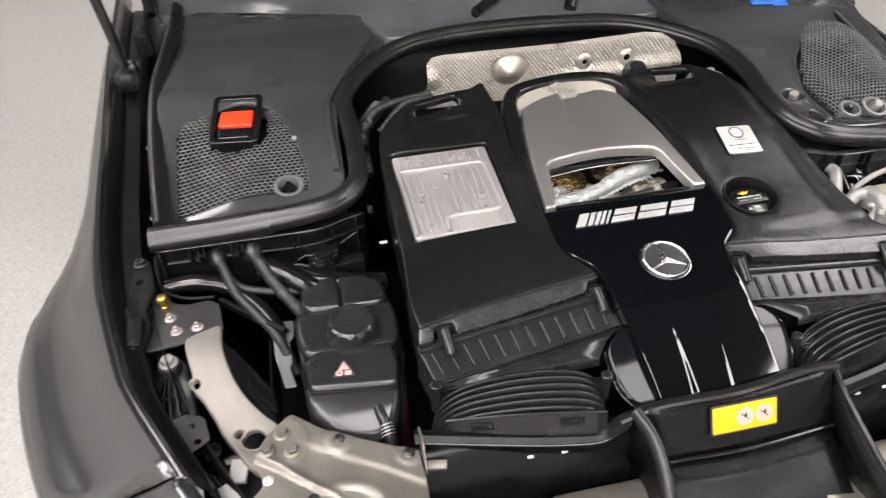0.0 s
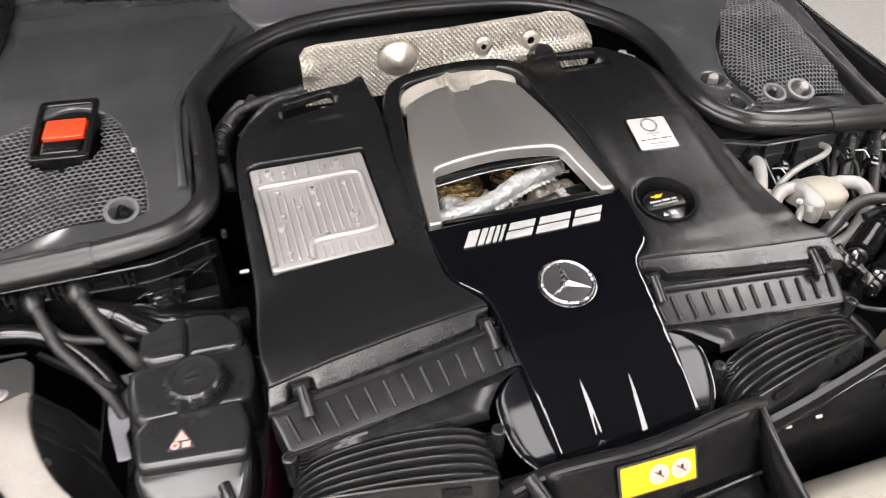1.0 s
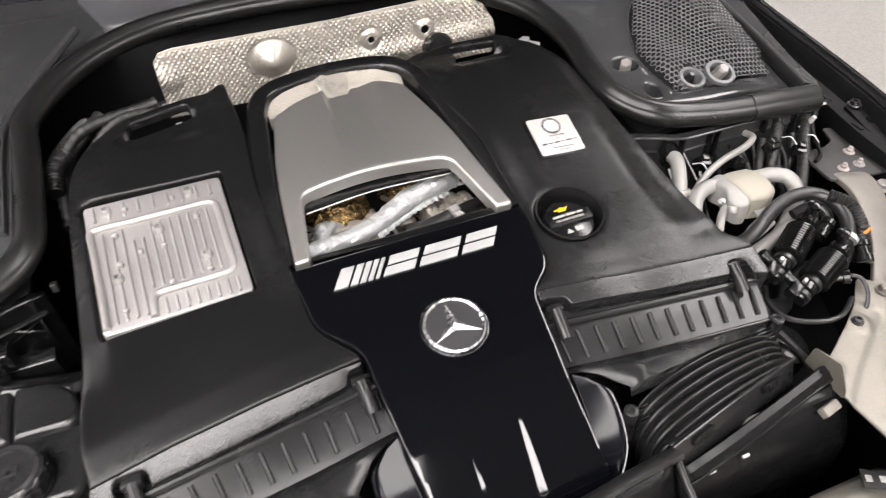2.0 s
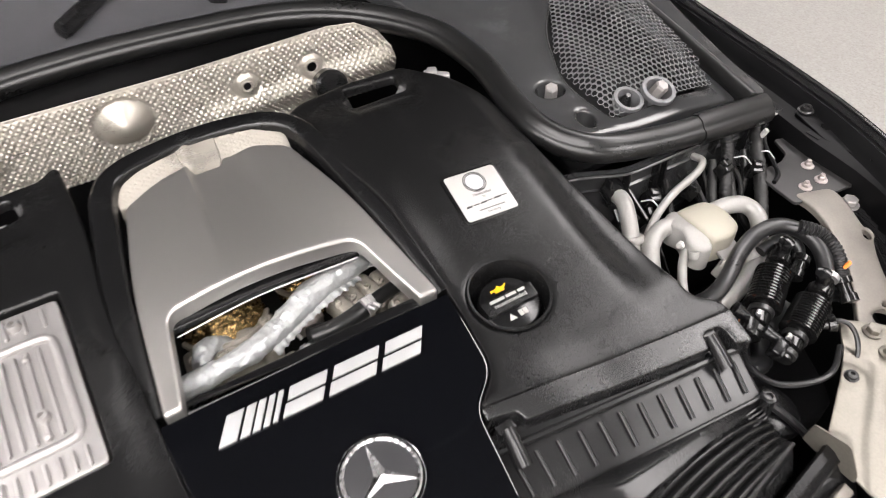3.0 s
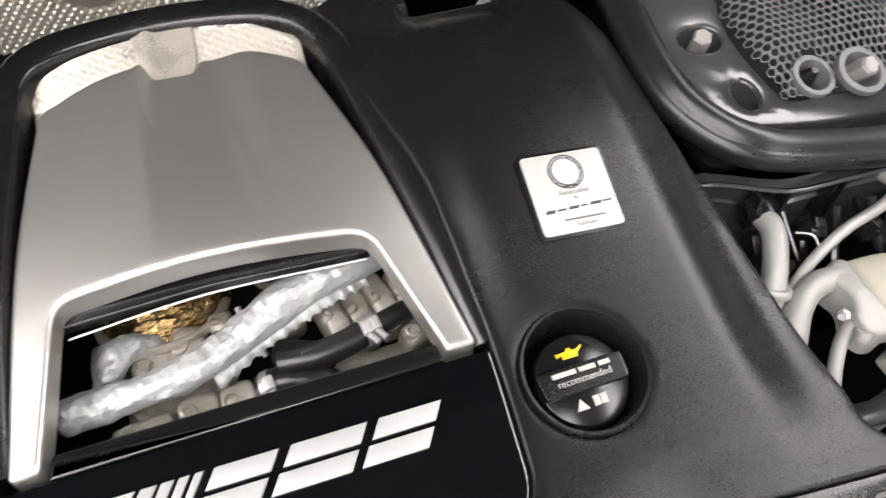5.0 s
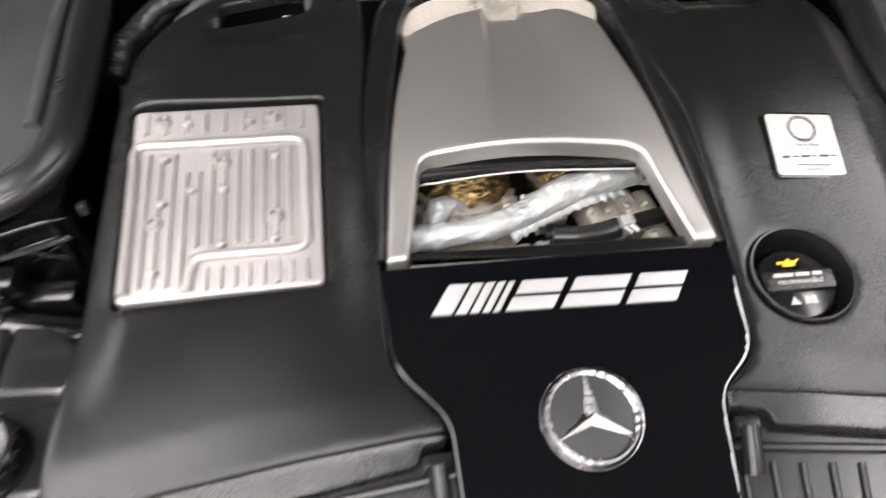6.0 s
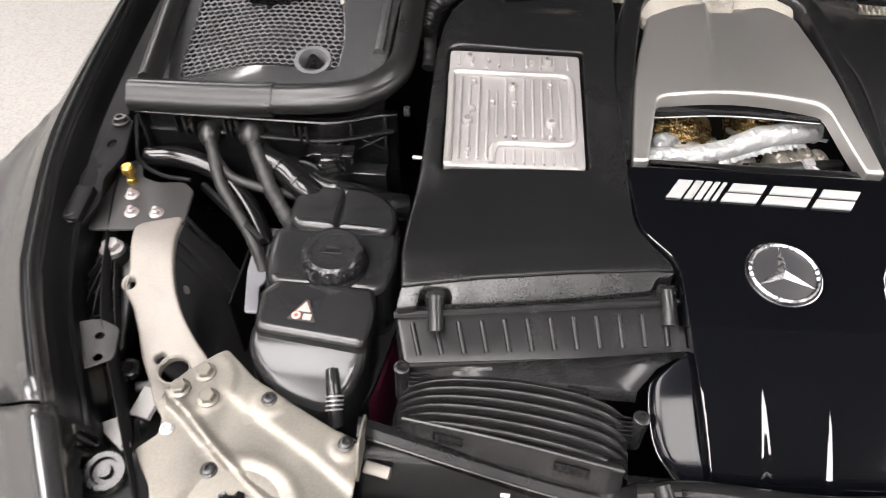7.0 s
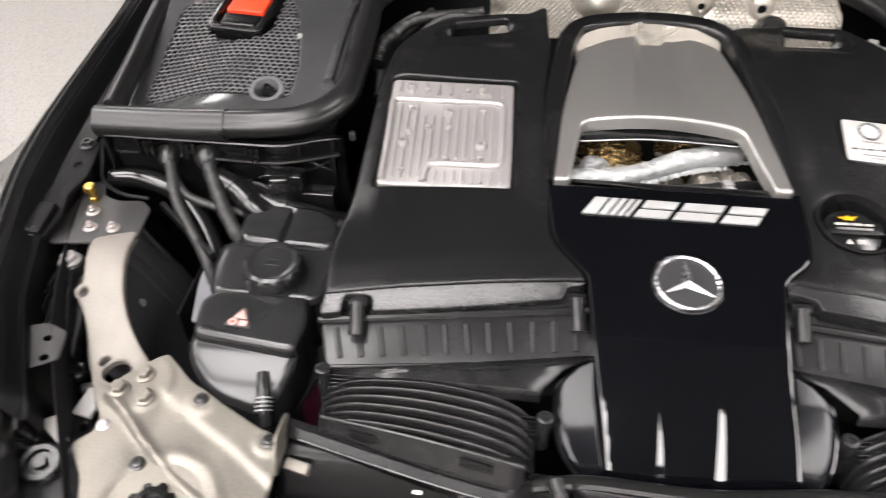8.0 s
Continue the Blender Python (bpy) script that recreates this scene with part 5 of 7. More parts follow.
# front wall of the box with ribs and clips
bw = thing("ribbed_bulkhead", "black ribbed plastic bulkhead below the rubber seal", "cowl cover", (-0.58, 0.2, 0.78))
rows = [[(x, 0.207 + 0.025 * smooth(-0.50, -0.42, x) + dy, z) for x in np.linspace(-0.742, -0.415, 20)] for dy, z in ((-0.012, 0.902), (-0.013, 0.899), (0.0, 0.896), (0.0, 0.868), (-0.003, 0.866), (0.002, 0.862), (0.004, 0.77), (0.02, 0.70))]
g = Geo().loft([[tuple(map(float, p)) for p in r] for r in rows])
ob = part("wall", g, SATIN, bw)
sol = ob.modifiers.new("sheet", "SOLIDIFY")
sol.thickness, sol.offset = 0.003, -1
for x, w, h in ((-0.690, 0.003, 0.03), (-0.678, 0.003, 0.03), (-0.628, 0.003, 0.03), (-0.540, 0.003, 0.032), (-0.530, 0.003, 0.032), (-0.47, 0.003, 0.05), (-0.43, 0.004, 0.07), (-0.735, 0.004, 0.06)):
    part("rib", Geo().block((w, 0.012, h), pose(x, 0.203 + 0.025 * smooth(-0.50, -0.42, x), 0.895 - h)), SATIN, bw)
for x, y, z, sx, sz in ((-0.49, 0.195, 0.835, 0.05, 0.03), (-0.50, 0.19, 0.81, 0.035, 0.02), (-0.45, 0.20, 0.80, 0.05, 0.035), (-0.46, 0.20, 0.76, 0.06, 0.03)):
    part("connector", Geo().block((sx, 0.02, sz), pose(x, y, z, 10)), SATIN, bw, "black connector box")
for x0, x1 in ((-0.530, -0.478), (-0.470, -0.428)):
    for za, zb in ((0.842, 0.866), (0.866, 0.842)):
        yy = 0.200 + 0.025 * smooth(-0.50, -0.42, (x0 + x1) / 2)
        part("cross_rib", Geo().tube([(x0, yy, za), (x1, yy + 0.006, zb)], 0.0018, 4, 6), SATIN, bw)
for x in (-0.676, -0.618, -0.531):
    yy = 0.196
    part("clip_post", Geo().block((0.004, 0.010, 0.024), pose(x, yy, 0.872), 0.001).block((0.004, 0.010, 0.024), pose(x + 0.008, yy, 0.872), 0.001).block((0.012, 0.006, 0.004), pose(x + 0.004, yy, 0.880), 0.001), VALVEBLACK, bw)
part("socket", Geo().lathe([(0.020, -0.05), (0.020, 0.0), (0.018, 0.004), (0.013, 0.004), (0.012, -0.01), (0, -0.01)], 24, place(-0.436, 0.205, 0.800, (0.75, -0.5, 0.25))), VALVEBLACK, bw, "round black socket")
part("plug_box", Geo().block((0.036, 0.022, 0.030), pose(-0.492, 0.186, 0.828, 12, 0, 8), 0.004).block((0.026, 0.026, 0.012), pose(-0.492, 0.180, 0.858, 12, 0, 8), 0.003), VALVEBLACK, bw, "black plug box")
part("band_pipe", Geo().tube([(-0.585, 0.188, 0.846), (-0.555, 0.176, 0.838), (-0.530, 0.160, 0.826), (-0.50, 0.152, 0.806)], 0.0175, 24, 18), VALVEBLACK, bw, "glossy black pipe")
for q in ((-0.560, 0.178, 0.840), (-0.536, 0.164, 0.829)):
    part("pipe_band", Geo().lathe([(0.0178, -0.003), (0.0192, -0.002), (0.0192, 0.002), (0.0178, 0.003)], 24, place(*q, (0.78, -0.45, -0.35))), SATIN, bw)
part("rail", Geo().tube([(-0.60, 0.197, 0.873), (-0.50, 0.198, 0.872), (-0.42, 0.222, 0.874)], 0.0035, 14, 8), SATIN, bw)
part("stud", Geo().lathe([(0.003, 0), (0.003, 0.012), (0, 0.013)], 10, place(-0.395, 0.215, 0.84, (1, 0, 0))), BOLT, bw, "pale stud")
part("end_clip", Geo().block((0.008, 0.008, 0.012), pose(-0.404, 0.237, 0.89)), DARKBOLT, bw, "pale end clip")


def right_cowl(x, y):
    return 0.922 + 0.15 * (y - 0.27) - 0.02 * smooth(0.56, 0.72, x) * smooth(0.6, 0.3, y)


cr = thing("cowl_box", "dark grey plastic cowl cover with a domed honeycomb grille", "cowl cover", (0.55, 0.5, 0.88))
outline = fillet([(0.720, 0.240), (0.50, 0.245), (0.40, 0.262), (0.385, 0.33), (0.395, 0.48), (0.30, 0.68), (0.29, 0.76), (0.42, 0.80), (0.72, 0.80), (0.74, 0.60)], [0.01, 0.03, 0.04, 0.05, 0.08, 0.05, 0.02, 0.02, 0.03, 0.1])
grille = fillet([(0.468, 0.274), (0.640, 0.272), (0.648, 0.34), (0.632, 0.46), (0.605, 0.525), (0.56, 0.535), (0.50, 0.47), (0.452, 0.36)], [0.012, 0.01, 0.05, 0.05, 0.04, 0.05, 0.05, 0.04])


def dome(x, y):
    core = 0.030 * smooth(0.09, 0.0, math.hypot((x - 0.59) * 0.75, (y - 0.46) * 0.55)) + 0.022 * smooth(0.265, 0.33, y)
    edge = smooth(0.445, 0.485, x - 0.10 * (y - 0.36))
    return right_cowl(x, y) + core * edge


well = circle(0.428, 0.358, 0.021, 28, 0.016)
cup = circle(0.436, 0.290, 0.011, 20, 0.016)
g = Geo().slab(outline, lambda x, y: right_cowl(x, y) + 0.012 * smooth(0.56, 0.64, y), 0.025, 0.004, holes=[grille, well, cup], grid=0.022)
part("cover", g, COWL, cr)
part("filter_tray", Geo().slab(fillet([(0.40, 0.26), (0.70, 0.26), (0.70, 0.60), (0.41, 0.60)], 0.02), lambda x, y: right_cowl(x, y) - 0.05, 0.01, 0.002, grid=0.03), BAY, cr, "dark filter tray under the grille")
tagged(part("grille", honeycomb(grille, dome, 0.0078, 0.0013, 0.0012, [(0.503, 0.288, 0.019), (0.546, 0.280, 0.021)]), MESHGREY, cr, "grey black domed honeycomb grille"), kind="stuff")
ring_boss(cr, 0.503, 0.288, 0.932, 0.0205, (0, -0.35, 1), False)
ring_boss(cr, 0.546, 0.279, 0.936, 0.0235, (0, -0.35, 1), True)
g = Geo().lathe([(0.009, -0.03), (0.009, 0.008), (0.007, 0.010), (0, 0.010)], 6, place(0.429, 0.357, right_cowl(0.43, 0.357) - 0.004, (-0.2, -0.25, 1)))
part("hex_bolt", g, PALEBOLT, cr, "pale hexagon bolt in a round hole", angle=20)
cr.location += Vector((0.008, 0.008, 0))
bc = thing("blue_cap", "small bright blue plastic cap on the cowl", "cap", (0.53, 0.66, 0.985))
part("cap", Geo().block((0.07, 0.016, 0.008), pose(0.545, 0.665, 0.995, 0, 0, -12), 0.004).block((0.03, 0.026, 0.007), pose(0.575, 0.662, 0.992, 0, 0, -12), 0.003), BLUE, bc)

bw = thing("ribbed_bulkhead", "black ribbed plastic bulkhead below the rubber seal", "cowl cover", (0.55, 0.2, 0.78))
rows = [[(x, 0.222 + 0.03 * smooth(0.46, 0.37, x) + dy, z - 0.004) for x in np.linspace(0.37, 0.715, 20)] for dy, z in ((-0.014, 0.898), (-0.015, 0.895), (0.0, 0.892), (0.0, 0.866), (-0.003, 0.864), (0.002, 0.860), (0.004, 0.77), (0.02, 0.70))]
# black wall in the lighter cowl colour, which stands in for its sheen
ob = part("wall", Geo().loft([[tuple(map(float, p)) for p in r] for r in rows]), COWL, bw)
sol = ob.modifiers.new("sheet", "SOLIDIFY")
sol.thickness, sol.offset = 0.003, -1
for x, h in ((0.42, 0.04), (0.45, 0.03), (0.50, 0.05), (0.512, 0.05), (0.60, 0.03), (0.66, 0.05)):
    part("rib", Geo().block((0.003, 0.012, h), pose(x, 0.216, 0.89 - h)), SATIN, bw)
for x, z, sx, sz in ((0.44, 0.80, 0.05, 0.045), (0.53, 0.80, 0.06, 0.04), (0.61, 0.81, 0.05, 0.05), (0.48, 0.83, 0.03, 0.03)):
    part("connector", Geo().block((sx * 0.6, 0.02, sz * 0.7), pose(x, 0.203, z, 12, 0, 6), 0.004), VALVEBLACK, bw, "black connector box")
g = Geo().slab([(0.672, 0.204), (0.702, 0.204), (0.694, 0.222), (0.682, 0.222)], 0.893, 0.002, 0.0005)
part("corner_plate", g, WHITE, bw, "pale corner plate")

# rubber seal round the bay: two lips on one foot
sl = thing("bulkhead_seal", "black rubber bulkhead seal running round the engine bay", "rubber seal", (0, 0.4, 0.9))
path = [(-0.742, 0.212, 0.916), (-0.62, 0.208, 0.922), (-0.515, 0.208, 0.930), (-0.455, 0.222, 0.934), (-0.420, 0.262, 0.940), (-0.414, 0.33, 0.952), (-0.416, 0.43, 0.966), (-0.412, 0.50, 0.975), (-0.345, 0.60, 0.985), (-0.24, 0.665, 0.992), (-0.10, 0.675, 0.998),
        (0.05, 0.665, 1.0), (0.18, 0.645, 0.998), (0.275, 0.60, 0.99), (0.345, 0.52, 0.980), (0.368, 0.43, 0.966), (0.362, 0.34, 0.952), (0.372, 0.28, 0.940), (0.415, 0.238, 0.930), (0.511, 0.222, 0.918), (0.60, 0.217, 0.913), (0.682, 0.215, 0.907)]


def seal_rows(c, k):
    rows = []
    for i, p in enumerate(c):
        t = (c[min(i + 1, len(c) - 1)] - c[max(i - 1, 0)]).normalized()
        side = t.cross(Vector((0, 0, 1))).normalized()
        sect = [(-0.006, -0.022), (-0.011, -0.008), (-0.0135, 0.002), (-0.010, 0.011), (-0.002, 0.0145), (0.006, 0.012), (0.010, 0.006), (0.0125, 0.0035), (0.016, 0.002), (0.018, -0.005), (0.016, -0.013), (0.010, -0.020)]
        rows.append([tuple(p + side * a * k + Vector((0, 0, b * k))) for a, b in sect])
    return rows


part("seal", Geo().loft(seal_rows(spline(path, 150), 1.0), True, True), RUBBER, sl, angle=60)
run = spline(path, 150)
for pts in (run[:14], run[-10:]):
    part("sleeve", Geo().loft(seal_rows(pts, 1.13), True, True), RUBBER, sl, "thicker end sleeve of the seal", angle=60)
# seal along the fender side of each box
for s, pts in ((-1, [(-0.725, 0.225, 0.925), (-0.738, 0.33, 0.935), (-0.752, 0.48, 0.955), (-0.755, 0.62, 0.975), (-0.735, 0.80, 1.0), (-0.735, 0.93, 1.01)]), (1, [(0.668, 0.225, 0.914), (0.676, 0.33, 0.928), (0.682, 0.48, 0.95), (0.69, 0.65, 0.975), (0.70, 0.85, 1.0)])):
    th = thing("side_seal", "black rubber side seal between cowl box and fender", "rubber seal", (s * 0.74, 0.5, 0.92))
    part("seal", Geo().loft(seal_rows(spline(pts, 50), 0.8), True, True), RUBBER, th, angle=60)

# ---- airbox fronts: ribbed ledge, clips, flap, bellows ----
def plane(p, q, r):
    n = (Vector(q) - Vector(p)).cross(Vector(r) - Vector(p))
    return lambda x, y: p[2] - (n.x * (x - p[0]) + n.y * (y - p[1])) / n.z


SKEW = Matrix.Translation((0.005, -0.1, 0)) @ Matrix.Rotation(radians(2.8), 4, "Z") @ Matrix.Translation((0, 0.1, 0))


def skewed(th):
    """Turns a mirrored thing a little, as the bay's two sides are not quite square to one another."""
    th.matrix_basis = SKEW @ Matrix.Translation(th.location)
    return th


def airbox(s, shift, label):
    """The part of an airbox in front of its cover; s mirrors it, shift moves it sideways."""
    def X(x):
        return s * x + shift

    ab = thing("airbox", label, "airbox", (X(-0.24), -0.07, 0.8))
    zf = plane((X(-0.380), -0.046, 0.866), (X(-0.095), -0.004, 0.880), (X(-0.364), -0.103, 0.846))
    g = Geo().slab(fillet([(X(-0.382), -0.048), (X(-0.366), -0.104), (X(-0.094), -0.074), (X(-0.094), -0.004)], 0.004, 3), zf, 0.06, 0.0025)
    part("ledge", g, PLASTIC_DULL, ab)
    # rail under the cover's edge
    g = Geo().tube([(X(-0.381), -0.058, zf(X(-0.381), -0.058) + 0.003), (X(-0.095), -0.022, zf(X(-0.095), -0.022) + 0.003)], 0.004, 8, 8)
    part("top_rail", g, PLASTIC_DULL, ab)
    g = Geo().tube([(X(-0.366), -0.104, zf(X(-0.366), -0.104) + 0.0005), (X(-0.094), -0.0745, zf(X(-0.094), -0.0745) + 0.0005)], 0.0022, 8, 8)
    part("bottom_rail", g, PLASTIC_DULL, ab)
    for i in range(12):
        t = i / 11
        xa, xb = X(lerp(-0.362, -0.112, t)), X(lerp(-0.352, -0.110, t))
        ya, yb = lerp(-0.064, -0.034, t), lerp(-0.094, -0.066, t)
        g = Geo().tube([(xa, ya, zf(xa, ya) + 0.0008), (xb, yb, zf(xb, yb) + 0.0012)], 0.0028, 4, 10)
        part("rib", g, PLASTIC_DULL, ab)
    for x, y in ((-0.341 if s > 0 else -0.350, -0.045 if s > 0 else -0.038), (-0.112 if s > 0 else -0.119, -0.018 if s > 0 else -0.013)):
        a, b = Vector((X(x), y, deck(0, y) - 0.010)), Vector((X(x + 0.003), y - 0.030, deck(0, y) - 0.027))
        g = Geo().tube([tuple(a), tuple(a.lerp(b, 0.5) + Vector((0, 0, 0.001))), tuple(b)], lambda q: 0.0070 + 0.0018 * q, 14, 12)
        cl = part("clip", g, PLASTIC_DULL, ab, "round snap clip")
        g = Geo().block((0.020, 0.012, 0.014), pose(X(x), y + 0.002, deck(0, y) - 0.022), 0.003)
        part("clip_foot", g, PLASTIC_DULL, cl)
    # wedge flap below the ledge
    g = Geo().loft([[(X(-0.364), -0.105, 0.845), (X(-0.28), -0.097, 0.852), (X(-0.18), -0.086, 0.861), (X(-0.094), -0.076, 0.869)],
                    [(X(-0.352), -0.107, 0.840), (X(-0.28), -0.104, 0.850), (X(-0.18), -0.104, 0.864), (X(-0.125), -0.096, 0.867)],
                    [(X(-0.350), -0.110, 0.838), (X(-0.28), -0.111, 0.850), (X(-0.17), -0.122, 0.866), (X(-0.147), -0.124, 0.866)],
                    [(X(-0.350), -0.114, 0.832), (X(-0.28), -0.116, 0.840), (X(-0.17), -0.129, 0.855), (X(-0.147), -0.129, 0.855)]])
    fl_ = part("flap", g, PLASTIC_DULL, ab, angle=25)
    fl_.modifiers.new("sheet", "SOLIDIFY").thickness = 0.002
    # solid darker blocks imitate the shade inside the flap's slots
    for x, y, z in ((-0.29, -0.113, 0.845), (-0.20, -0.123, 0.858)):
        part("flap_slot", Geo().block((0.018, 0.003, 0.003), pose(X(x), y, z, 0, 0, -s * 6)), BODY, ab)
    for x, y, z in ((-0.367, -0.111, 0.835), (-0.140, -0.142, 0.832)):
        g = Geo().tube([(X(x), y, z - 0.03), (X(x), y + 0.002, z + 0.014)], 0.0075, 6, 14).lathe([(0.008, 0), (0.008, 0.004), (0.0065, 0.005), (0.004, 0.005), (0.0035, 0.002), (0, 0.002)], 14, pose(X(x), y + 0.002, z + 0.012))
        part("hinge_pin", g, PLASTIC_DULL, ab)
        for k in range(5):
            part("hinge_tooth", Geo().block((0.022, 0.0016, 0.004), pose(X(x) + (-s if x > -0.2 else s) * 0.018, y + 0.006 - k * 0.0035, z + 0.004 - k * 0.002)), SATIN, ab)

    # bellows: five folds that fan out from the outer end
    bl = thing("air_bellows", "black rubber intake bellows with folds before the airbox", "intake hose", (X(-0.26), -0.15, 0.76))
    rows = []
    for i in range(121):
        t = i / 120
        fold = 2 * abs(math.cos(math.pi * (t * 5.2 + 0.1))) ** 0.75 - 1
        row = []
        for j in range(31):
            u = j / 30
            e = abs(2 * u - 1)
            x = lerp(-0.376, -0.142, u)
            y = lerp(lerp(-0.120, -0.150, t), lerp(-0.136, -0.186, t), u) + 0.010 * (1 - e ** 2) * (1 - 0.7 * t)
            z = lerp(lerp(0.836, 0.824, t), lerp(0.848, 0.833, t), u) + 0.008 * (1 - e ** 2) - 0.030 * e ** 6 - 0.06 * max(0, e - 0.93) * 8
            amp = 0.0062 * (1 - 0.30 * e)
            row.append((X(x), y - 0.001 * fold, z + amp * fold - 0.004 * t * t))
        rows.append(row)
    ob = part("folds", Geo().loft(rows), BELLOWS, bl, angle=80)
    ob.modifiers.new("sheet", "SOLIDIFY").thickness = 0.003
    # rigid mouth in front of the folds: a narrow top edge and a steep face with two slots
    def M(u, v):
        """u runs from the outer to the inner end, v down the face."""
        return Vector((X(lerp(-0.362, -0.158, u)), lerp(-0.150, -0.189, u) - 0.010 * v, lerp(0.826, 0.836, u) - 0.026 * v + 0.004 * math.sin(u * 3.1)))

    rows = [[tuple(M(u, 0) + Vector((0, 0.012, -0.006))) for u in np.linspace(0, 1, 15)]]
    for v in (0.0, 0.08, 0.9, 1.0, 1.6):
        rows.append([tuple(M(float(u), v)) for u in np.linspace(0, 1, 15)])
    ob = part("mouth", Geo().loft(rows), PLASTIC_DULL, bl, angle=30)
    ob.modifiers.new("sheet", "SOLIDIFY").thickness = 0.003
    part("mouth_rim", Geo().tube([tuple(M(0.0, 0)), tuple(M(0.5, 0)), tuple(M(1.0, 0))], 0.0022, 20, 8), PLASTIC_DULL, bl)
    # the face is uncut; dark blocks imitate the shaded slot openings
    for u, w in ((0.22, 0.030), (0.78, 0.032)):
        a, b = M(u, 0.45), M(u + 0.06, 0.45)
        ex = (b - a).normalized()
        ey = (M(u, 0.2) - M(u, 0.6)).normalized()
        fr_ = Matrix((ex, ey, ex.cross(ey))).transposed().to_4x4()
        if fr_.determinant() < 0 or ex.cross(ey).y > 0:
            fr_ = Matrix((-ex, ey, -ex.cross(ey))).transposed().to_4x4()
        m = Matrix.Translation(a) @ fr_
        sl_ = part("mouth_slot", Geo().block((w, 0.010, 0.0022), m @ pose(0, 0, 0.001), 0.0008), DUCT, bl, "dark block in place of a slot's shade")
        for k in range(4):
            part("slot_bar", Geo().block((0.0014, 0.009, 0.0012), m @ pose((k - 1.5) * w / 4.4, 0, 0.0030), 0.0004), PLASTIC_DULL, sl_)
    if s < 0:
        skewed(ab)
        skewed(bl)


airbox(1, 0.0, "black ribbed airbox front with snap clips below its cover")
airbox(-1, 0.0, "black ribbed airbox front with snap clips beside the centre cover")


# glossy side wings below the centre cover
def wing(s, shift):
    def X(x):
        return s * x + shift

    th = thing("side_wing", "gloss black curved side wing of the centre cover", "engine cover", (X(-0.1), -0.13, 0.8))
    inner = [(-0.0945, -0.080, 0.870), (-0.0935, -0.11, 0.858), (-0.089, -0.15, 0.836), (-0.081, -0.188, 0.815)]
    outer = [(-0.112, -0.090, 0.866), (-0.130, -0.108, 0.852), (-0.125, -0.155, 0.832), (-0.100, -0.186, 0.815)]
    rows = []
    for i in range(30):
        a, b = spline(inner, 30)[i], spline(outer, 30)[i]
        row = []
        for j in range(25):
            u = j / 24
            p = a.lerp(b, u)
            z = 0.870 + (0.24 if s > 0 else 0.10) * (p.x + 0.0945) + 0.29 * (p.y + 0.08) - 2.5 * max(0, -0.085 - p.y) ** 2
            row.append((X(p.x), p.y, z - 0.005 * u ** 16))
        rows.append(row)
    ob = part("panel", Geo().loft(rows), WING, th, angle=80)
    ob.modifiers.new("sheet", "SOLIDIFY").thickness = 0.003
    part("edge_lip", Geo().tube([row[-1] for row in rows[::3]], 0.0014, 30, 6), GLOSS, th, "rounded outer edge of the wing")


wing(1, 0.0)
wing(-1, 0.006)

# ---- central intake duct with its warning sticker ----
du = thing("intake_duct", "black plastic intake duct with a yellow warning sticker", "intake duct", (0, -0.3, 0.7))
rows = []
for t in range(7):
    u = t / 6
    rows.append([(-0.118 + 0.012 * u, lerp(-0.214, -0.252, u), lerp(0.862, 0.795, u)), (0.0, lerp(-0.222, -0.256, u), lerp(0.866, 0.798, u)), (0.142 - 0.006 * u, lerp(-0.208, -0.248, u), lerp(0.864, 0.795, u))])
ob = part("back_wall", Geo().loft([[tuple(p) for p in spline(r, 17)] for r in rows]), DUCT, du)
ob.modifiers.new("sheet", "SOLIDIFY").thickness = 0.003
rows = []
for t in range(9):
    u = t / 8
    rows.append([(lerp(-0.106, -0.13, u), lerp(-0.252, -0.42, u), lerp(0.796, 0.70, u) - 0.02 * math.sin(u * 3.1)), (0.012, lerp(-0.256, -0.43, u), lerp(0.792, 0.69, u) - 0.03 * math.sin(u * 3.1)), (lerp(0.136, 0.16, u), lerp(-0.248, -0.42, u), lerp(0.796, 0.70, u) - 0.02 * math.sin(u * 3.1))])
ob = part("throat", Geo().loft([[tuple(p) for p in spline(r, 15)] for r in rows]), DUCT, du)
ob.modifiers.new("sheet", "SOLIDIFY").thickness = 0.003
g = Geo().tube([(-0.108, -0.253, 0.799), (0.012, -0.258, 0.800), (0.138, -0.249, 0.799)], 0.0028, 20, 8)
part("lip", g, SATIN, du)
for pts in ([(-0.132, -0.208, 0.853), (-0.122, -0.245, 0.843), (-0.124, -0.30, 0.815), (-0.142, -0.38, 0.765)], [(0.156, -0.200, 0.850), (0.150, -0.245, 0.838), (0.155, -0.30, 0.812), (0.178, -0.39, 0.755)]):
    part("side_wall", Geo().tube(pts, 0.009 if pts[0][0] < 0 else 0.0045, 26, 12, flat=0.8), PLASTIC_DULL, du)
    c = spline(pts, 14)
    ob = part("cheek", Geo().loft([[tuple(p), (p.x, p.y - 0.01, p.z - 0.09)] for p in c]), DUCT, du)
    ob.modifiers.new("sheet", "SOLIDIFY").thickness = 0.003
part("top_seal", Geo().tube([(-0.148, -0.207, 0.838), (-0.10, -0.209, 0.856), (0.0, -0.218, 0.869), (0.10, -0.206, 0.868), (0.158, -0.194, 0.850)], 0.0065, 40, 10, flat=1.6), RUBBER, du)
sticker = thing("warning_sticker", "yellow warning sticker with two round symbols on the duct", "sticker", (0.004, -0.24, 0.84))
X0 = Matrix(((1, 0, 0), (0, 0.45, -0.89), (0, 0.89, 0.45))).to_4x4()
ym = Matrix.Translation((0.004, -0.2352, 0.842)) @ X0
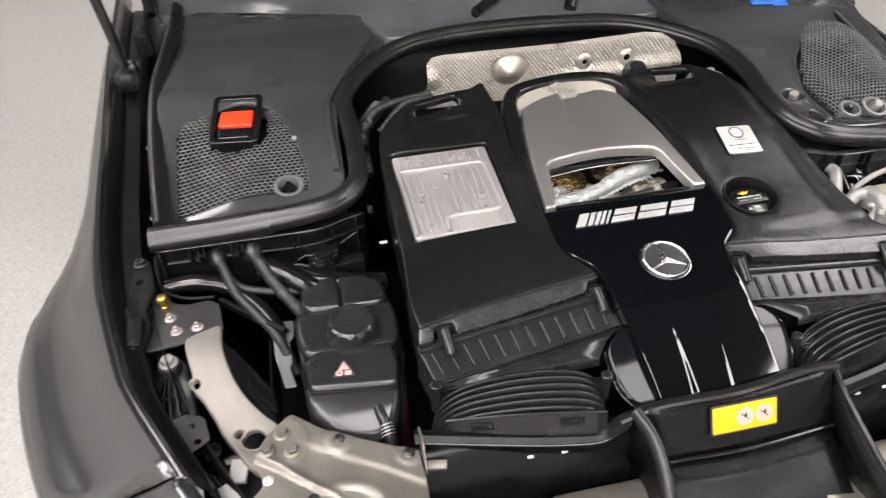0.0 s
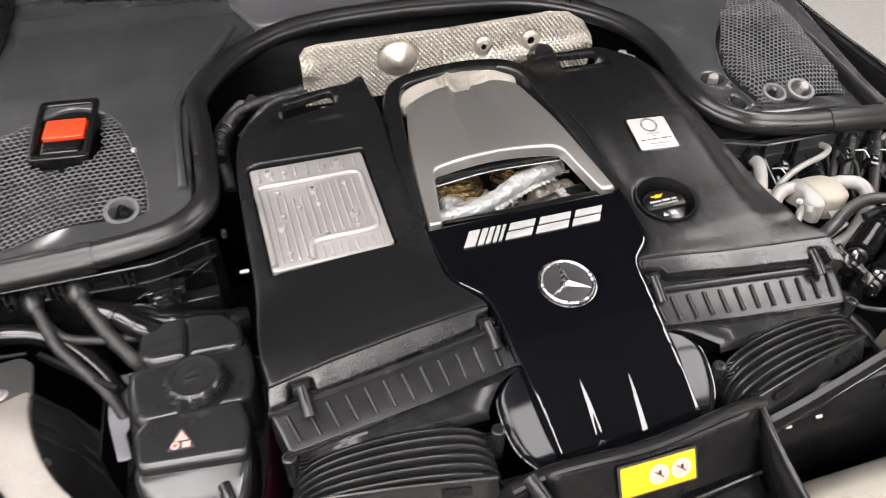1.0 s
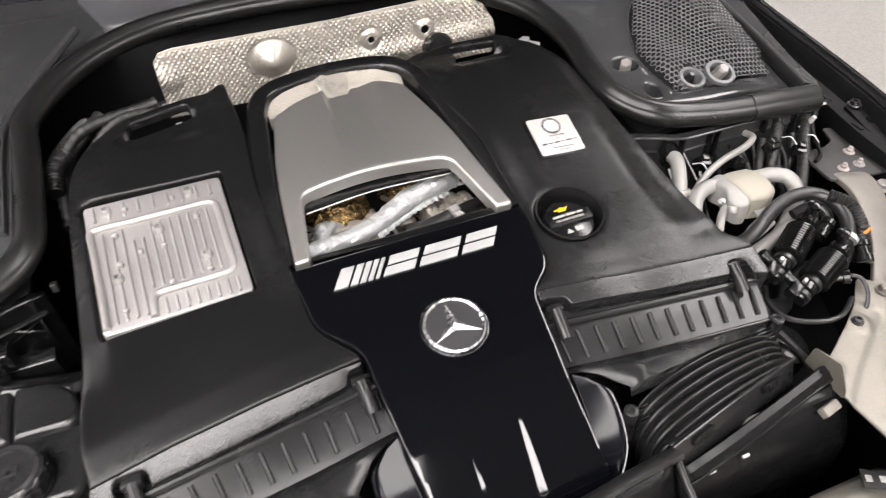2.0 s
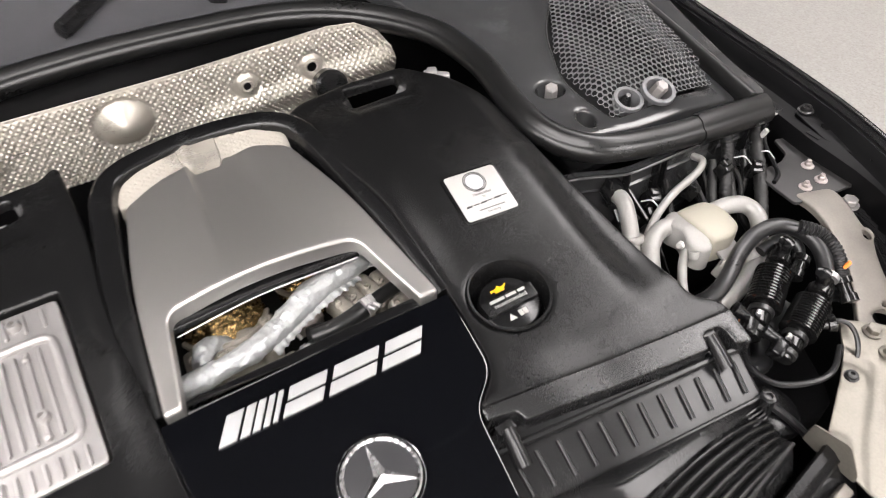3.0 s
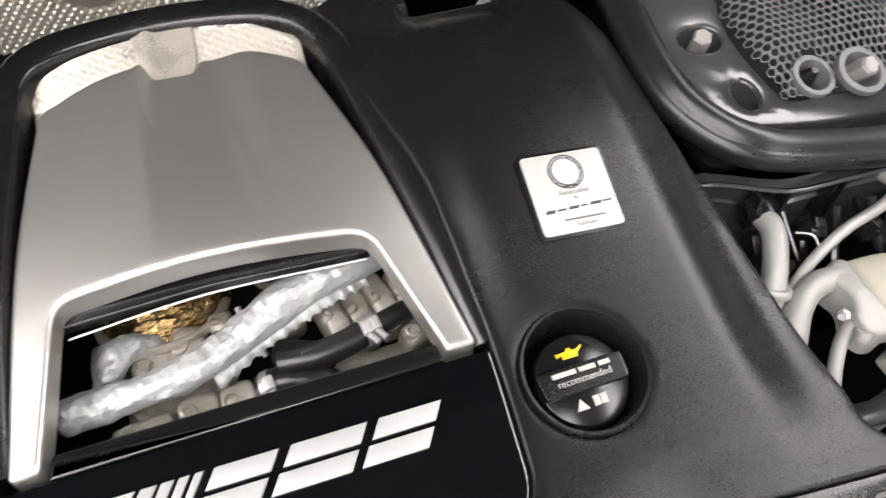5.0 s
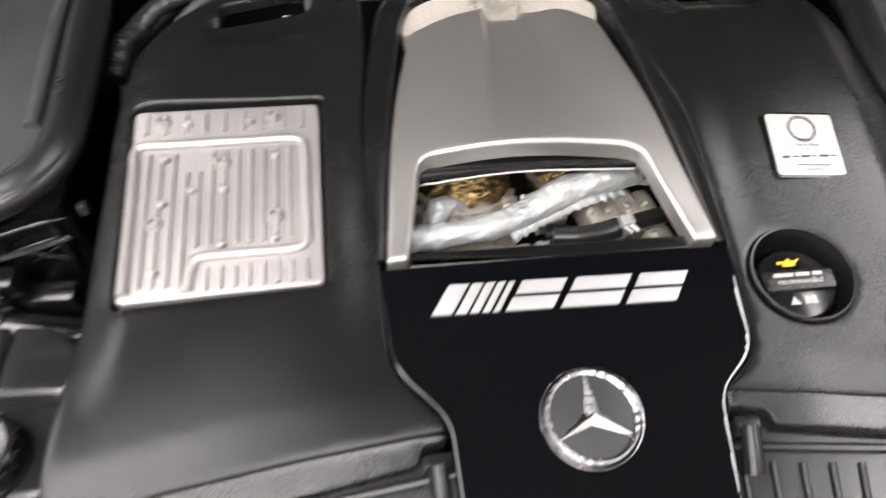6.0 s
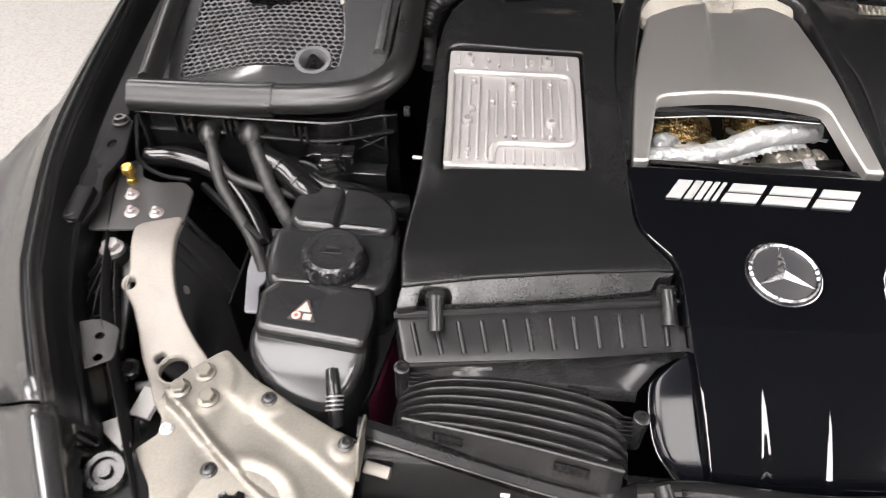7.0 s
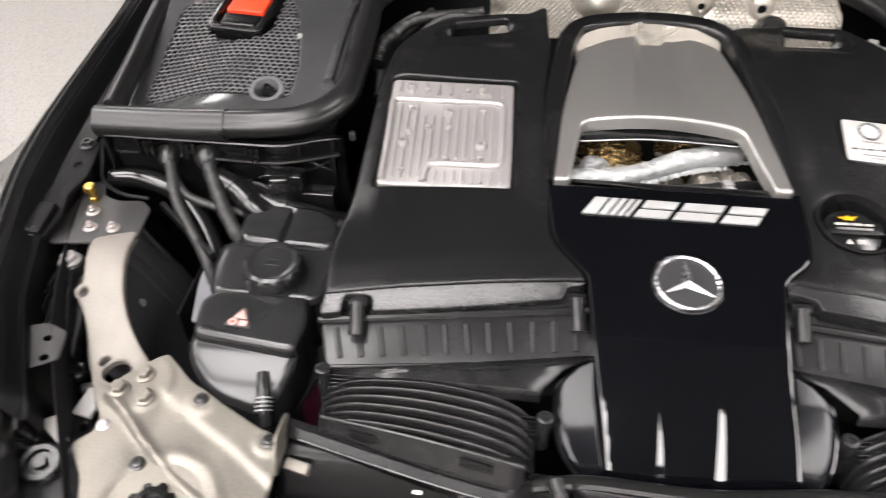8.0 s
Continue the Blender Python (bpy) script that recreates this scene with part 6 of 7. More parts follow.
part("border", Geo().slab(fillet([(-0.0465, -0.0205), (0.0465, -0.0205), (0.0465, 0.0205), (-0.0465, 0.0205)], 0.003, 2), 0.0038, 0.002, 0.0003, m=ym), INK, sticker, "black border")
part("label", Geo().slab(fillet([(-0.044, -0.018), (0.044, -0.018), (0.044, 0.018), (-0.044, 0.018)], 0.002, 2), 0.0045, 0.002, 0.0003, m=ym), YELLOW, sticker)
for x in (0.0, 0.0265):
    part("round_symbol", Geo().lathe([(0.0120, 0.0045), (0.0120, 0.0049), (0, 0.0050)], 24, ym @ pose(x, 0, 0)), PINK, sticker, "pale red round symbol")
    g = Geo()
    bar(g, 0, 0, 0.014, 0.0014, ym @ pose(x, 0, 0.0051, 0, 0, -40))
    bar(g, 0.001, 0.002, 0.0035, 0.005, ym @ pose(x, 0, 0.0051))
    part("symbol_mark", g, INK, sticker)

# ---- front carrier: rubber lip, black air guides, metal beam ----
for s in (-1, 1):
    th = thing("front_seal", "black rubber lip seal before the intake bellows", "rubber seal", (s * 0.27, -0.18, 0.76))
    sh = 0.008 if s > 0 else 0.0
    c = spline([(s * 0.405 + sh, -0.152, 0.812), (s * 0.31 + sh, -0.172, 0.806), (s * 0.22 + sh, -0.190, 0.802), (s * 0.165 + sh, -0.200, 0.808), (s * 0.135 + sh, -0.202, 0.835)], 40)
    rows = []
    for i, p in enumerate(c):
        w = 0.004 * math.sin(i * 0.55) * smooth(26, 38, i)
        rows.append([tuple(p + Vector((0, a, b + w))) for a, b in ((0.009, -0.03), (0.009, -0.002), (0.006, 0.003), (-0.002, 0.002), (-0.010, -0.004), (-0.011, -0.007), (-0.004, -0.03))])
    part("lip", Geo().loft(rows, True, True), DUCT, th, angle=25)
    part("lip_edge", Geo().tube([tuple(p + Vector((0, -0.0095, -0.0045))) for p in c[::3]], 0.0016, 40, 6), VALVEBLACK, th, "glossy front edge of the lip")
    ag = thing("air_guide", "black plastic air guide panel sloping down before the seal", "air guide", (s * 0.27, -0.21, 0.7))
    rows = []
    for i in range(19):
        x = lerp(0.10, 0.412, i / 18)
        rows.append([(s * x + sh, y - 0.010 * smooth(0.30, 0.12, x), z) for y, z in ((-0.165, 0.80), (-0.178, 0.787), (-0.186, 0.775), (-0.194, 0.762), (-0.203, 0.744), (-0.208, 0.722), (-0.212, 0.60))])
    ob = part("panel", Geo().loft(rows), DUCT, ag, angle=60)
    ob.modifiers.new("sheet", "SOLIDIFY").thickness = 0.003
    for x, y in ((0.259, -0.197), (0.213, -0.199)):
        part("slot_clip", Geo().block((0.009, 0.004, 0.002), pose(s * x + sh, y + 0.002, 0.778, 40)), BOLT, ag, "small bright clip")
    part("spacer", Geo().block((0.026, 0.012, 0.010), pose(s * 0.382 + sh, -0.184, 0.782, 20, 0, s * 12), 0.002), ARMSTEEL, ag, "pale plastic spacer")
    bm_ = thing("front_beam", "bright galvanised front beam before the air guide", "beam", (s * 0.25, -0.28, 0.6))
    rows = []
    for i in range(15):
        x = lerp(0.10, 0.27 if s < 0 else 0.42, i / 14)
        q = 0.03 * smooth(0.8, 1.0, i / 14) if s < 0 else 0.0
        rows.append([(s * x + sh, y - q - (0.03 if s > 0 else 0.012), z - q * 0.3) for y, z in ((-0.214, 0.70), (-0.216, 0.728), (-0.224, 0.739), (-0.245, 0.743), (-0.33, 0.736), (-0.345, 0.728), (-0.348, 0.66))])
    ob = part("beam", Geo().loft(rows), ZINC, bm_, angle=50)
    ob.modifiers.new("sheet", "SOLIDIFY").thickness = 0.002
g = Geo().block((0.03, 0.022, 0.002), pose(0.402, -0.262, 0.746, 0, 0, -30))
st2 = thing("symbol_sticker", "small black sticker with pale padlock symbols on the beam", "sticker", (0.402, -0.262, 0.744))
part("label", g, INK, st2)
for dx in (-0.007, 0.007):
    part("symbol", Geo().block((0.007, 0.008, 0.0006), pose(0.402 + dx, -0.262 - dx * 0.5, 0.748, 0, 0, -30)), WHITE, st2)

# ---- left bay: tank, steel arm, plates, hoses ----
def hex_bolt(parent, x, y, z, r, material, normal=(0, 0, 1), label="", washer=True, turn=12):
    m = place(x, y, z, normal, turn)
    w = part("bolt", Geo().lathe([(r * 1.35, 0), (r * 1.35, r * 0.18), (r * 1.1, r * 0.3), (0, r * 0.3)], 24, m), material, parent, label)
    part("bolt_head", Geo().lathe([(r, r * 0.25), (r, r * 0.95), (r * 0.86, r * 1.1), (0, r * 1.1)], 6, m), material, w, angle=20)


def round_screw(parent, x, y, z, r, material, normal=(0, 0, 1), label=""):
    m = place(x, y, z, normal)
    part("screw", Geo().lathe([(r * 1.3, 0), (r * 1.3, r * 0.15), (r, r * 0.3), (r, r * 0.7), (r * 0.8, r * 0.85), (r * 0.45, r * 0.85), (r * 0.4, r * 0.4), (0, r * 0.4)], 20, m), material, parent, label)


def rivet(parent, x, y, z, r=0.0085):
    m = place(x, y, z)
    w = part("rivet", Geo().lathe([(r, 0), (r, 0.0012), (r * 0.8, 0.0025), (0, 0.0025)], 24, m), RIVET, parent, "pale pinkish nut")
    part("rivet_nut", Geo().lathe([(r * 0.62, 0.002), (r * 0.62, 0.006), (r * 0.4, 0.0075), (r * 0.38, 0.010), (0, 0.0105)], 6, m), RIVET, w, angle=20)


def arm_z(x, y):
    return 0.792 + 0.30 * smooth(-0.11, 0.06, y) * 0.17


ARM = [(-0.700, 0.060), (-0.697, 0.035), (-0.688, 0.000), (-0.690, -0.018), (-0.676, -0.034), (-0.662, -0.060), (-0.652, -0.085), (-0.637, -0.108), (-0.618, -0.140), (-0.600, -0.158), (-0.560, -0.150), (-0.555, -0.115), (-0.575, -0.086), (-0.598, -0.064), (-0.618, -0.040), (-0.632, -0.015), (-0.642, 0.015), (-0.648, 0.045), (-0.648, 0.080)]


def arm(s, shift):
    th = thing("support_arm", "pale primed steel support arm curving beside the wheel house", "support arm", (s * 0.63 + shift, -0.04, 0.74))
    pts = [(-s * x + shift, y) for x, y in ARM]
    holes = [circle(s * 0.611 + shift, -0.099, 0.0155, 28), circle(s * 0.630 + shift, -0.087, 0.006, 16), circle(s * 0.684 + shift, -0.012, 0.006, 14)]
    g = Geo().slab(fillet(pts, 0.012, 4), arm_z, 0.009, 0.003, holes=holes, grid=0.014)
    part("arm", g, ARMSTEEL, th)
    hx, hy = s * 0.611 + shift, -0.099
    part("hole_collar", Geo().tube([(hx + 0.0165 * math.cos(2 * math.pi * i / 24), hy + 0.0165 * math.sin(2 * math.pi * i / 24), arm_z(hx, hy)) for i in range(25)], 0.0014, 49, 8), ARMSTEEL, th, "raised collar round the large hole")
    return th


def tray(s, shift):
    """The plated corner plate with a raised bead and screws."""
    th = thing("corner_plate", "zinc plated steel corner plate bolted over the support arm", "plate", (s * 0.5 + shift, -0.17, 0.74))

    def X(x):
        return -s * x + shift

    out = [(-0.562, -0.070), (-0.545, -0.084), (-0.523, -0.103), (-0.486, -0.124), (-0.431, -0.152), (-0.402, -0.164), (-0.400, -0.205), (-0.404, -0.30), (-0.53, -0.33), (-0.575, -0.262), (-0.590, -0.225), (-0.618, -0.190), (-0.600, -0.172), (-0.603, -0.155), (-0.615, -0.140), (-0.598, -0.106)]

    def zf(x, y):
        q = (x - shift) / -s
        # a shallow step and a bead swing from the bolts towards the radiator, a round dish lies at the knob
        step = table([(-0.60, -0.088), (-0.542, -0.126), (-0.505, -0.149), (-0.45, -0.180), (-0.40, -0.214)], q)
        bead = table([(-0.61, -0.125), (-0.577, -0.151), (-0.544, -0.180), (-0.498, -0.217), (-0.465, -0.237), (-0.40, -0.285)], q)
        z = 0.797 - 0.0022 * smooth(step + 0.006, step - 0.006, y) * smooth(-0.565, -0.535, q)
        z += 0.0030 * math.exp(-((y - bead) / 0.0060) ** 2) - 0.0030 * smooth(bead + 0.002, bead - 0.010, y)
        pad = math.hypot(q + 0.500, y + 0.127)
        dish = math.hypot(q + 0.505, y + 0.250)
        return z + 0.0018 * smooth(0.020, 0.015, pad) + 0.0018 * smooth(0.018, 0.013, math.hypot(q + 0.415, y + 0.168)) + 0.0018 * smooth(0.040, 0.034, math.hypot(q + 0.577, y + 0.112)) - 0.0026 * smooth(0.056, 0.044, dish) + 0.0012 * math.exp(-((dish - 0.060) / 0.006) ** 2)

    g = Geo().slab(fillet([(X(x), y) for x, y in out], 0.006, 3), zf, 0.0025, 0.001, grid=0.0036)
    part("sheet", g, ZINC, th, angle=50)
    # upturned end
    g = Geo().slab(fillet([(-0.024, 0), (0.035, 0), (0.032, 0.030), (-0.004, 0.040), (-0.022, 0.012)], 0.004, 3), 0.0012, 0.0024, 0.0006, m=Matrix.Translation((X(-0.398), -0.180, 0.795)) @ Matrix(((0, 0, 1), (1, 0, 0), (0, 1, 0))).to_4x4())
    part("end_lug", g, ZINC, th)
    for x, y in ((-0.574, -0.103), (-0.594, -0.124), (-0.562, -0.132)):
        hex_bolt(th, X(x), y, zf(X(x), y) + 0.0005, 0.0082, ZINC, label="pale hexagon bolt")
    for x, y in ((-0.501, -0.127), (-0.415, -0.168), (-0.540, -0.204)):
        round_screw(th, X(x), y, zf(X(x), y), 0.0062, DARKBOLT, label="dark round screw")
    round_screw(th, X(-0.594), -0.166, zf(X(-0.594), -0.166), 0.0055, BOLT, label="pale ring nut")
    # ribbed black knob
    n, rows = 48, []
    for r, z in ((1.0, 0), (1.0, 0.009), (0.8, 0.011), (0.55, 0.011), (0.5, 0.007), (0.05, 0.007)):
        rows.append([((0.021 * r + (0.0022 * (1 if (j // 3) % 2 else -1) if r == 1.0 else 0)) * math.cos(2 * math.pi * j / n), (0.021 * r + (0.0022 * (1 if (j // 3) % 2 else -1) if r == 1.0 else 0)) * math.sin(2 * math.pi * j / n), z) for j in range(n)])
    kx = X(-0.508)
    part("knob", Geo().loft(rows, True, m=pose(kx, -0.246, zf(kx, -0.246))), SATIN, th, "ribbed black adjuster knob", angle=25)
    return th


def rivet_plate(s, shift):
    th = thing("rivet_plate", "dark steel plate with three pale nuts beside the fender", "plate", (s * 0.70 + shift, 0.09, 0.8))

    def X(x):
        return -s * x + shift

    g = Geo().slab(fillet([(X(x), y) for x, y in ((-0.752, 0.165), (-0.735, 0.172), (-0.722, 0.140), (-0.700, 0.132), (-0.668, 0.136), (-0.652, 0.122), (-0.645, 0.066), (-0.700, 0.052), (-0.752, 0.046), (-0.758, 0.10))], 0.006, 3), 0.842, 0.004, 0.0012)
    part("sheet", g, DARKSTEEL, th)
    for x, y in ((-0.722, 0.106), (-0.711, 0.077), (-0.682, 0.079)):
        rivet(th, X(x), y, 0.842)
    return th


arm(-1, 0.0)
tray(-1, 0.0)
rivet_plate(-1, 0.0)
th = thing("brass_fitting", "yellow brass valve fitting on the dark plate", "fitting", (-0.731, 0.130, 0.842))
part("body", Geo().lathe([(0.006, 0), (0.006, 0.006), (0.0045, 0.007), (0.0045, 0.012), (0.006, 0.013), (0.006, 0.016), (0.0075, 0.017), (0.0075, 0.024), (0.005, 0.026), (0, 0.026)], 20, place(-0.731, 0.130, 0.842)), BRASS, th)
part("hex_cap", Geo().lathe([(0.0085, 0.016), (0.0085, 0.021), (0, 0.0215)], 6, place(-0.731, 0.130, 0.842)), BRASS, th, angle=20)
# black rod beside it
th = thing("drain_rod", "thin black bent rod rising behind the dark plate", "rod", (-0.735, 0.15, 0.84))
part("rod", Geo().tube([(-0.742, 0.205, 0.885), (-0.744, 0.19, 0.86), (-0.735, 0.165, 0.847), (-0.70, 0.142, 0.846), (-0.66, 0.137, 0.845)], 0.0028, 24, 8), BODY, th)

# headlight mount: a black moulding of thin blades that fan out below a pale nut
def headlight_mount(s, x0):
    th = thing("headlight_mount", "black ribbed plastic headlight mount with a pale nut", "mount", (x0, -0.02, 0.76))

    def P(x, y):
        return (x0 + s * x, y)

    g = Geo().slab(fillet([P(0.024, 0.045), P(0.0, 0.060), P(-0.022, 0.045), P(-0.032, -0.015), P(-0.040, -0.070), P(-0.004, -0.074), P(0.030, -0.050), P(0.042, 0.0)], 0.010), lambda x, y: 0.800 + 0.25 * max(0, y) - 0.30 * max(0, 0.015 - y), 0.03, 0.004, grid=0.012)
    part("body", g, PLASTIC_DULL, th)
    part("nut_seat", Geo().lathe([(0.017, -0.03), (0.016, 0.0), (0.013, 0.002), (0, 0.002)], 24, place(*P(0.0, 0.036), 0.821)), PLASTIC_DULL, th)
    ends = []
    for k in range(6):
        a = math.radians(-122 + k * 13)
        p, q = P(-0.014 * math.cos(a), 0.036 + 0.014 * math.sin(a)), P(-0.075 * math.cos(a) * 0.75, 0.036 + 0.104 * math.sin(a))
        ends.append((p, q))
        n = Vector((q[1] - p[1], p[0] - q[0])).normalized() * 0.0013
        rows = [[(x + n.x * e, y + n.y * e, z) for e, z in ((-1, 0.77), (-0.6, top), (0.6, top), (1, 0.77))] for (x, y), top in ((p, 0.822), ((lerp(p[0], q[0], 0.5), lerp(p[1], q[1], 0.5)), 0.815), (q, 0.797))]
        part("rib", Geo().loft(rows, False, False), PLASTIC_DULL, th, angle=20)
    for t in (0.45, 0.78):
        pts = [(lerp(p[0], q[0], t), lerp(p[1], q[1], t), lerp(0.820, 0.798, t)) for p, q in ends]
        part("cross_rib", Geo().loft([[(x, y - 0.0012, 0.77), (x, y - 0.0012, z), (x, y + 0.0012, z), (x, y + 0.0012, 0.77)] for x, y, z in pts]), PLASTIC_DULL, th, angle=20)
    hex_bolt(th, *P(0.0, 0.036), 0.823, 0.0098, PALEBOLT, label="pale flanged nut")
    return th


headlight_mount(-1, -0.724)
# headlight housing with vents and labels
hh = thing("headlight_housing", "black headlight housing with fins and white labels", "headlight", (-0.65, -0.16, 0.6))
part("body", Geo().slab(fillet([(-0.690, -0.11), (-0.640, -0.085), (-0.605, -0.12), (-0.60, -0.20), (-0.57, -0.27), (-0.56, -0.36), (-0.62, -0.36), (-0.665, -0.24)], 0.012), lambda x, y: 0.752 + 0.04 * smooth(-0.14, -0.20, y), 0.14, 0.006, grid=0.02), PLASTIC_DULL, hh)
for k in range(4):
    part("fin", Geo().tube([(-0.678 + k * 0.009, -0.118 - 0.004 * k, 0.765), (-0.642 + k * 0.007, -0.182, 0.775)], 0.002, 4, 8), PLASTIC_DULL, hh)
part("vent_tab", Geo().block((0.03, 0.012, 0.008), pose(-0.640, -0.107, 0.768, 20, 0, 15), 0.003), PLASTIC_DULL, hh)
part("label", Geo().block((0.024, 0.032, 0.006), pose(-0.634, -0.129, 0.770, 10, -8, -14), 0.001), WHITE, hh, "white blank label")
part("label", Geo().slab([(-0.666, -0.168), (-0.646, -0.157), (-0.622, -0.187), (-0.630, -0.192)], 0.7925, 0.001, 0.0003), WHITE, hh, "white label with a black triangle")
part("label_mark", Geo().slab([(-0.632, -0.184), (-0.625, -0.186), (-0.631, -0.190)], 0.7932, 0.0006, 0.0001), INK, hh)
part("boss", Geo().lathe([(0.021, -0.02), (0.021, 0.006), (0.018, 0.009), (0.013, 0.009), (0.012, 0.004), (0.007, 0.004), (0.006, 0.010), (0, 0.010)], 28, place(-0.632, -0.217, 0.796, (0.1, -0.2, 1))), SATIN, hh, "round black mounting boss")
for y, x in ((-0.185, -0.665), (-0.20, -0.66), (-0.255, -0.635), (-0.275, -0.625)):
    part("stop", Geo().block((0.03, 0.010, 0.012), pose(x, y, 0.785, 0, 0, -18), 0.003), SATIN, hh)
part("plug", Geo().lathe([(0.012, 0), (0.012, 0.008), (0.009, 0.010), (0.006, 0.010), (0.005, 0.004), (0, 0.004)], 20, place(-0.668, -0.092, 0.77)), SATIN, hh, "black round plug")


# expansion tank
tk = thing("coolant_tank", "black plastic coolant expansion tank with screw cap and warning triangle", "coolant tank", (-0.47, 0.03, 0.66))


def rear_top(x, y):
    c = abs(x + 0.472)
    return 0.815 + 0.012 * smooth(0.17, 0.08, y) - 0.004 * smooth(0.012, 0.0, c) * smooth(0.06, 0.10, y) - 0.010 * smooth(0.085, 0.097, y)


body = part("rear_body", Geo().slab(fillet([(-0.536, 0.000), (-0.400, 0.000), (-0.392, 0.05), (-0.398, 0.125), (-0.425, 0.160), (-0.515, 0.160), (-0.545, 0.110), (-0.547, 0.05)], [0.02, 0.02, 0.03, 0.03, 0.05, 0.05, 0.03, 0.03]), rear_top, 0.14, 0.011, grid=0.006, n=6), TANK, tk)
part("rear_lobe", Geo().slab(fillet([(-0.532, 0.092), (-0.4735, 0.090), (-0.4735, 0.164), (-0.512, 0.166), (-0.535, 0.14)], [0.02, 0.006, 0.006, 0.02, 0.02]), lambda x, y: 0.830 - 1.2 * (y - 0.125) ** 2, 0.03, 0.009, grid=0.005, n=7), TANK, tk)
part("rear_lobe", Geo().slab(fillet([(-0.4725, 0.090), (-0.402, 0.088), (-0.402, 0.13), (-0.43, 0.160), (-0.4725, 0.164)], [0.006, 0.02, 0.02, 0.02, 0.006]), lambda x, y: 0.830 - 1.2 * (y - 0.125) ** 2, 0.03, 0.009, grid=0.005, n=7), TANK, tk)
part("middle_body", Geo().slab(fillet([(-0.537, -0.012), (-0.522, 0.006), (-0.412, 0.004), (-0.405, -0.03), (-0.412, -0.072), (-0.532, -0.060)], [0.008, 0.008, 0.008, 0.02, 0.010, 0.010]), lambda x, y: 0.831 + 0.08 * y, 0.09, 0.008, grid=0.006, n=5), TANK, tk)
part("front_body", Geo().slab(fillet([(-0.542, -0.035), (-0.407, -0.035), (-0.409, -0.075), (-0.425, -0.112), (-0.450, -0.126), (-0.497, -0.118), (-0.536, -0.080)], 0.020), lambda x, y: 0.812 - 5.5 * max(0, -0.055 - y) ** 2 - 0.12 * max(0, -0.06 - y), 0.12, 0.010, grid=0.005, n=6), TANK, tk)
part("lower_shell", Geo().slab(fillet([(-0.535, -0.04), (-0.44, -0.128), (-0.40, -0.06), (-0.388, 0.06), (-0.39, 0.14), (-0.53, 0.15)], 0.02), 0.735, 0.16, 0.01), MAROON, tk, "dark wine red coolant showing through the lower shell")
part("seam_flange", Geo().slab(fillet([(-0.541, -0.03), (-0.50, -0.121), (-0.44, -0.130), (-0.408, -0.08), (-0.386, 0.05), (-0.39, 0.15), (-0.54, 0.155), (-0.552, 0.06)], 0.02), 0.742, 0.006, 0.002), TANK, tk)
# ribbed screw cap
n, rows = 72, []
for r, z in ((0.034, -0.012), (0.0345, 0.0), (0.0345, 0.014), (0.033, 0.0175), (0.029, 0.0195), (0.024, 0.0188), (0.0235, 0.0175), (0.002, 0.0175)):
    rows.append([((r + (0.0009 if (j // 3) % 2 else -0.0009) * (r > 0.034)) * math.cos(2 * math.pi * j / n), (r + (0.0009 if (j // 3) % 2 else -0.0009) * (r > 0.034)) * math.sin(2 * math.pi * j / n), z) for j in range(n)])
km = place(-0.462, 0.035, 0.834, (0, -0.05, 1))
cap = part("screw_cap", Geo().loft(rows, True, m=km), TANK, tk, "ribbed black screw cap", angle=30)
for k in range(12):
    part("cap_lug", Geo().block((0.0035, 0.0035, 0.013), km @ pose(0, 0, 0, 0, 0, k * 30) @ pose(0.0346, 0, 0.001), 0.001), TANK, cap)
part("cap_mark", Geo().slab(fillet([(-0.010, -0.005), (0.010, -0.005), (0.010, 0.005), (-0.010, 0.005)], 0.001), 0.0182, 0.001, 0.0003, holes=[[(-0.008, -0.0035), (0.008, -0.0035), (0.008, 0.0035), (-0.008, 0.0035)]], m=km), TANK, cap)
part("neck", Geo().lathe([(0.038, -0.03), (0.038, -0.006), (0.036, -0.003), (0.034, -0.003)], 36, km), TANK, tk)
# warning triangle
tm = place(-0.482, -0.036, 0.8288, (0, -0.08, 1), -4)
w = part("warning_label", Geo().slab(fillet([(-0.0155, -0.012), (0.0155, -0.012), (0.002, 0.0145), (-0.002, 0.0145)], 0.002), 0.0012, 0.002, 0.0003, m=tm), INK, tk, "black triangle label with red symbols")
tri = [(-0.0075, -0.001), (0.0075, -0.001), (0.0, 0.0115)]
part("label_mark", Geo().slab(tri, 0.0016, 0.0006, 0.0001, holes=[[(-0.0045, 0.0008), (0.0045, 0.0008), (0.0, 0.0080)]], m=tm), PINK, w, "red triangle outline")
part("label_mark", Geo().slab([(-0.0040, 0.0012), (0.0040, 0.0012), (0.0, 0.0072)], 0.0015, 0.0005, 0.0001, m=tm), PINK, w)
part("label_mark", Geo().lathe([(0.0048, 0), (0.0048, 0.0016), (0, 0.0017)], 18, tm @ pose(-0.0065, -0.0068, 0)), PINK, w, "round red symbol")
part("label_mark", Geo().lathe([(0.0022, 0), (0.0022, 0.0019), (0, 0.0020)], 14, tm @ pose(-0.0065, -0.0068, 0)), RED, w)
for dx in (0.0032, 0.0078):
    part("label_mark", Geo().slab([(dx - 0.0021, -0.0106), (dx + 0.0021, -0.0106), (dx + 0.0021, -0.0036), (dx - 0.0021, -0.0036)], 0.0016, 0.0005, 0.0001, m=tm), PINK, w, "open book symbol")
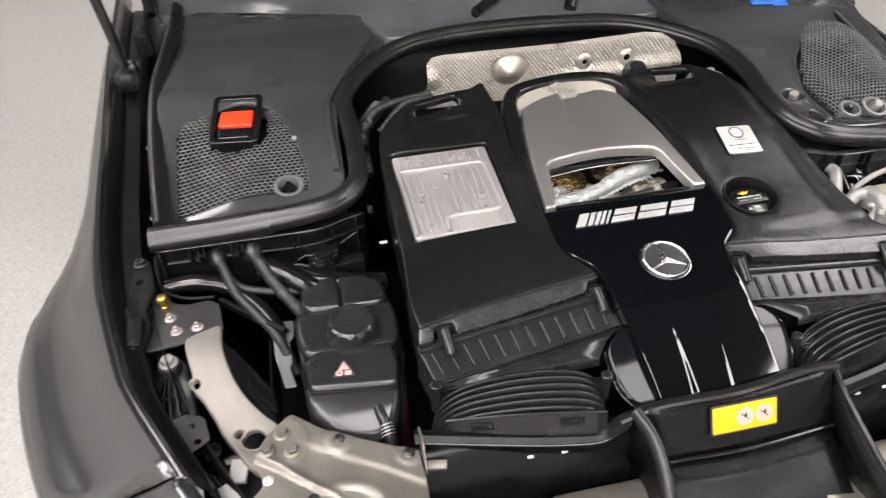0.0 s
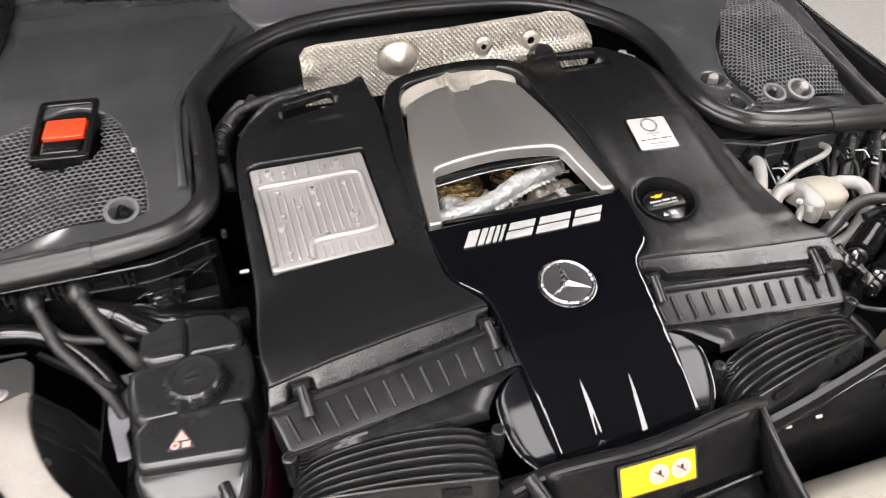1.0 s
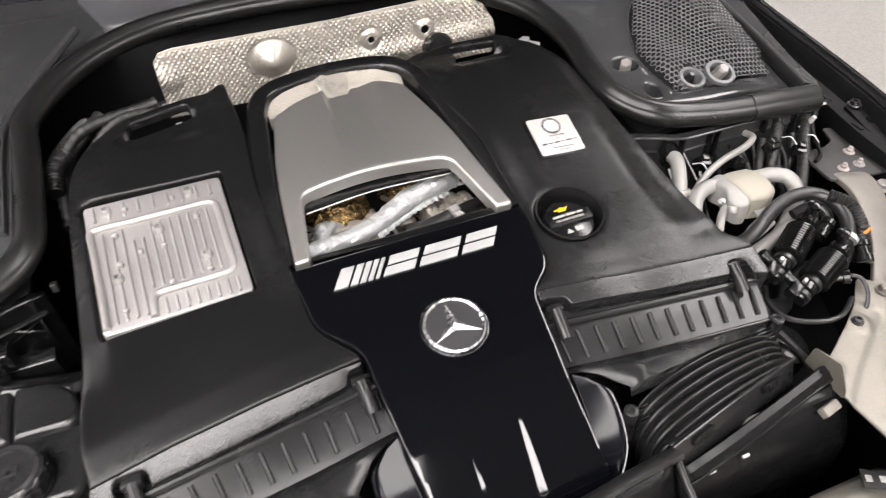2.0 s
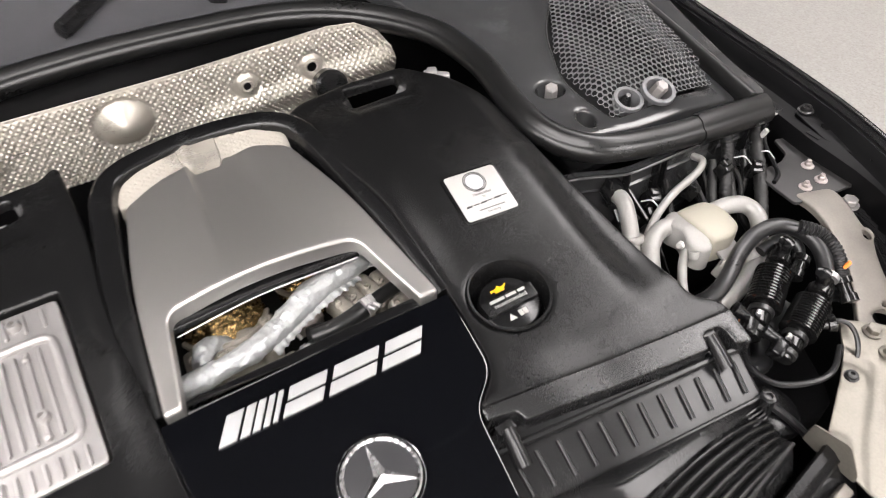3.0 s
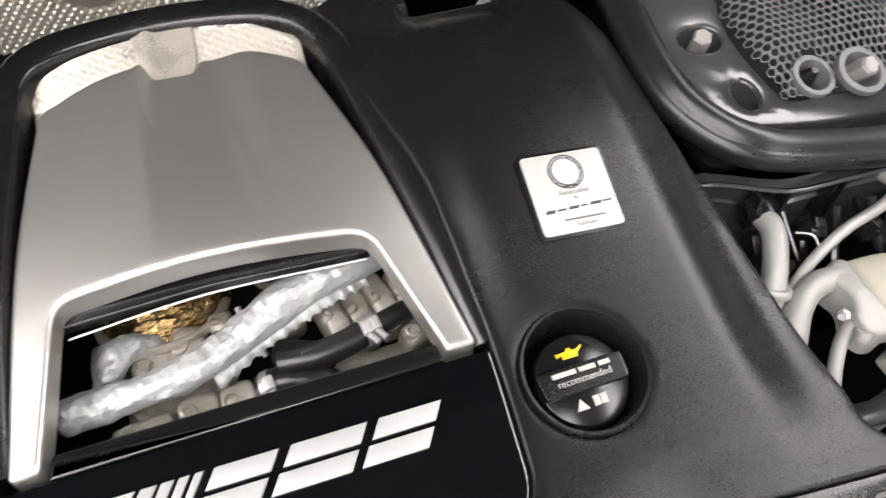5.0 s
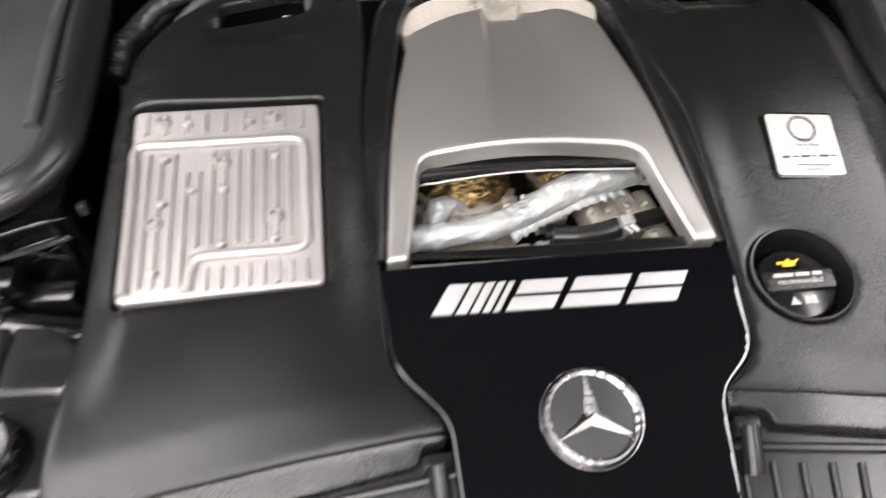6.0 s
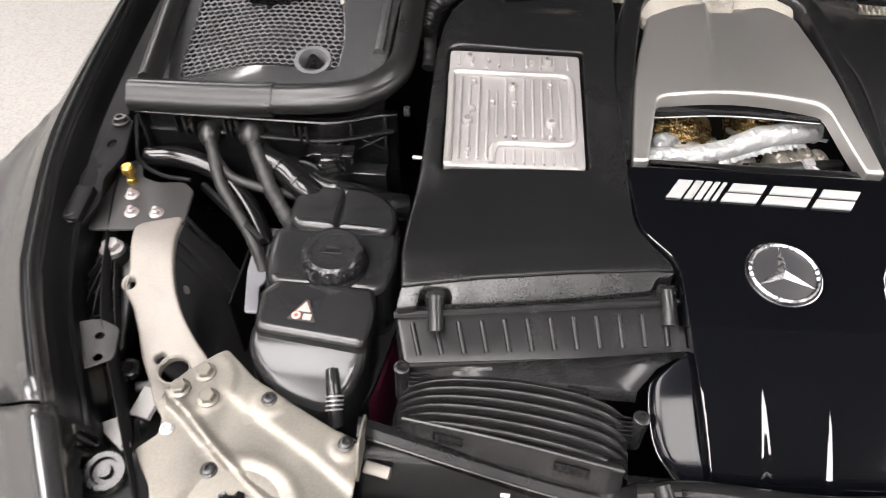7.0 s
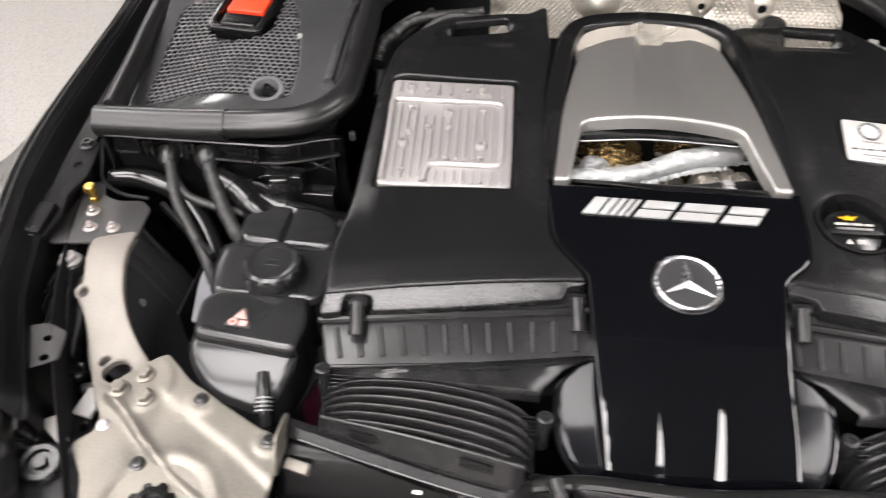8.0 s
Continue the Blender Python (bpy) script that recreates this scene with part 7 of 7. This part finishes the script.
# overflow nipple with a spring clip
nz = part("nipple", Geo().tube([(-0.444, -0.088, 0.800), (-0.440, -0.106, 0.797), (-0.436, -0.122, 0.788), (-0.434, -0.134, 0.772)], 0.0075, 14, 12), TANK, tk)
for k in range(4):
    m = place(-0.437 + 0.0004 * k, -0.114 - 0.004 * k, 0.793 - 0.002 * k, (0.15, -0.8, -0.45))
    rows = [[((0.0085 + 0.001 * math.cos(b)) * math.cos(a), (0.0085 + 0.001 * math.cos(b)) * math.sin(a), 0.001 * math.sin(b)) for b in np.linspace(0, 2 * math.pi, 6, False)] for a in np.linspace(0, 2 * math.pi, 21)]
    part("spring_clip", Geo().loft(rows, True, m=m), BOLT, nz, "bright spring clip")
# bracket and bolt of the tank
th = thing("tank_bracket", "bright steel bracket bolted beside the coolant tank", "bracket", (-0.572, 0.09, 0.7))
part("sheet", Geo().slab(fillet([(-0.586, 0.134), (-0.552, 0.133), (-0.553, 0.098), (-0.560, 0.092), (-0.557, 0.047), (-0.562, 0.040), (-0.554, 0.002), (-0.570, 0.002), (-0.583, 0.064)], 0.004), lambda x, y: 0.773 + 0.05 * (y - 0.11), 0.003, 0.0008), BRACKET, th)
part("web", Geo().block((0.003, 0.12, 0.1), pose(-0.590, 0.07, 0.67)), BODY, th)
round_screw(th, -0.570, 0.116, 0.774, 0.0085, PALEBOLT, label="pale round bolt")

# hoses and looms from the box into the bay
lo = thing("wiring_loom", "black taped cables hanging from the cowl box front", "wiring", (-0.6, 0.15, 0.7))
for k, (pts, r) in enumerate((
        ([(-0.655, 0.205, 0.868), (-0.645, 0.185, 0.862), (-0.63, 0.150, 0.835), (-0.605, 0.120, 0.815), (-0.575, 0.085, 0.79), (-0.555, 0.05, 0.74)], 0.0078),
        ([(-0.600, 0.205, 0.870), (-0.590, 0.185, 0.864), (-0.565, 0.145, 0.838), (-0.540, 0.115, 0.815), (-0.52, 0.10, 0.78)], 0.0095),
        ([(-0.650, 0.190, 0.860), (-0.625, 0.165, 0.835), (-0.585, 0.155, 0.825), (-0.54, 0.150, 0.82), (-0.50, 0.150, 0.80)], 0.0062),
        ([(-0.58, 0.19, 0.835), (-0.55, 0.175, 0.835), (-0.52, 0.165, 0.83), (-0.495, 0.18, 0.80)], 0.003),
        ([(-0.575, 0.195, 0.825), (-0.53, 0.19, 0.84), (-0.50, 0.185, 0.82), (-0.49, 0.19, 0.78)], 0.0025))):
    part("cable", Geo().tube(pts, lambda s, r=r: r * (1 + 0.05 * math.sin(s * 120) + 0.04 * math.sin(s * 37)), 70, 10), TAPE, lo)
for x, y, z, r in ((-0.652, 0.2, 0.868, 0.013), (-0.597, 0.2, 0.870, 0.016)):
    part("grommet", Geo().lathe([(r, -0.012), (r, 0.004), (r * 0.8, 0.010), (r * 0.6, 0.014), (0, 0.014)], 20, place(x, y, z, (0.15, -0.8, -0.4))), RUBBER, lo, "black rubber grommet")
pp = thing("charge_pipe", "black glossy plastic pipe bending below the cables", "pipe", (-0.6, 0.15, 0.7))
part("pipe", Geo().tube([(-0.735, 0.185, 0.835), (-0.69, 0.185, 0.838), (-0.64, 0.175, 0.825), (-0.60, 0.145, 0.80), (-0.57, 0.105, 0.77)], 0.014, 30, 14), VALVEBLACK, pp)
part("pipe", Geo().tube([(-0.59, 0.205, 0.825), (-0.55, 0.19, 0.825), (-0.50, 0.175, 0.812), (-0.43, 0.165, 0.80), (-0.40, 0.17, 0.79)], 0.019, 30, 14), SATIN, pp)
for x, y, z in ((-0.545, 0.188, 0.824), (-0.49, 0.173, 0.81)):
    part("pipe_collar", Geo().lathe([(0.020, -0.003), (0.0215, -0.003), (0.0215, 0.003), (0.020, 0.003)], 24, place(x, y, z, (1, -0.3, -0.2))), SATIN, pp)
part("stay", Geo().slab([(-0.66, 0.155), (-0.655, 0.16), (-0.560, 0.085), (-0.566, 0.08)], lambda x, y: 0.812 + 0.2 * (y - 0.1), 0.012, 0.002), BODY, pp, "black steel stay")
wl2 = thing("wheel_house_liner", "black felt wheel house liner with folds", "liner", (-0.62, 0.05, 0.5))
rows = []
for i in range(15):
    y = lerp(-0.09, 0.15, i / 14)
    rows.append([(-0.70 + 0.03 * u + 0.055 * smooth(0.1, -0.1, y) + 0.10 * u, y, 0.79 - 0.30 * u + 0.012 * math.sin(u * 16 + i * 0.2)) for u in np.linspace(0, 1, 14)])
ob = part("liner", Geo().loft([[tuple(map(float, p)) for p in r] for r in rows]), FOAM, wl2)
ob.modifiers.new("sheet", "SOLIDIFY").thickness = 0.004
for y in (0.085, 0.105, 0.140):
    part("fold", Geo().tube([(-0.697 + 0.13 * u + 0.055 * smooth(0.1, -0.1, y), y + 0.006 * math.sin(u * 5), 0.792 - 0.30 * u) for u in (0.02, 0.2, 0.4, 0.6, 0.8, 1.0)], 0.0045, 24, 8), FOAM, wl2, "raised fold in the felt")
part("plug", Geo().lathe([(0.006, -0.003), (0.0055, 0.001), (0.003, 0.002), (0, 0.002)], 16, place(-0.666, 0.054, 0.7325, (0.87, 0.28, 0.41))), PALEBOLT, wl2, "pale round fixing plug")

# ---- right bay: pale pipes, hoses, solenoid valves, arm and plates ----
for th in (arm(1, 0.0), tray(1, 0.0), rivet_plate(1, -0.008)):
    skewed(th)
ac = thing("coolant_line", "pale aluminium refrigerant pipes with a cream valve block", "pipe", (0.48, 0.12, 0.75))
PI = (("wide pipe", [(0.428, 0.212, 0.868), (0.424, 0.190, 0.872), (0.412, 0.165, 0.866), (0.400, 0.140, 0.845), (0.392, 0.12, 0.80)], 0.0115),
      ("thin pipe", [(0.572, 0.222, 0.862), (0.573, 0.205, 0.864), (0.55, 0.192, 0.862), (0.50, 0.180, 0.858), (0.46, 0.165, 0.850), (0.432, 0.150, 0.835)], 0.0058),
      ("bent pipe", [(0.400, 0.090, 0.815), (0.405, 0.110, 0.838), (0.420, 0.130, 0.850), (0.447, 0.142, 0.852), (0.480, 0.138, 0.850)], 0.0125),
      ("bent pipe", [(0.515, 0.135, 0.850), (0.545, 0.132, 0.852), (0.568, 0.122, 0.850), (0.572, 0.102, 0.842), (0.556, 0.080, 0.825), (0.53, 0.065, 0.80)], 0.0125),
      ("thin pipe", [(0.470, 0.098, 0.848), (0.452, 0.102, 0.846), (0.439, 0.094, 0.840), (0.425, 0.078, 0.832), (0.413, 0.060, 0.825)], 0.0065),
      ("low pipe", [(0.552, 0.062, 0.812), (0.525, 0.058, 0.808), (0.475, 0.044, 0.804), (0.430, 0.038, 0.80)], 0.013))
for nm, pts, r in PI:
    part("pipe", Geo().tube(pts, r * 0.88, 30, 14), PIPE, ac, "pale aluminium " + nm)
part("valve_block", Geo().slab(fillet([(0.474, 0.151), (0.470, 0.120), (0.476, 0.088), (0.505, 0.084), (0.526, 0.094), (0.530, 0.130), (0.520, 0.150)], [0.006, 0.03, 0.006, 0.012, 0.008, 0.03, 0.008]), lambda x, y: 0.868 - 4.0 * (x - 0.490) ** 2 - 6.0 * (y - 0.12) ** 2, 0.036, 0.005, grid=0.005, n=4), VALVE, ac, "cream valve block")
part("flange", Geo().slab(fillet([(0.462, 0.155), (0.452, 0.138), (0.456, 0.118), (0.447, 0.100), (0.456, 0.084), (0.472, 0.082), (0.480, 0.100), (0.472, 0.122), (0.482, 0.148), (0.476, 0.157)], 0.008), lambda x, y: 0.866 - 0.2 * abs(y - 0.12), 0.034, 0.005, grid=0.006, n=4), PIPE, ac, "pale wavy flange")
part("flange_bolt", Geo().lathe([(0.0052, 0), (0.0052, 0.006), (0.003, 0.007), (0.003, 0.014), (0, 0.014)], 6, place(0.452, 0.112, 0.848, (-0.8, -0.3, 0.5))), BOLT, ac, "bright flange bolt", angle=20)
part("guard_plate", Geo().slab(fillet([(0.486, 0.088), (0.516, 0.096), (0.522, 0.076), (0.492, 0.066)], 0.003), lambda x, y: 0.836 + 0.6 * (y - 0.08), 0.004, 0.001), PIPE, ac, "pale bent guard plate")
part("bracket", Geo().block((0.03, 0.022, 0.02), pose(0.490, 0.072, 0.815, 20, 0, 20), 0.003), PIPE, ac)
for x, y, z, r in ((0.411, 0.060, 0.823, 0.0095), (0.404, 0.148, 0.852, 0.014), (0.450, 0.090, 0.85, 0.006)):
    part("collar", Geo().lathe([(r, -0.004), (r * 1.1, -0.002), (r * 1.1, 0.003), (r, 0.005), (0, 0.005)], 18, place(x, y, z, (0.2, 0.5, 1))), PIPE, ac)
part("cap", Geo().lathe([(0.015, -0.012), (0.015, 0.008), (0.011, 0.012), (0, 0.012)], 18, place(0.430, 0.216, 0.868, (0.1, 0.9, 0.2))), SATIN, ac, "black end cap")

hz = thing("coolant_hose", "thick black rubber hose arching over the valves", "hose", (0.5, 0.03, 0.78))
part("hose", Geo().tube([(0.385, 0.040, 0.830), (0.405, 0.036, 0.842), (0.428, 0.034, 0.850), (0.453, 0.042, 0.856), (0.490, 0.060, 0.860), (0.530, 0.071, 0.862), (0.562, 0.066, 0.862), (0.580, 0.043, 0.858), (0.580, 0.015, 0.848), (0.562, -0.012, 0.83), (0.545, -0.028, 0.80)], 0.0095, 60, 14), HOSE, hz)
part("inner_hose", Geo().tube([(0.535, 0.062, 0.835), (0.556, 0.062, 0.842), (0.572, 0.055, 0.842), (0.575, 0.040, 0.836), (0.560, 0.025, 0.82)], 0.0075, 30, 12), HOSE, hz)
part("corrugated_tube", Geo().tube([(0.572, 0.050, 0.868), (0.590, 0.030, 0.862), (0.592, 0.0, 0.845), (0.575, -0.03, 0.81)], lambda s: 0.0085 * (1 + 0.10 * math.sin(s * 170)), 110, 12), HOSE, hz)


def valve_unit(x0, y0, z0, x1, y1, z1):
    """A finned black solenoid valve lying along a line."""
    a, b = Vector((x0, y0, z0)), Vector((x1, y1, z1))
    L = (b - a).length
    th = thing("solenoid_valve", "black finned solenoid valve with hose nipples in the bay", "valve", tuple(b), "solenoid valves")
    m = place(*a, (b - a).normalized())
    prof = [(0.004, 0.0)]
    k0, k1 = L * 0.30, L * 0.68
    prof += [(0.010, 0.0), (0.010, L * 0.10), (0.014, L * 0.12), (0.014, L * 0.20), (0.008, L * 0.22), (0.008, k0)]
    for i in range(12):
        z = lerp(k0, k1, i / 12)
        d = (k1 - k0) / 12
        prof += [(0.017, z), (0.0205, z + d * 0.15), (0.0205, z + d * 0.6), (0.017, z + d * 0.75)]
    prof += [(0.010, k1), (0.012, L * 0.74), (0.012, L * 0.86), (0.008, L * 0.88), (0.009, L), (0.003, L)]
    part("body", Geo().lathe(prof, 24, m), VALVEBLACK, th, angle=25)
    for q, r in ((0.26, 0.0095), (0.71, 0.013), (0.90, 0.0105)):
        part("clamp", Geo().lathe([(r, L * q), (r * 1.08, L * q), (r * 1.08, L * q + 0.006), (r, L * q + 0.006)], 20, m), DARKBOLT, th)
    for ang, q in ((30, 0.12), (200, 0.80), (90, 0.86)):
        part("port", Geo().lathe([(0.007, 0), (0.007, 0.018), (0.0085, 0.019), (0.0085, 0.024), (0.004, 0.026), (0, 0.026)], 14, m @ pose(0, 0, L * q, 0, 0, ang) @ pose(0.008, 0, 0, 0, 90)), SATIN, th)
    part("plug", Geo().block((0.018, 0.014, 0.018), m @ pose(0.004, 0.012, L * 0.90), 0.003), SATIN, th)
    part("lock_tab", Geo().block((0.004, 0.005, 0.012), m @ pose(-0.012, 0.012, L * 0.82), 0.001), ORANGE, th, "orange lock tab")
    part("pin", Geo().lathe([(0.003, 0), (0.003, 0.006), (0, 0.007)], 8, m @ pose(0.012, 0.010, L * 0.80)), BOLT, th, "bright pin")


valve_unit(0.553, 0.048, 0.845, 0.437, -0.020, 0.822)
valve_unit(0.556, -0.012, 0.840, 0.448, -0.055, 0.815)
lp = thing("cable_loop", "thin black cable loop round the valves", "cable", (0.45, -0.06, 0.76))
part("cable", Geo().tube([(0.440, -0.012, 0.80), (0.423, -0.038, 0.80), (0.430, -0.068, 0.80), (0.463, -0.086, 0.80), (0.495, -0.088, 0.80), (0.53, -0.07, 0.80)], 0.0035, 40, 8), HOSE, lp)
part("cable", Geo().tube([(0.40, -0.06, 0.80), (0.43, -0.10, 0.77), (0.45, -0.13, 0.74)], 0.005, 20, 8), HOSE, lp)
part("cable", Geo().tube([(0.52, -0.04, 0.82), (0.545, -0.06, 0.82), (0.54, -0.085, 0.80), (0.51, -0.10, 0.77)], 0.0028, 30, 8), HOSE, lp)
rl = thing("wiring_loom", "black taped cables hanging from the cowl box front", "wiring", (0.62, 0.17, 0.75))
for pts, r in (([(0.632, 0.222, 0.870), (0.622, 0.205, 0.855), (0.602, 0.182, 0.835), (0.590, 0.160, 0.80)], 0.0085), ([(0.680, 0.215, 0.868), (0.668, 0.200, 0.86), (0.645, 0.165, 0.84), (0.618, 0.130, 0.82), (0.60, 0.10, 0.78)], 0.009),
               ([(0.60, 0.21, 0.85), (0.57, 0.17, 0.82), (0.56, 0.14, 0.78)], 0.006), ([(0.655, 0.205, 0.85), (0.64, 0.18, 0.82), (0.62, 0.17, 0.78)], 0.005), ([(0.39, 0.18, 0.83), (0.43, 0.17, 0.82), (0.48, 0.19, 0.80)], 0.006)):
    part("cable", Geo().tube(pts, lambda s, r=r: r * (1 + 0.06 * math.sin(s * 110)), 60, 10), TAPE, rl)
rd = thing("drain_rod", "thin black bent rod beside the dark plate", "rod", (0.69, 0.17, 0.84))
part("rod", Geo().tube([(0.690, 0.215, 0.885), (0.675, 0.190, 0.86), (0.660, 0.150, 0.846), (0.640, 0.138, 0.845)], 0.003, 20, 8), BODY, rd)
part("tip", Geo().block((0.006, 0.007, 0.014), pose(0.676, 0.200, 0.868, 20), 0.002), WHITE, rd, "pale clip")
# dark pump and lines low in the bay
pu = thing("water_pump", "dark pump body low beside the airbox", "pump", (0.44, -0.1, 0.55))
part("body", Geo().lathe([(0.03, -0.12), (0.034, -0.02), (0.030, 0), (0.018, 0.006), (0, 0.006)], 24, place(0.43, -0.08, 0.765, (0.2, -0.2, 1))), SATIN, pu)
part("line", Geo().tube([(0.42, -0.02, 0.78), (0.46, -0.03, 0.77), (0.50, 0.0, 0.76), (0.56, 0.02, 0.76)], 0.012, 20, 12), HOSE, pu)
part("line", Geo().tube([(0.40, 0.02, 0.79), (0.43, 0.0, 0.775), (0.47, 0.02, 0.77), (0.52, 0.04, 0.77)], 0.010, 20, 12), HOSE, pu)
skewed(headlight_mount(1, 0.714))
# thin lines and plugs crowded behind the pipes
rng = random.Random(7)
ln = thing("line_bundle", "bundle of thin black lines and plugs behind the pale pipes", "wiring", (0.52, 0.18, 0.76))
for i in range(11):
    x = 0.40 + 0.026 * i
    a = Vector((x, 0.205 + rng.uniform(-0.004, 0.006), 0.855 + rng.uniform(-0.01, 0.02)))
    b = a + Vector((rng.uniform(-0.03, 0.03), -0.03 + rng.uniform(-0.02, 0.01), -0.035))
    c = b + Vector((rng.uniform(-0.03, 0.03), rng.uniform(-0.04, 0.0), -0.05))
    part("line", Geo().tube([tuple(a), tuple(b), tuple(c)], rng.choice((0.0025, 0.0035, 0.0045)), 14, 8), rng.choice((VALVEBLACK, HOSE, TAPE)), ln)
for x, y, z, r in ((0.43, 0.185, 0.835, 20), (0.475, 0.195, 0.845, -15), (0.535, 0.185, 0.835, 30), (0.595, 0.19, 0.845, 10), (0.64, 0.175, 0.835, -25)):
    part("plug", Geo().block((0.020, 0.016, 0.018), pose(x, y, z, 25, 10, r), 0.003).block((0.012, 0.010, 0.006), pose(x, y - 0.004, z + 0.017, 25, 10, r), 0.002), VALVEBLACK, ln)
for x, y, z in ((0.455, 0.19, 0.858), (0.615, 0.19, 0.862), (0.655, 0.185, 0.858)):
    part("bright_clip", Geo().tube([(x, y, z), (x + 0.010, y - 0.008, z + 0.003), (x + 0.016, y - 0.018, z - 0.006)], 0.0010, 10, 8), BOLT, ln, "bright wire clip")
# hose joints and small fittings round the valves
fx = thing("hose_joint", "black hose joints with orange tabs beside the valves", "fitting", (0.55, -0.02, 0.8))
for x, y, z, ax, mt in ((0.545, 0.018, 0.842, (0.8, 0.4, 0.3), VALVEBLACK), (0.572, -0.030, 0.832, (0.3, 0.8, 0.4), VALVEBLACK), (0.52, -0.045, 0.818, (0.7, -0.5, 0.3), VALVEBLACK), (0.60, 0.02, 0.838, (0.2, 0.9, 0.2), VALVEBLACK), (0.470, 0.005, 0.822, (0.9, 0.2, 0.3), SATIN)):
    part("joint", Geo().lathe([(0.006, -0.016), (0.010, -0.015), (0.010, -0.006), (0.0075, -0.005), (0.0075, 0.006), (0.0105, 0.007), (0.0105, 0.014), (0.006, 0.016)], 20, place(x, y, z, ax)), mt, fx, angle=30)
for x, y, z in ((0.558, -0.012, 0.846), (0.515, -0.030, 0.828)):
    part("clamp", Geo().lathe([(0.0108, -0.003), (0.0118, -0.003), (0.0118, 0.003), (0.0108, 0.003)], 20, place(x, y, z, (0.7, 0.3, 0.3))), BOLT, fx, "bright clamp")
part("tab", Geo().block((0.006, 0.004, 0.010), pose(0.585, -0.012, 0.846, 20, 15, 30), 0.001), ORANGE, fx, "orange tab")
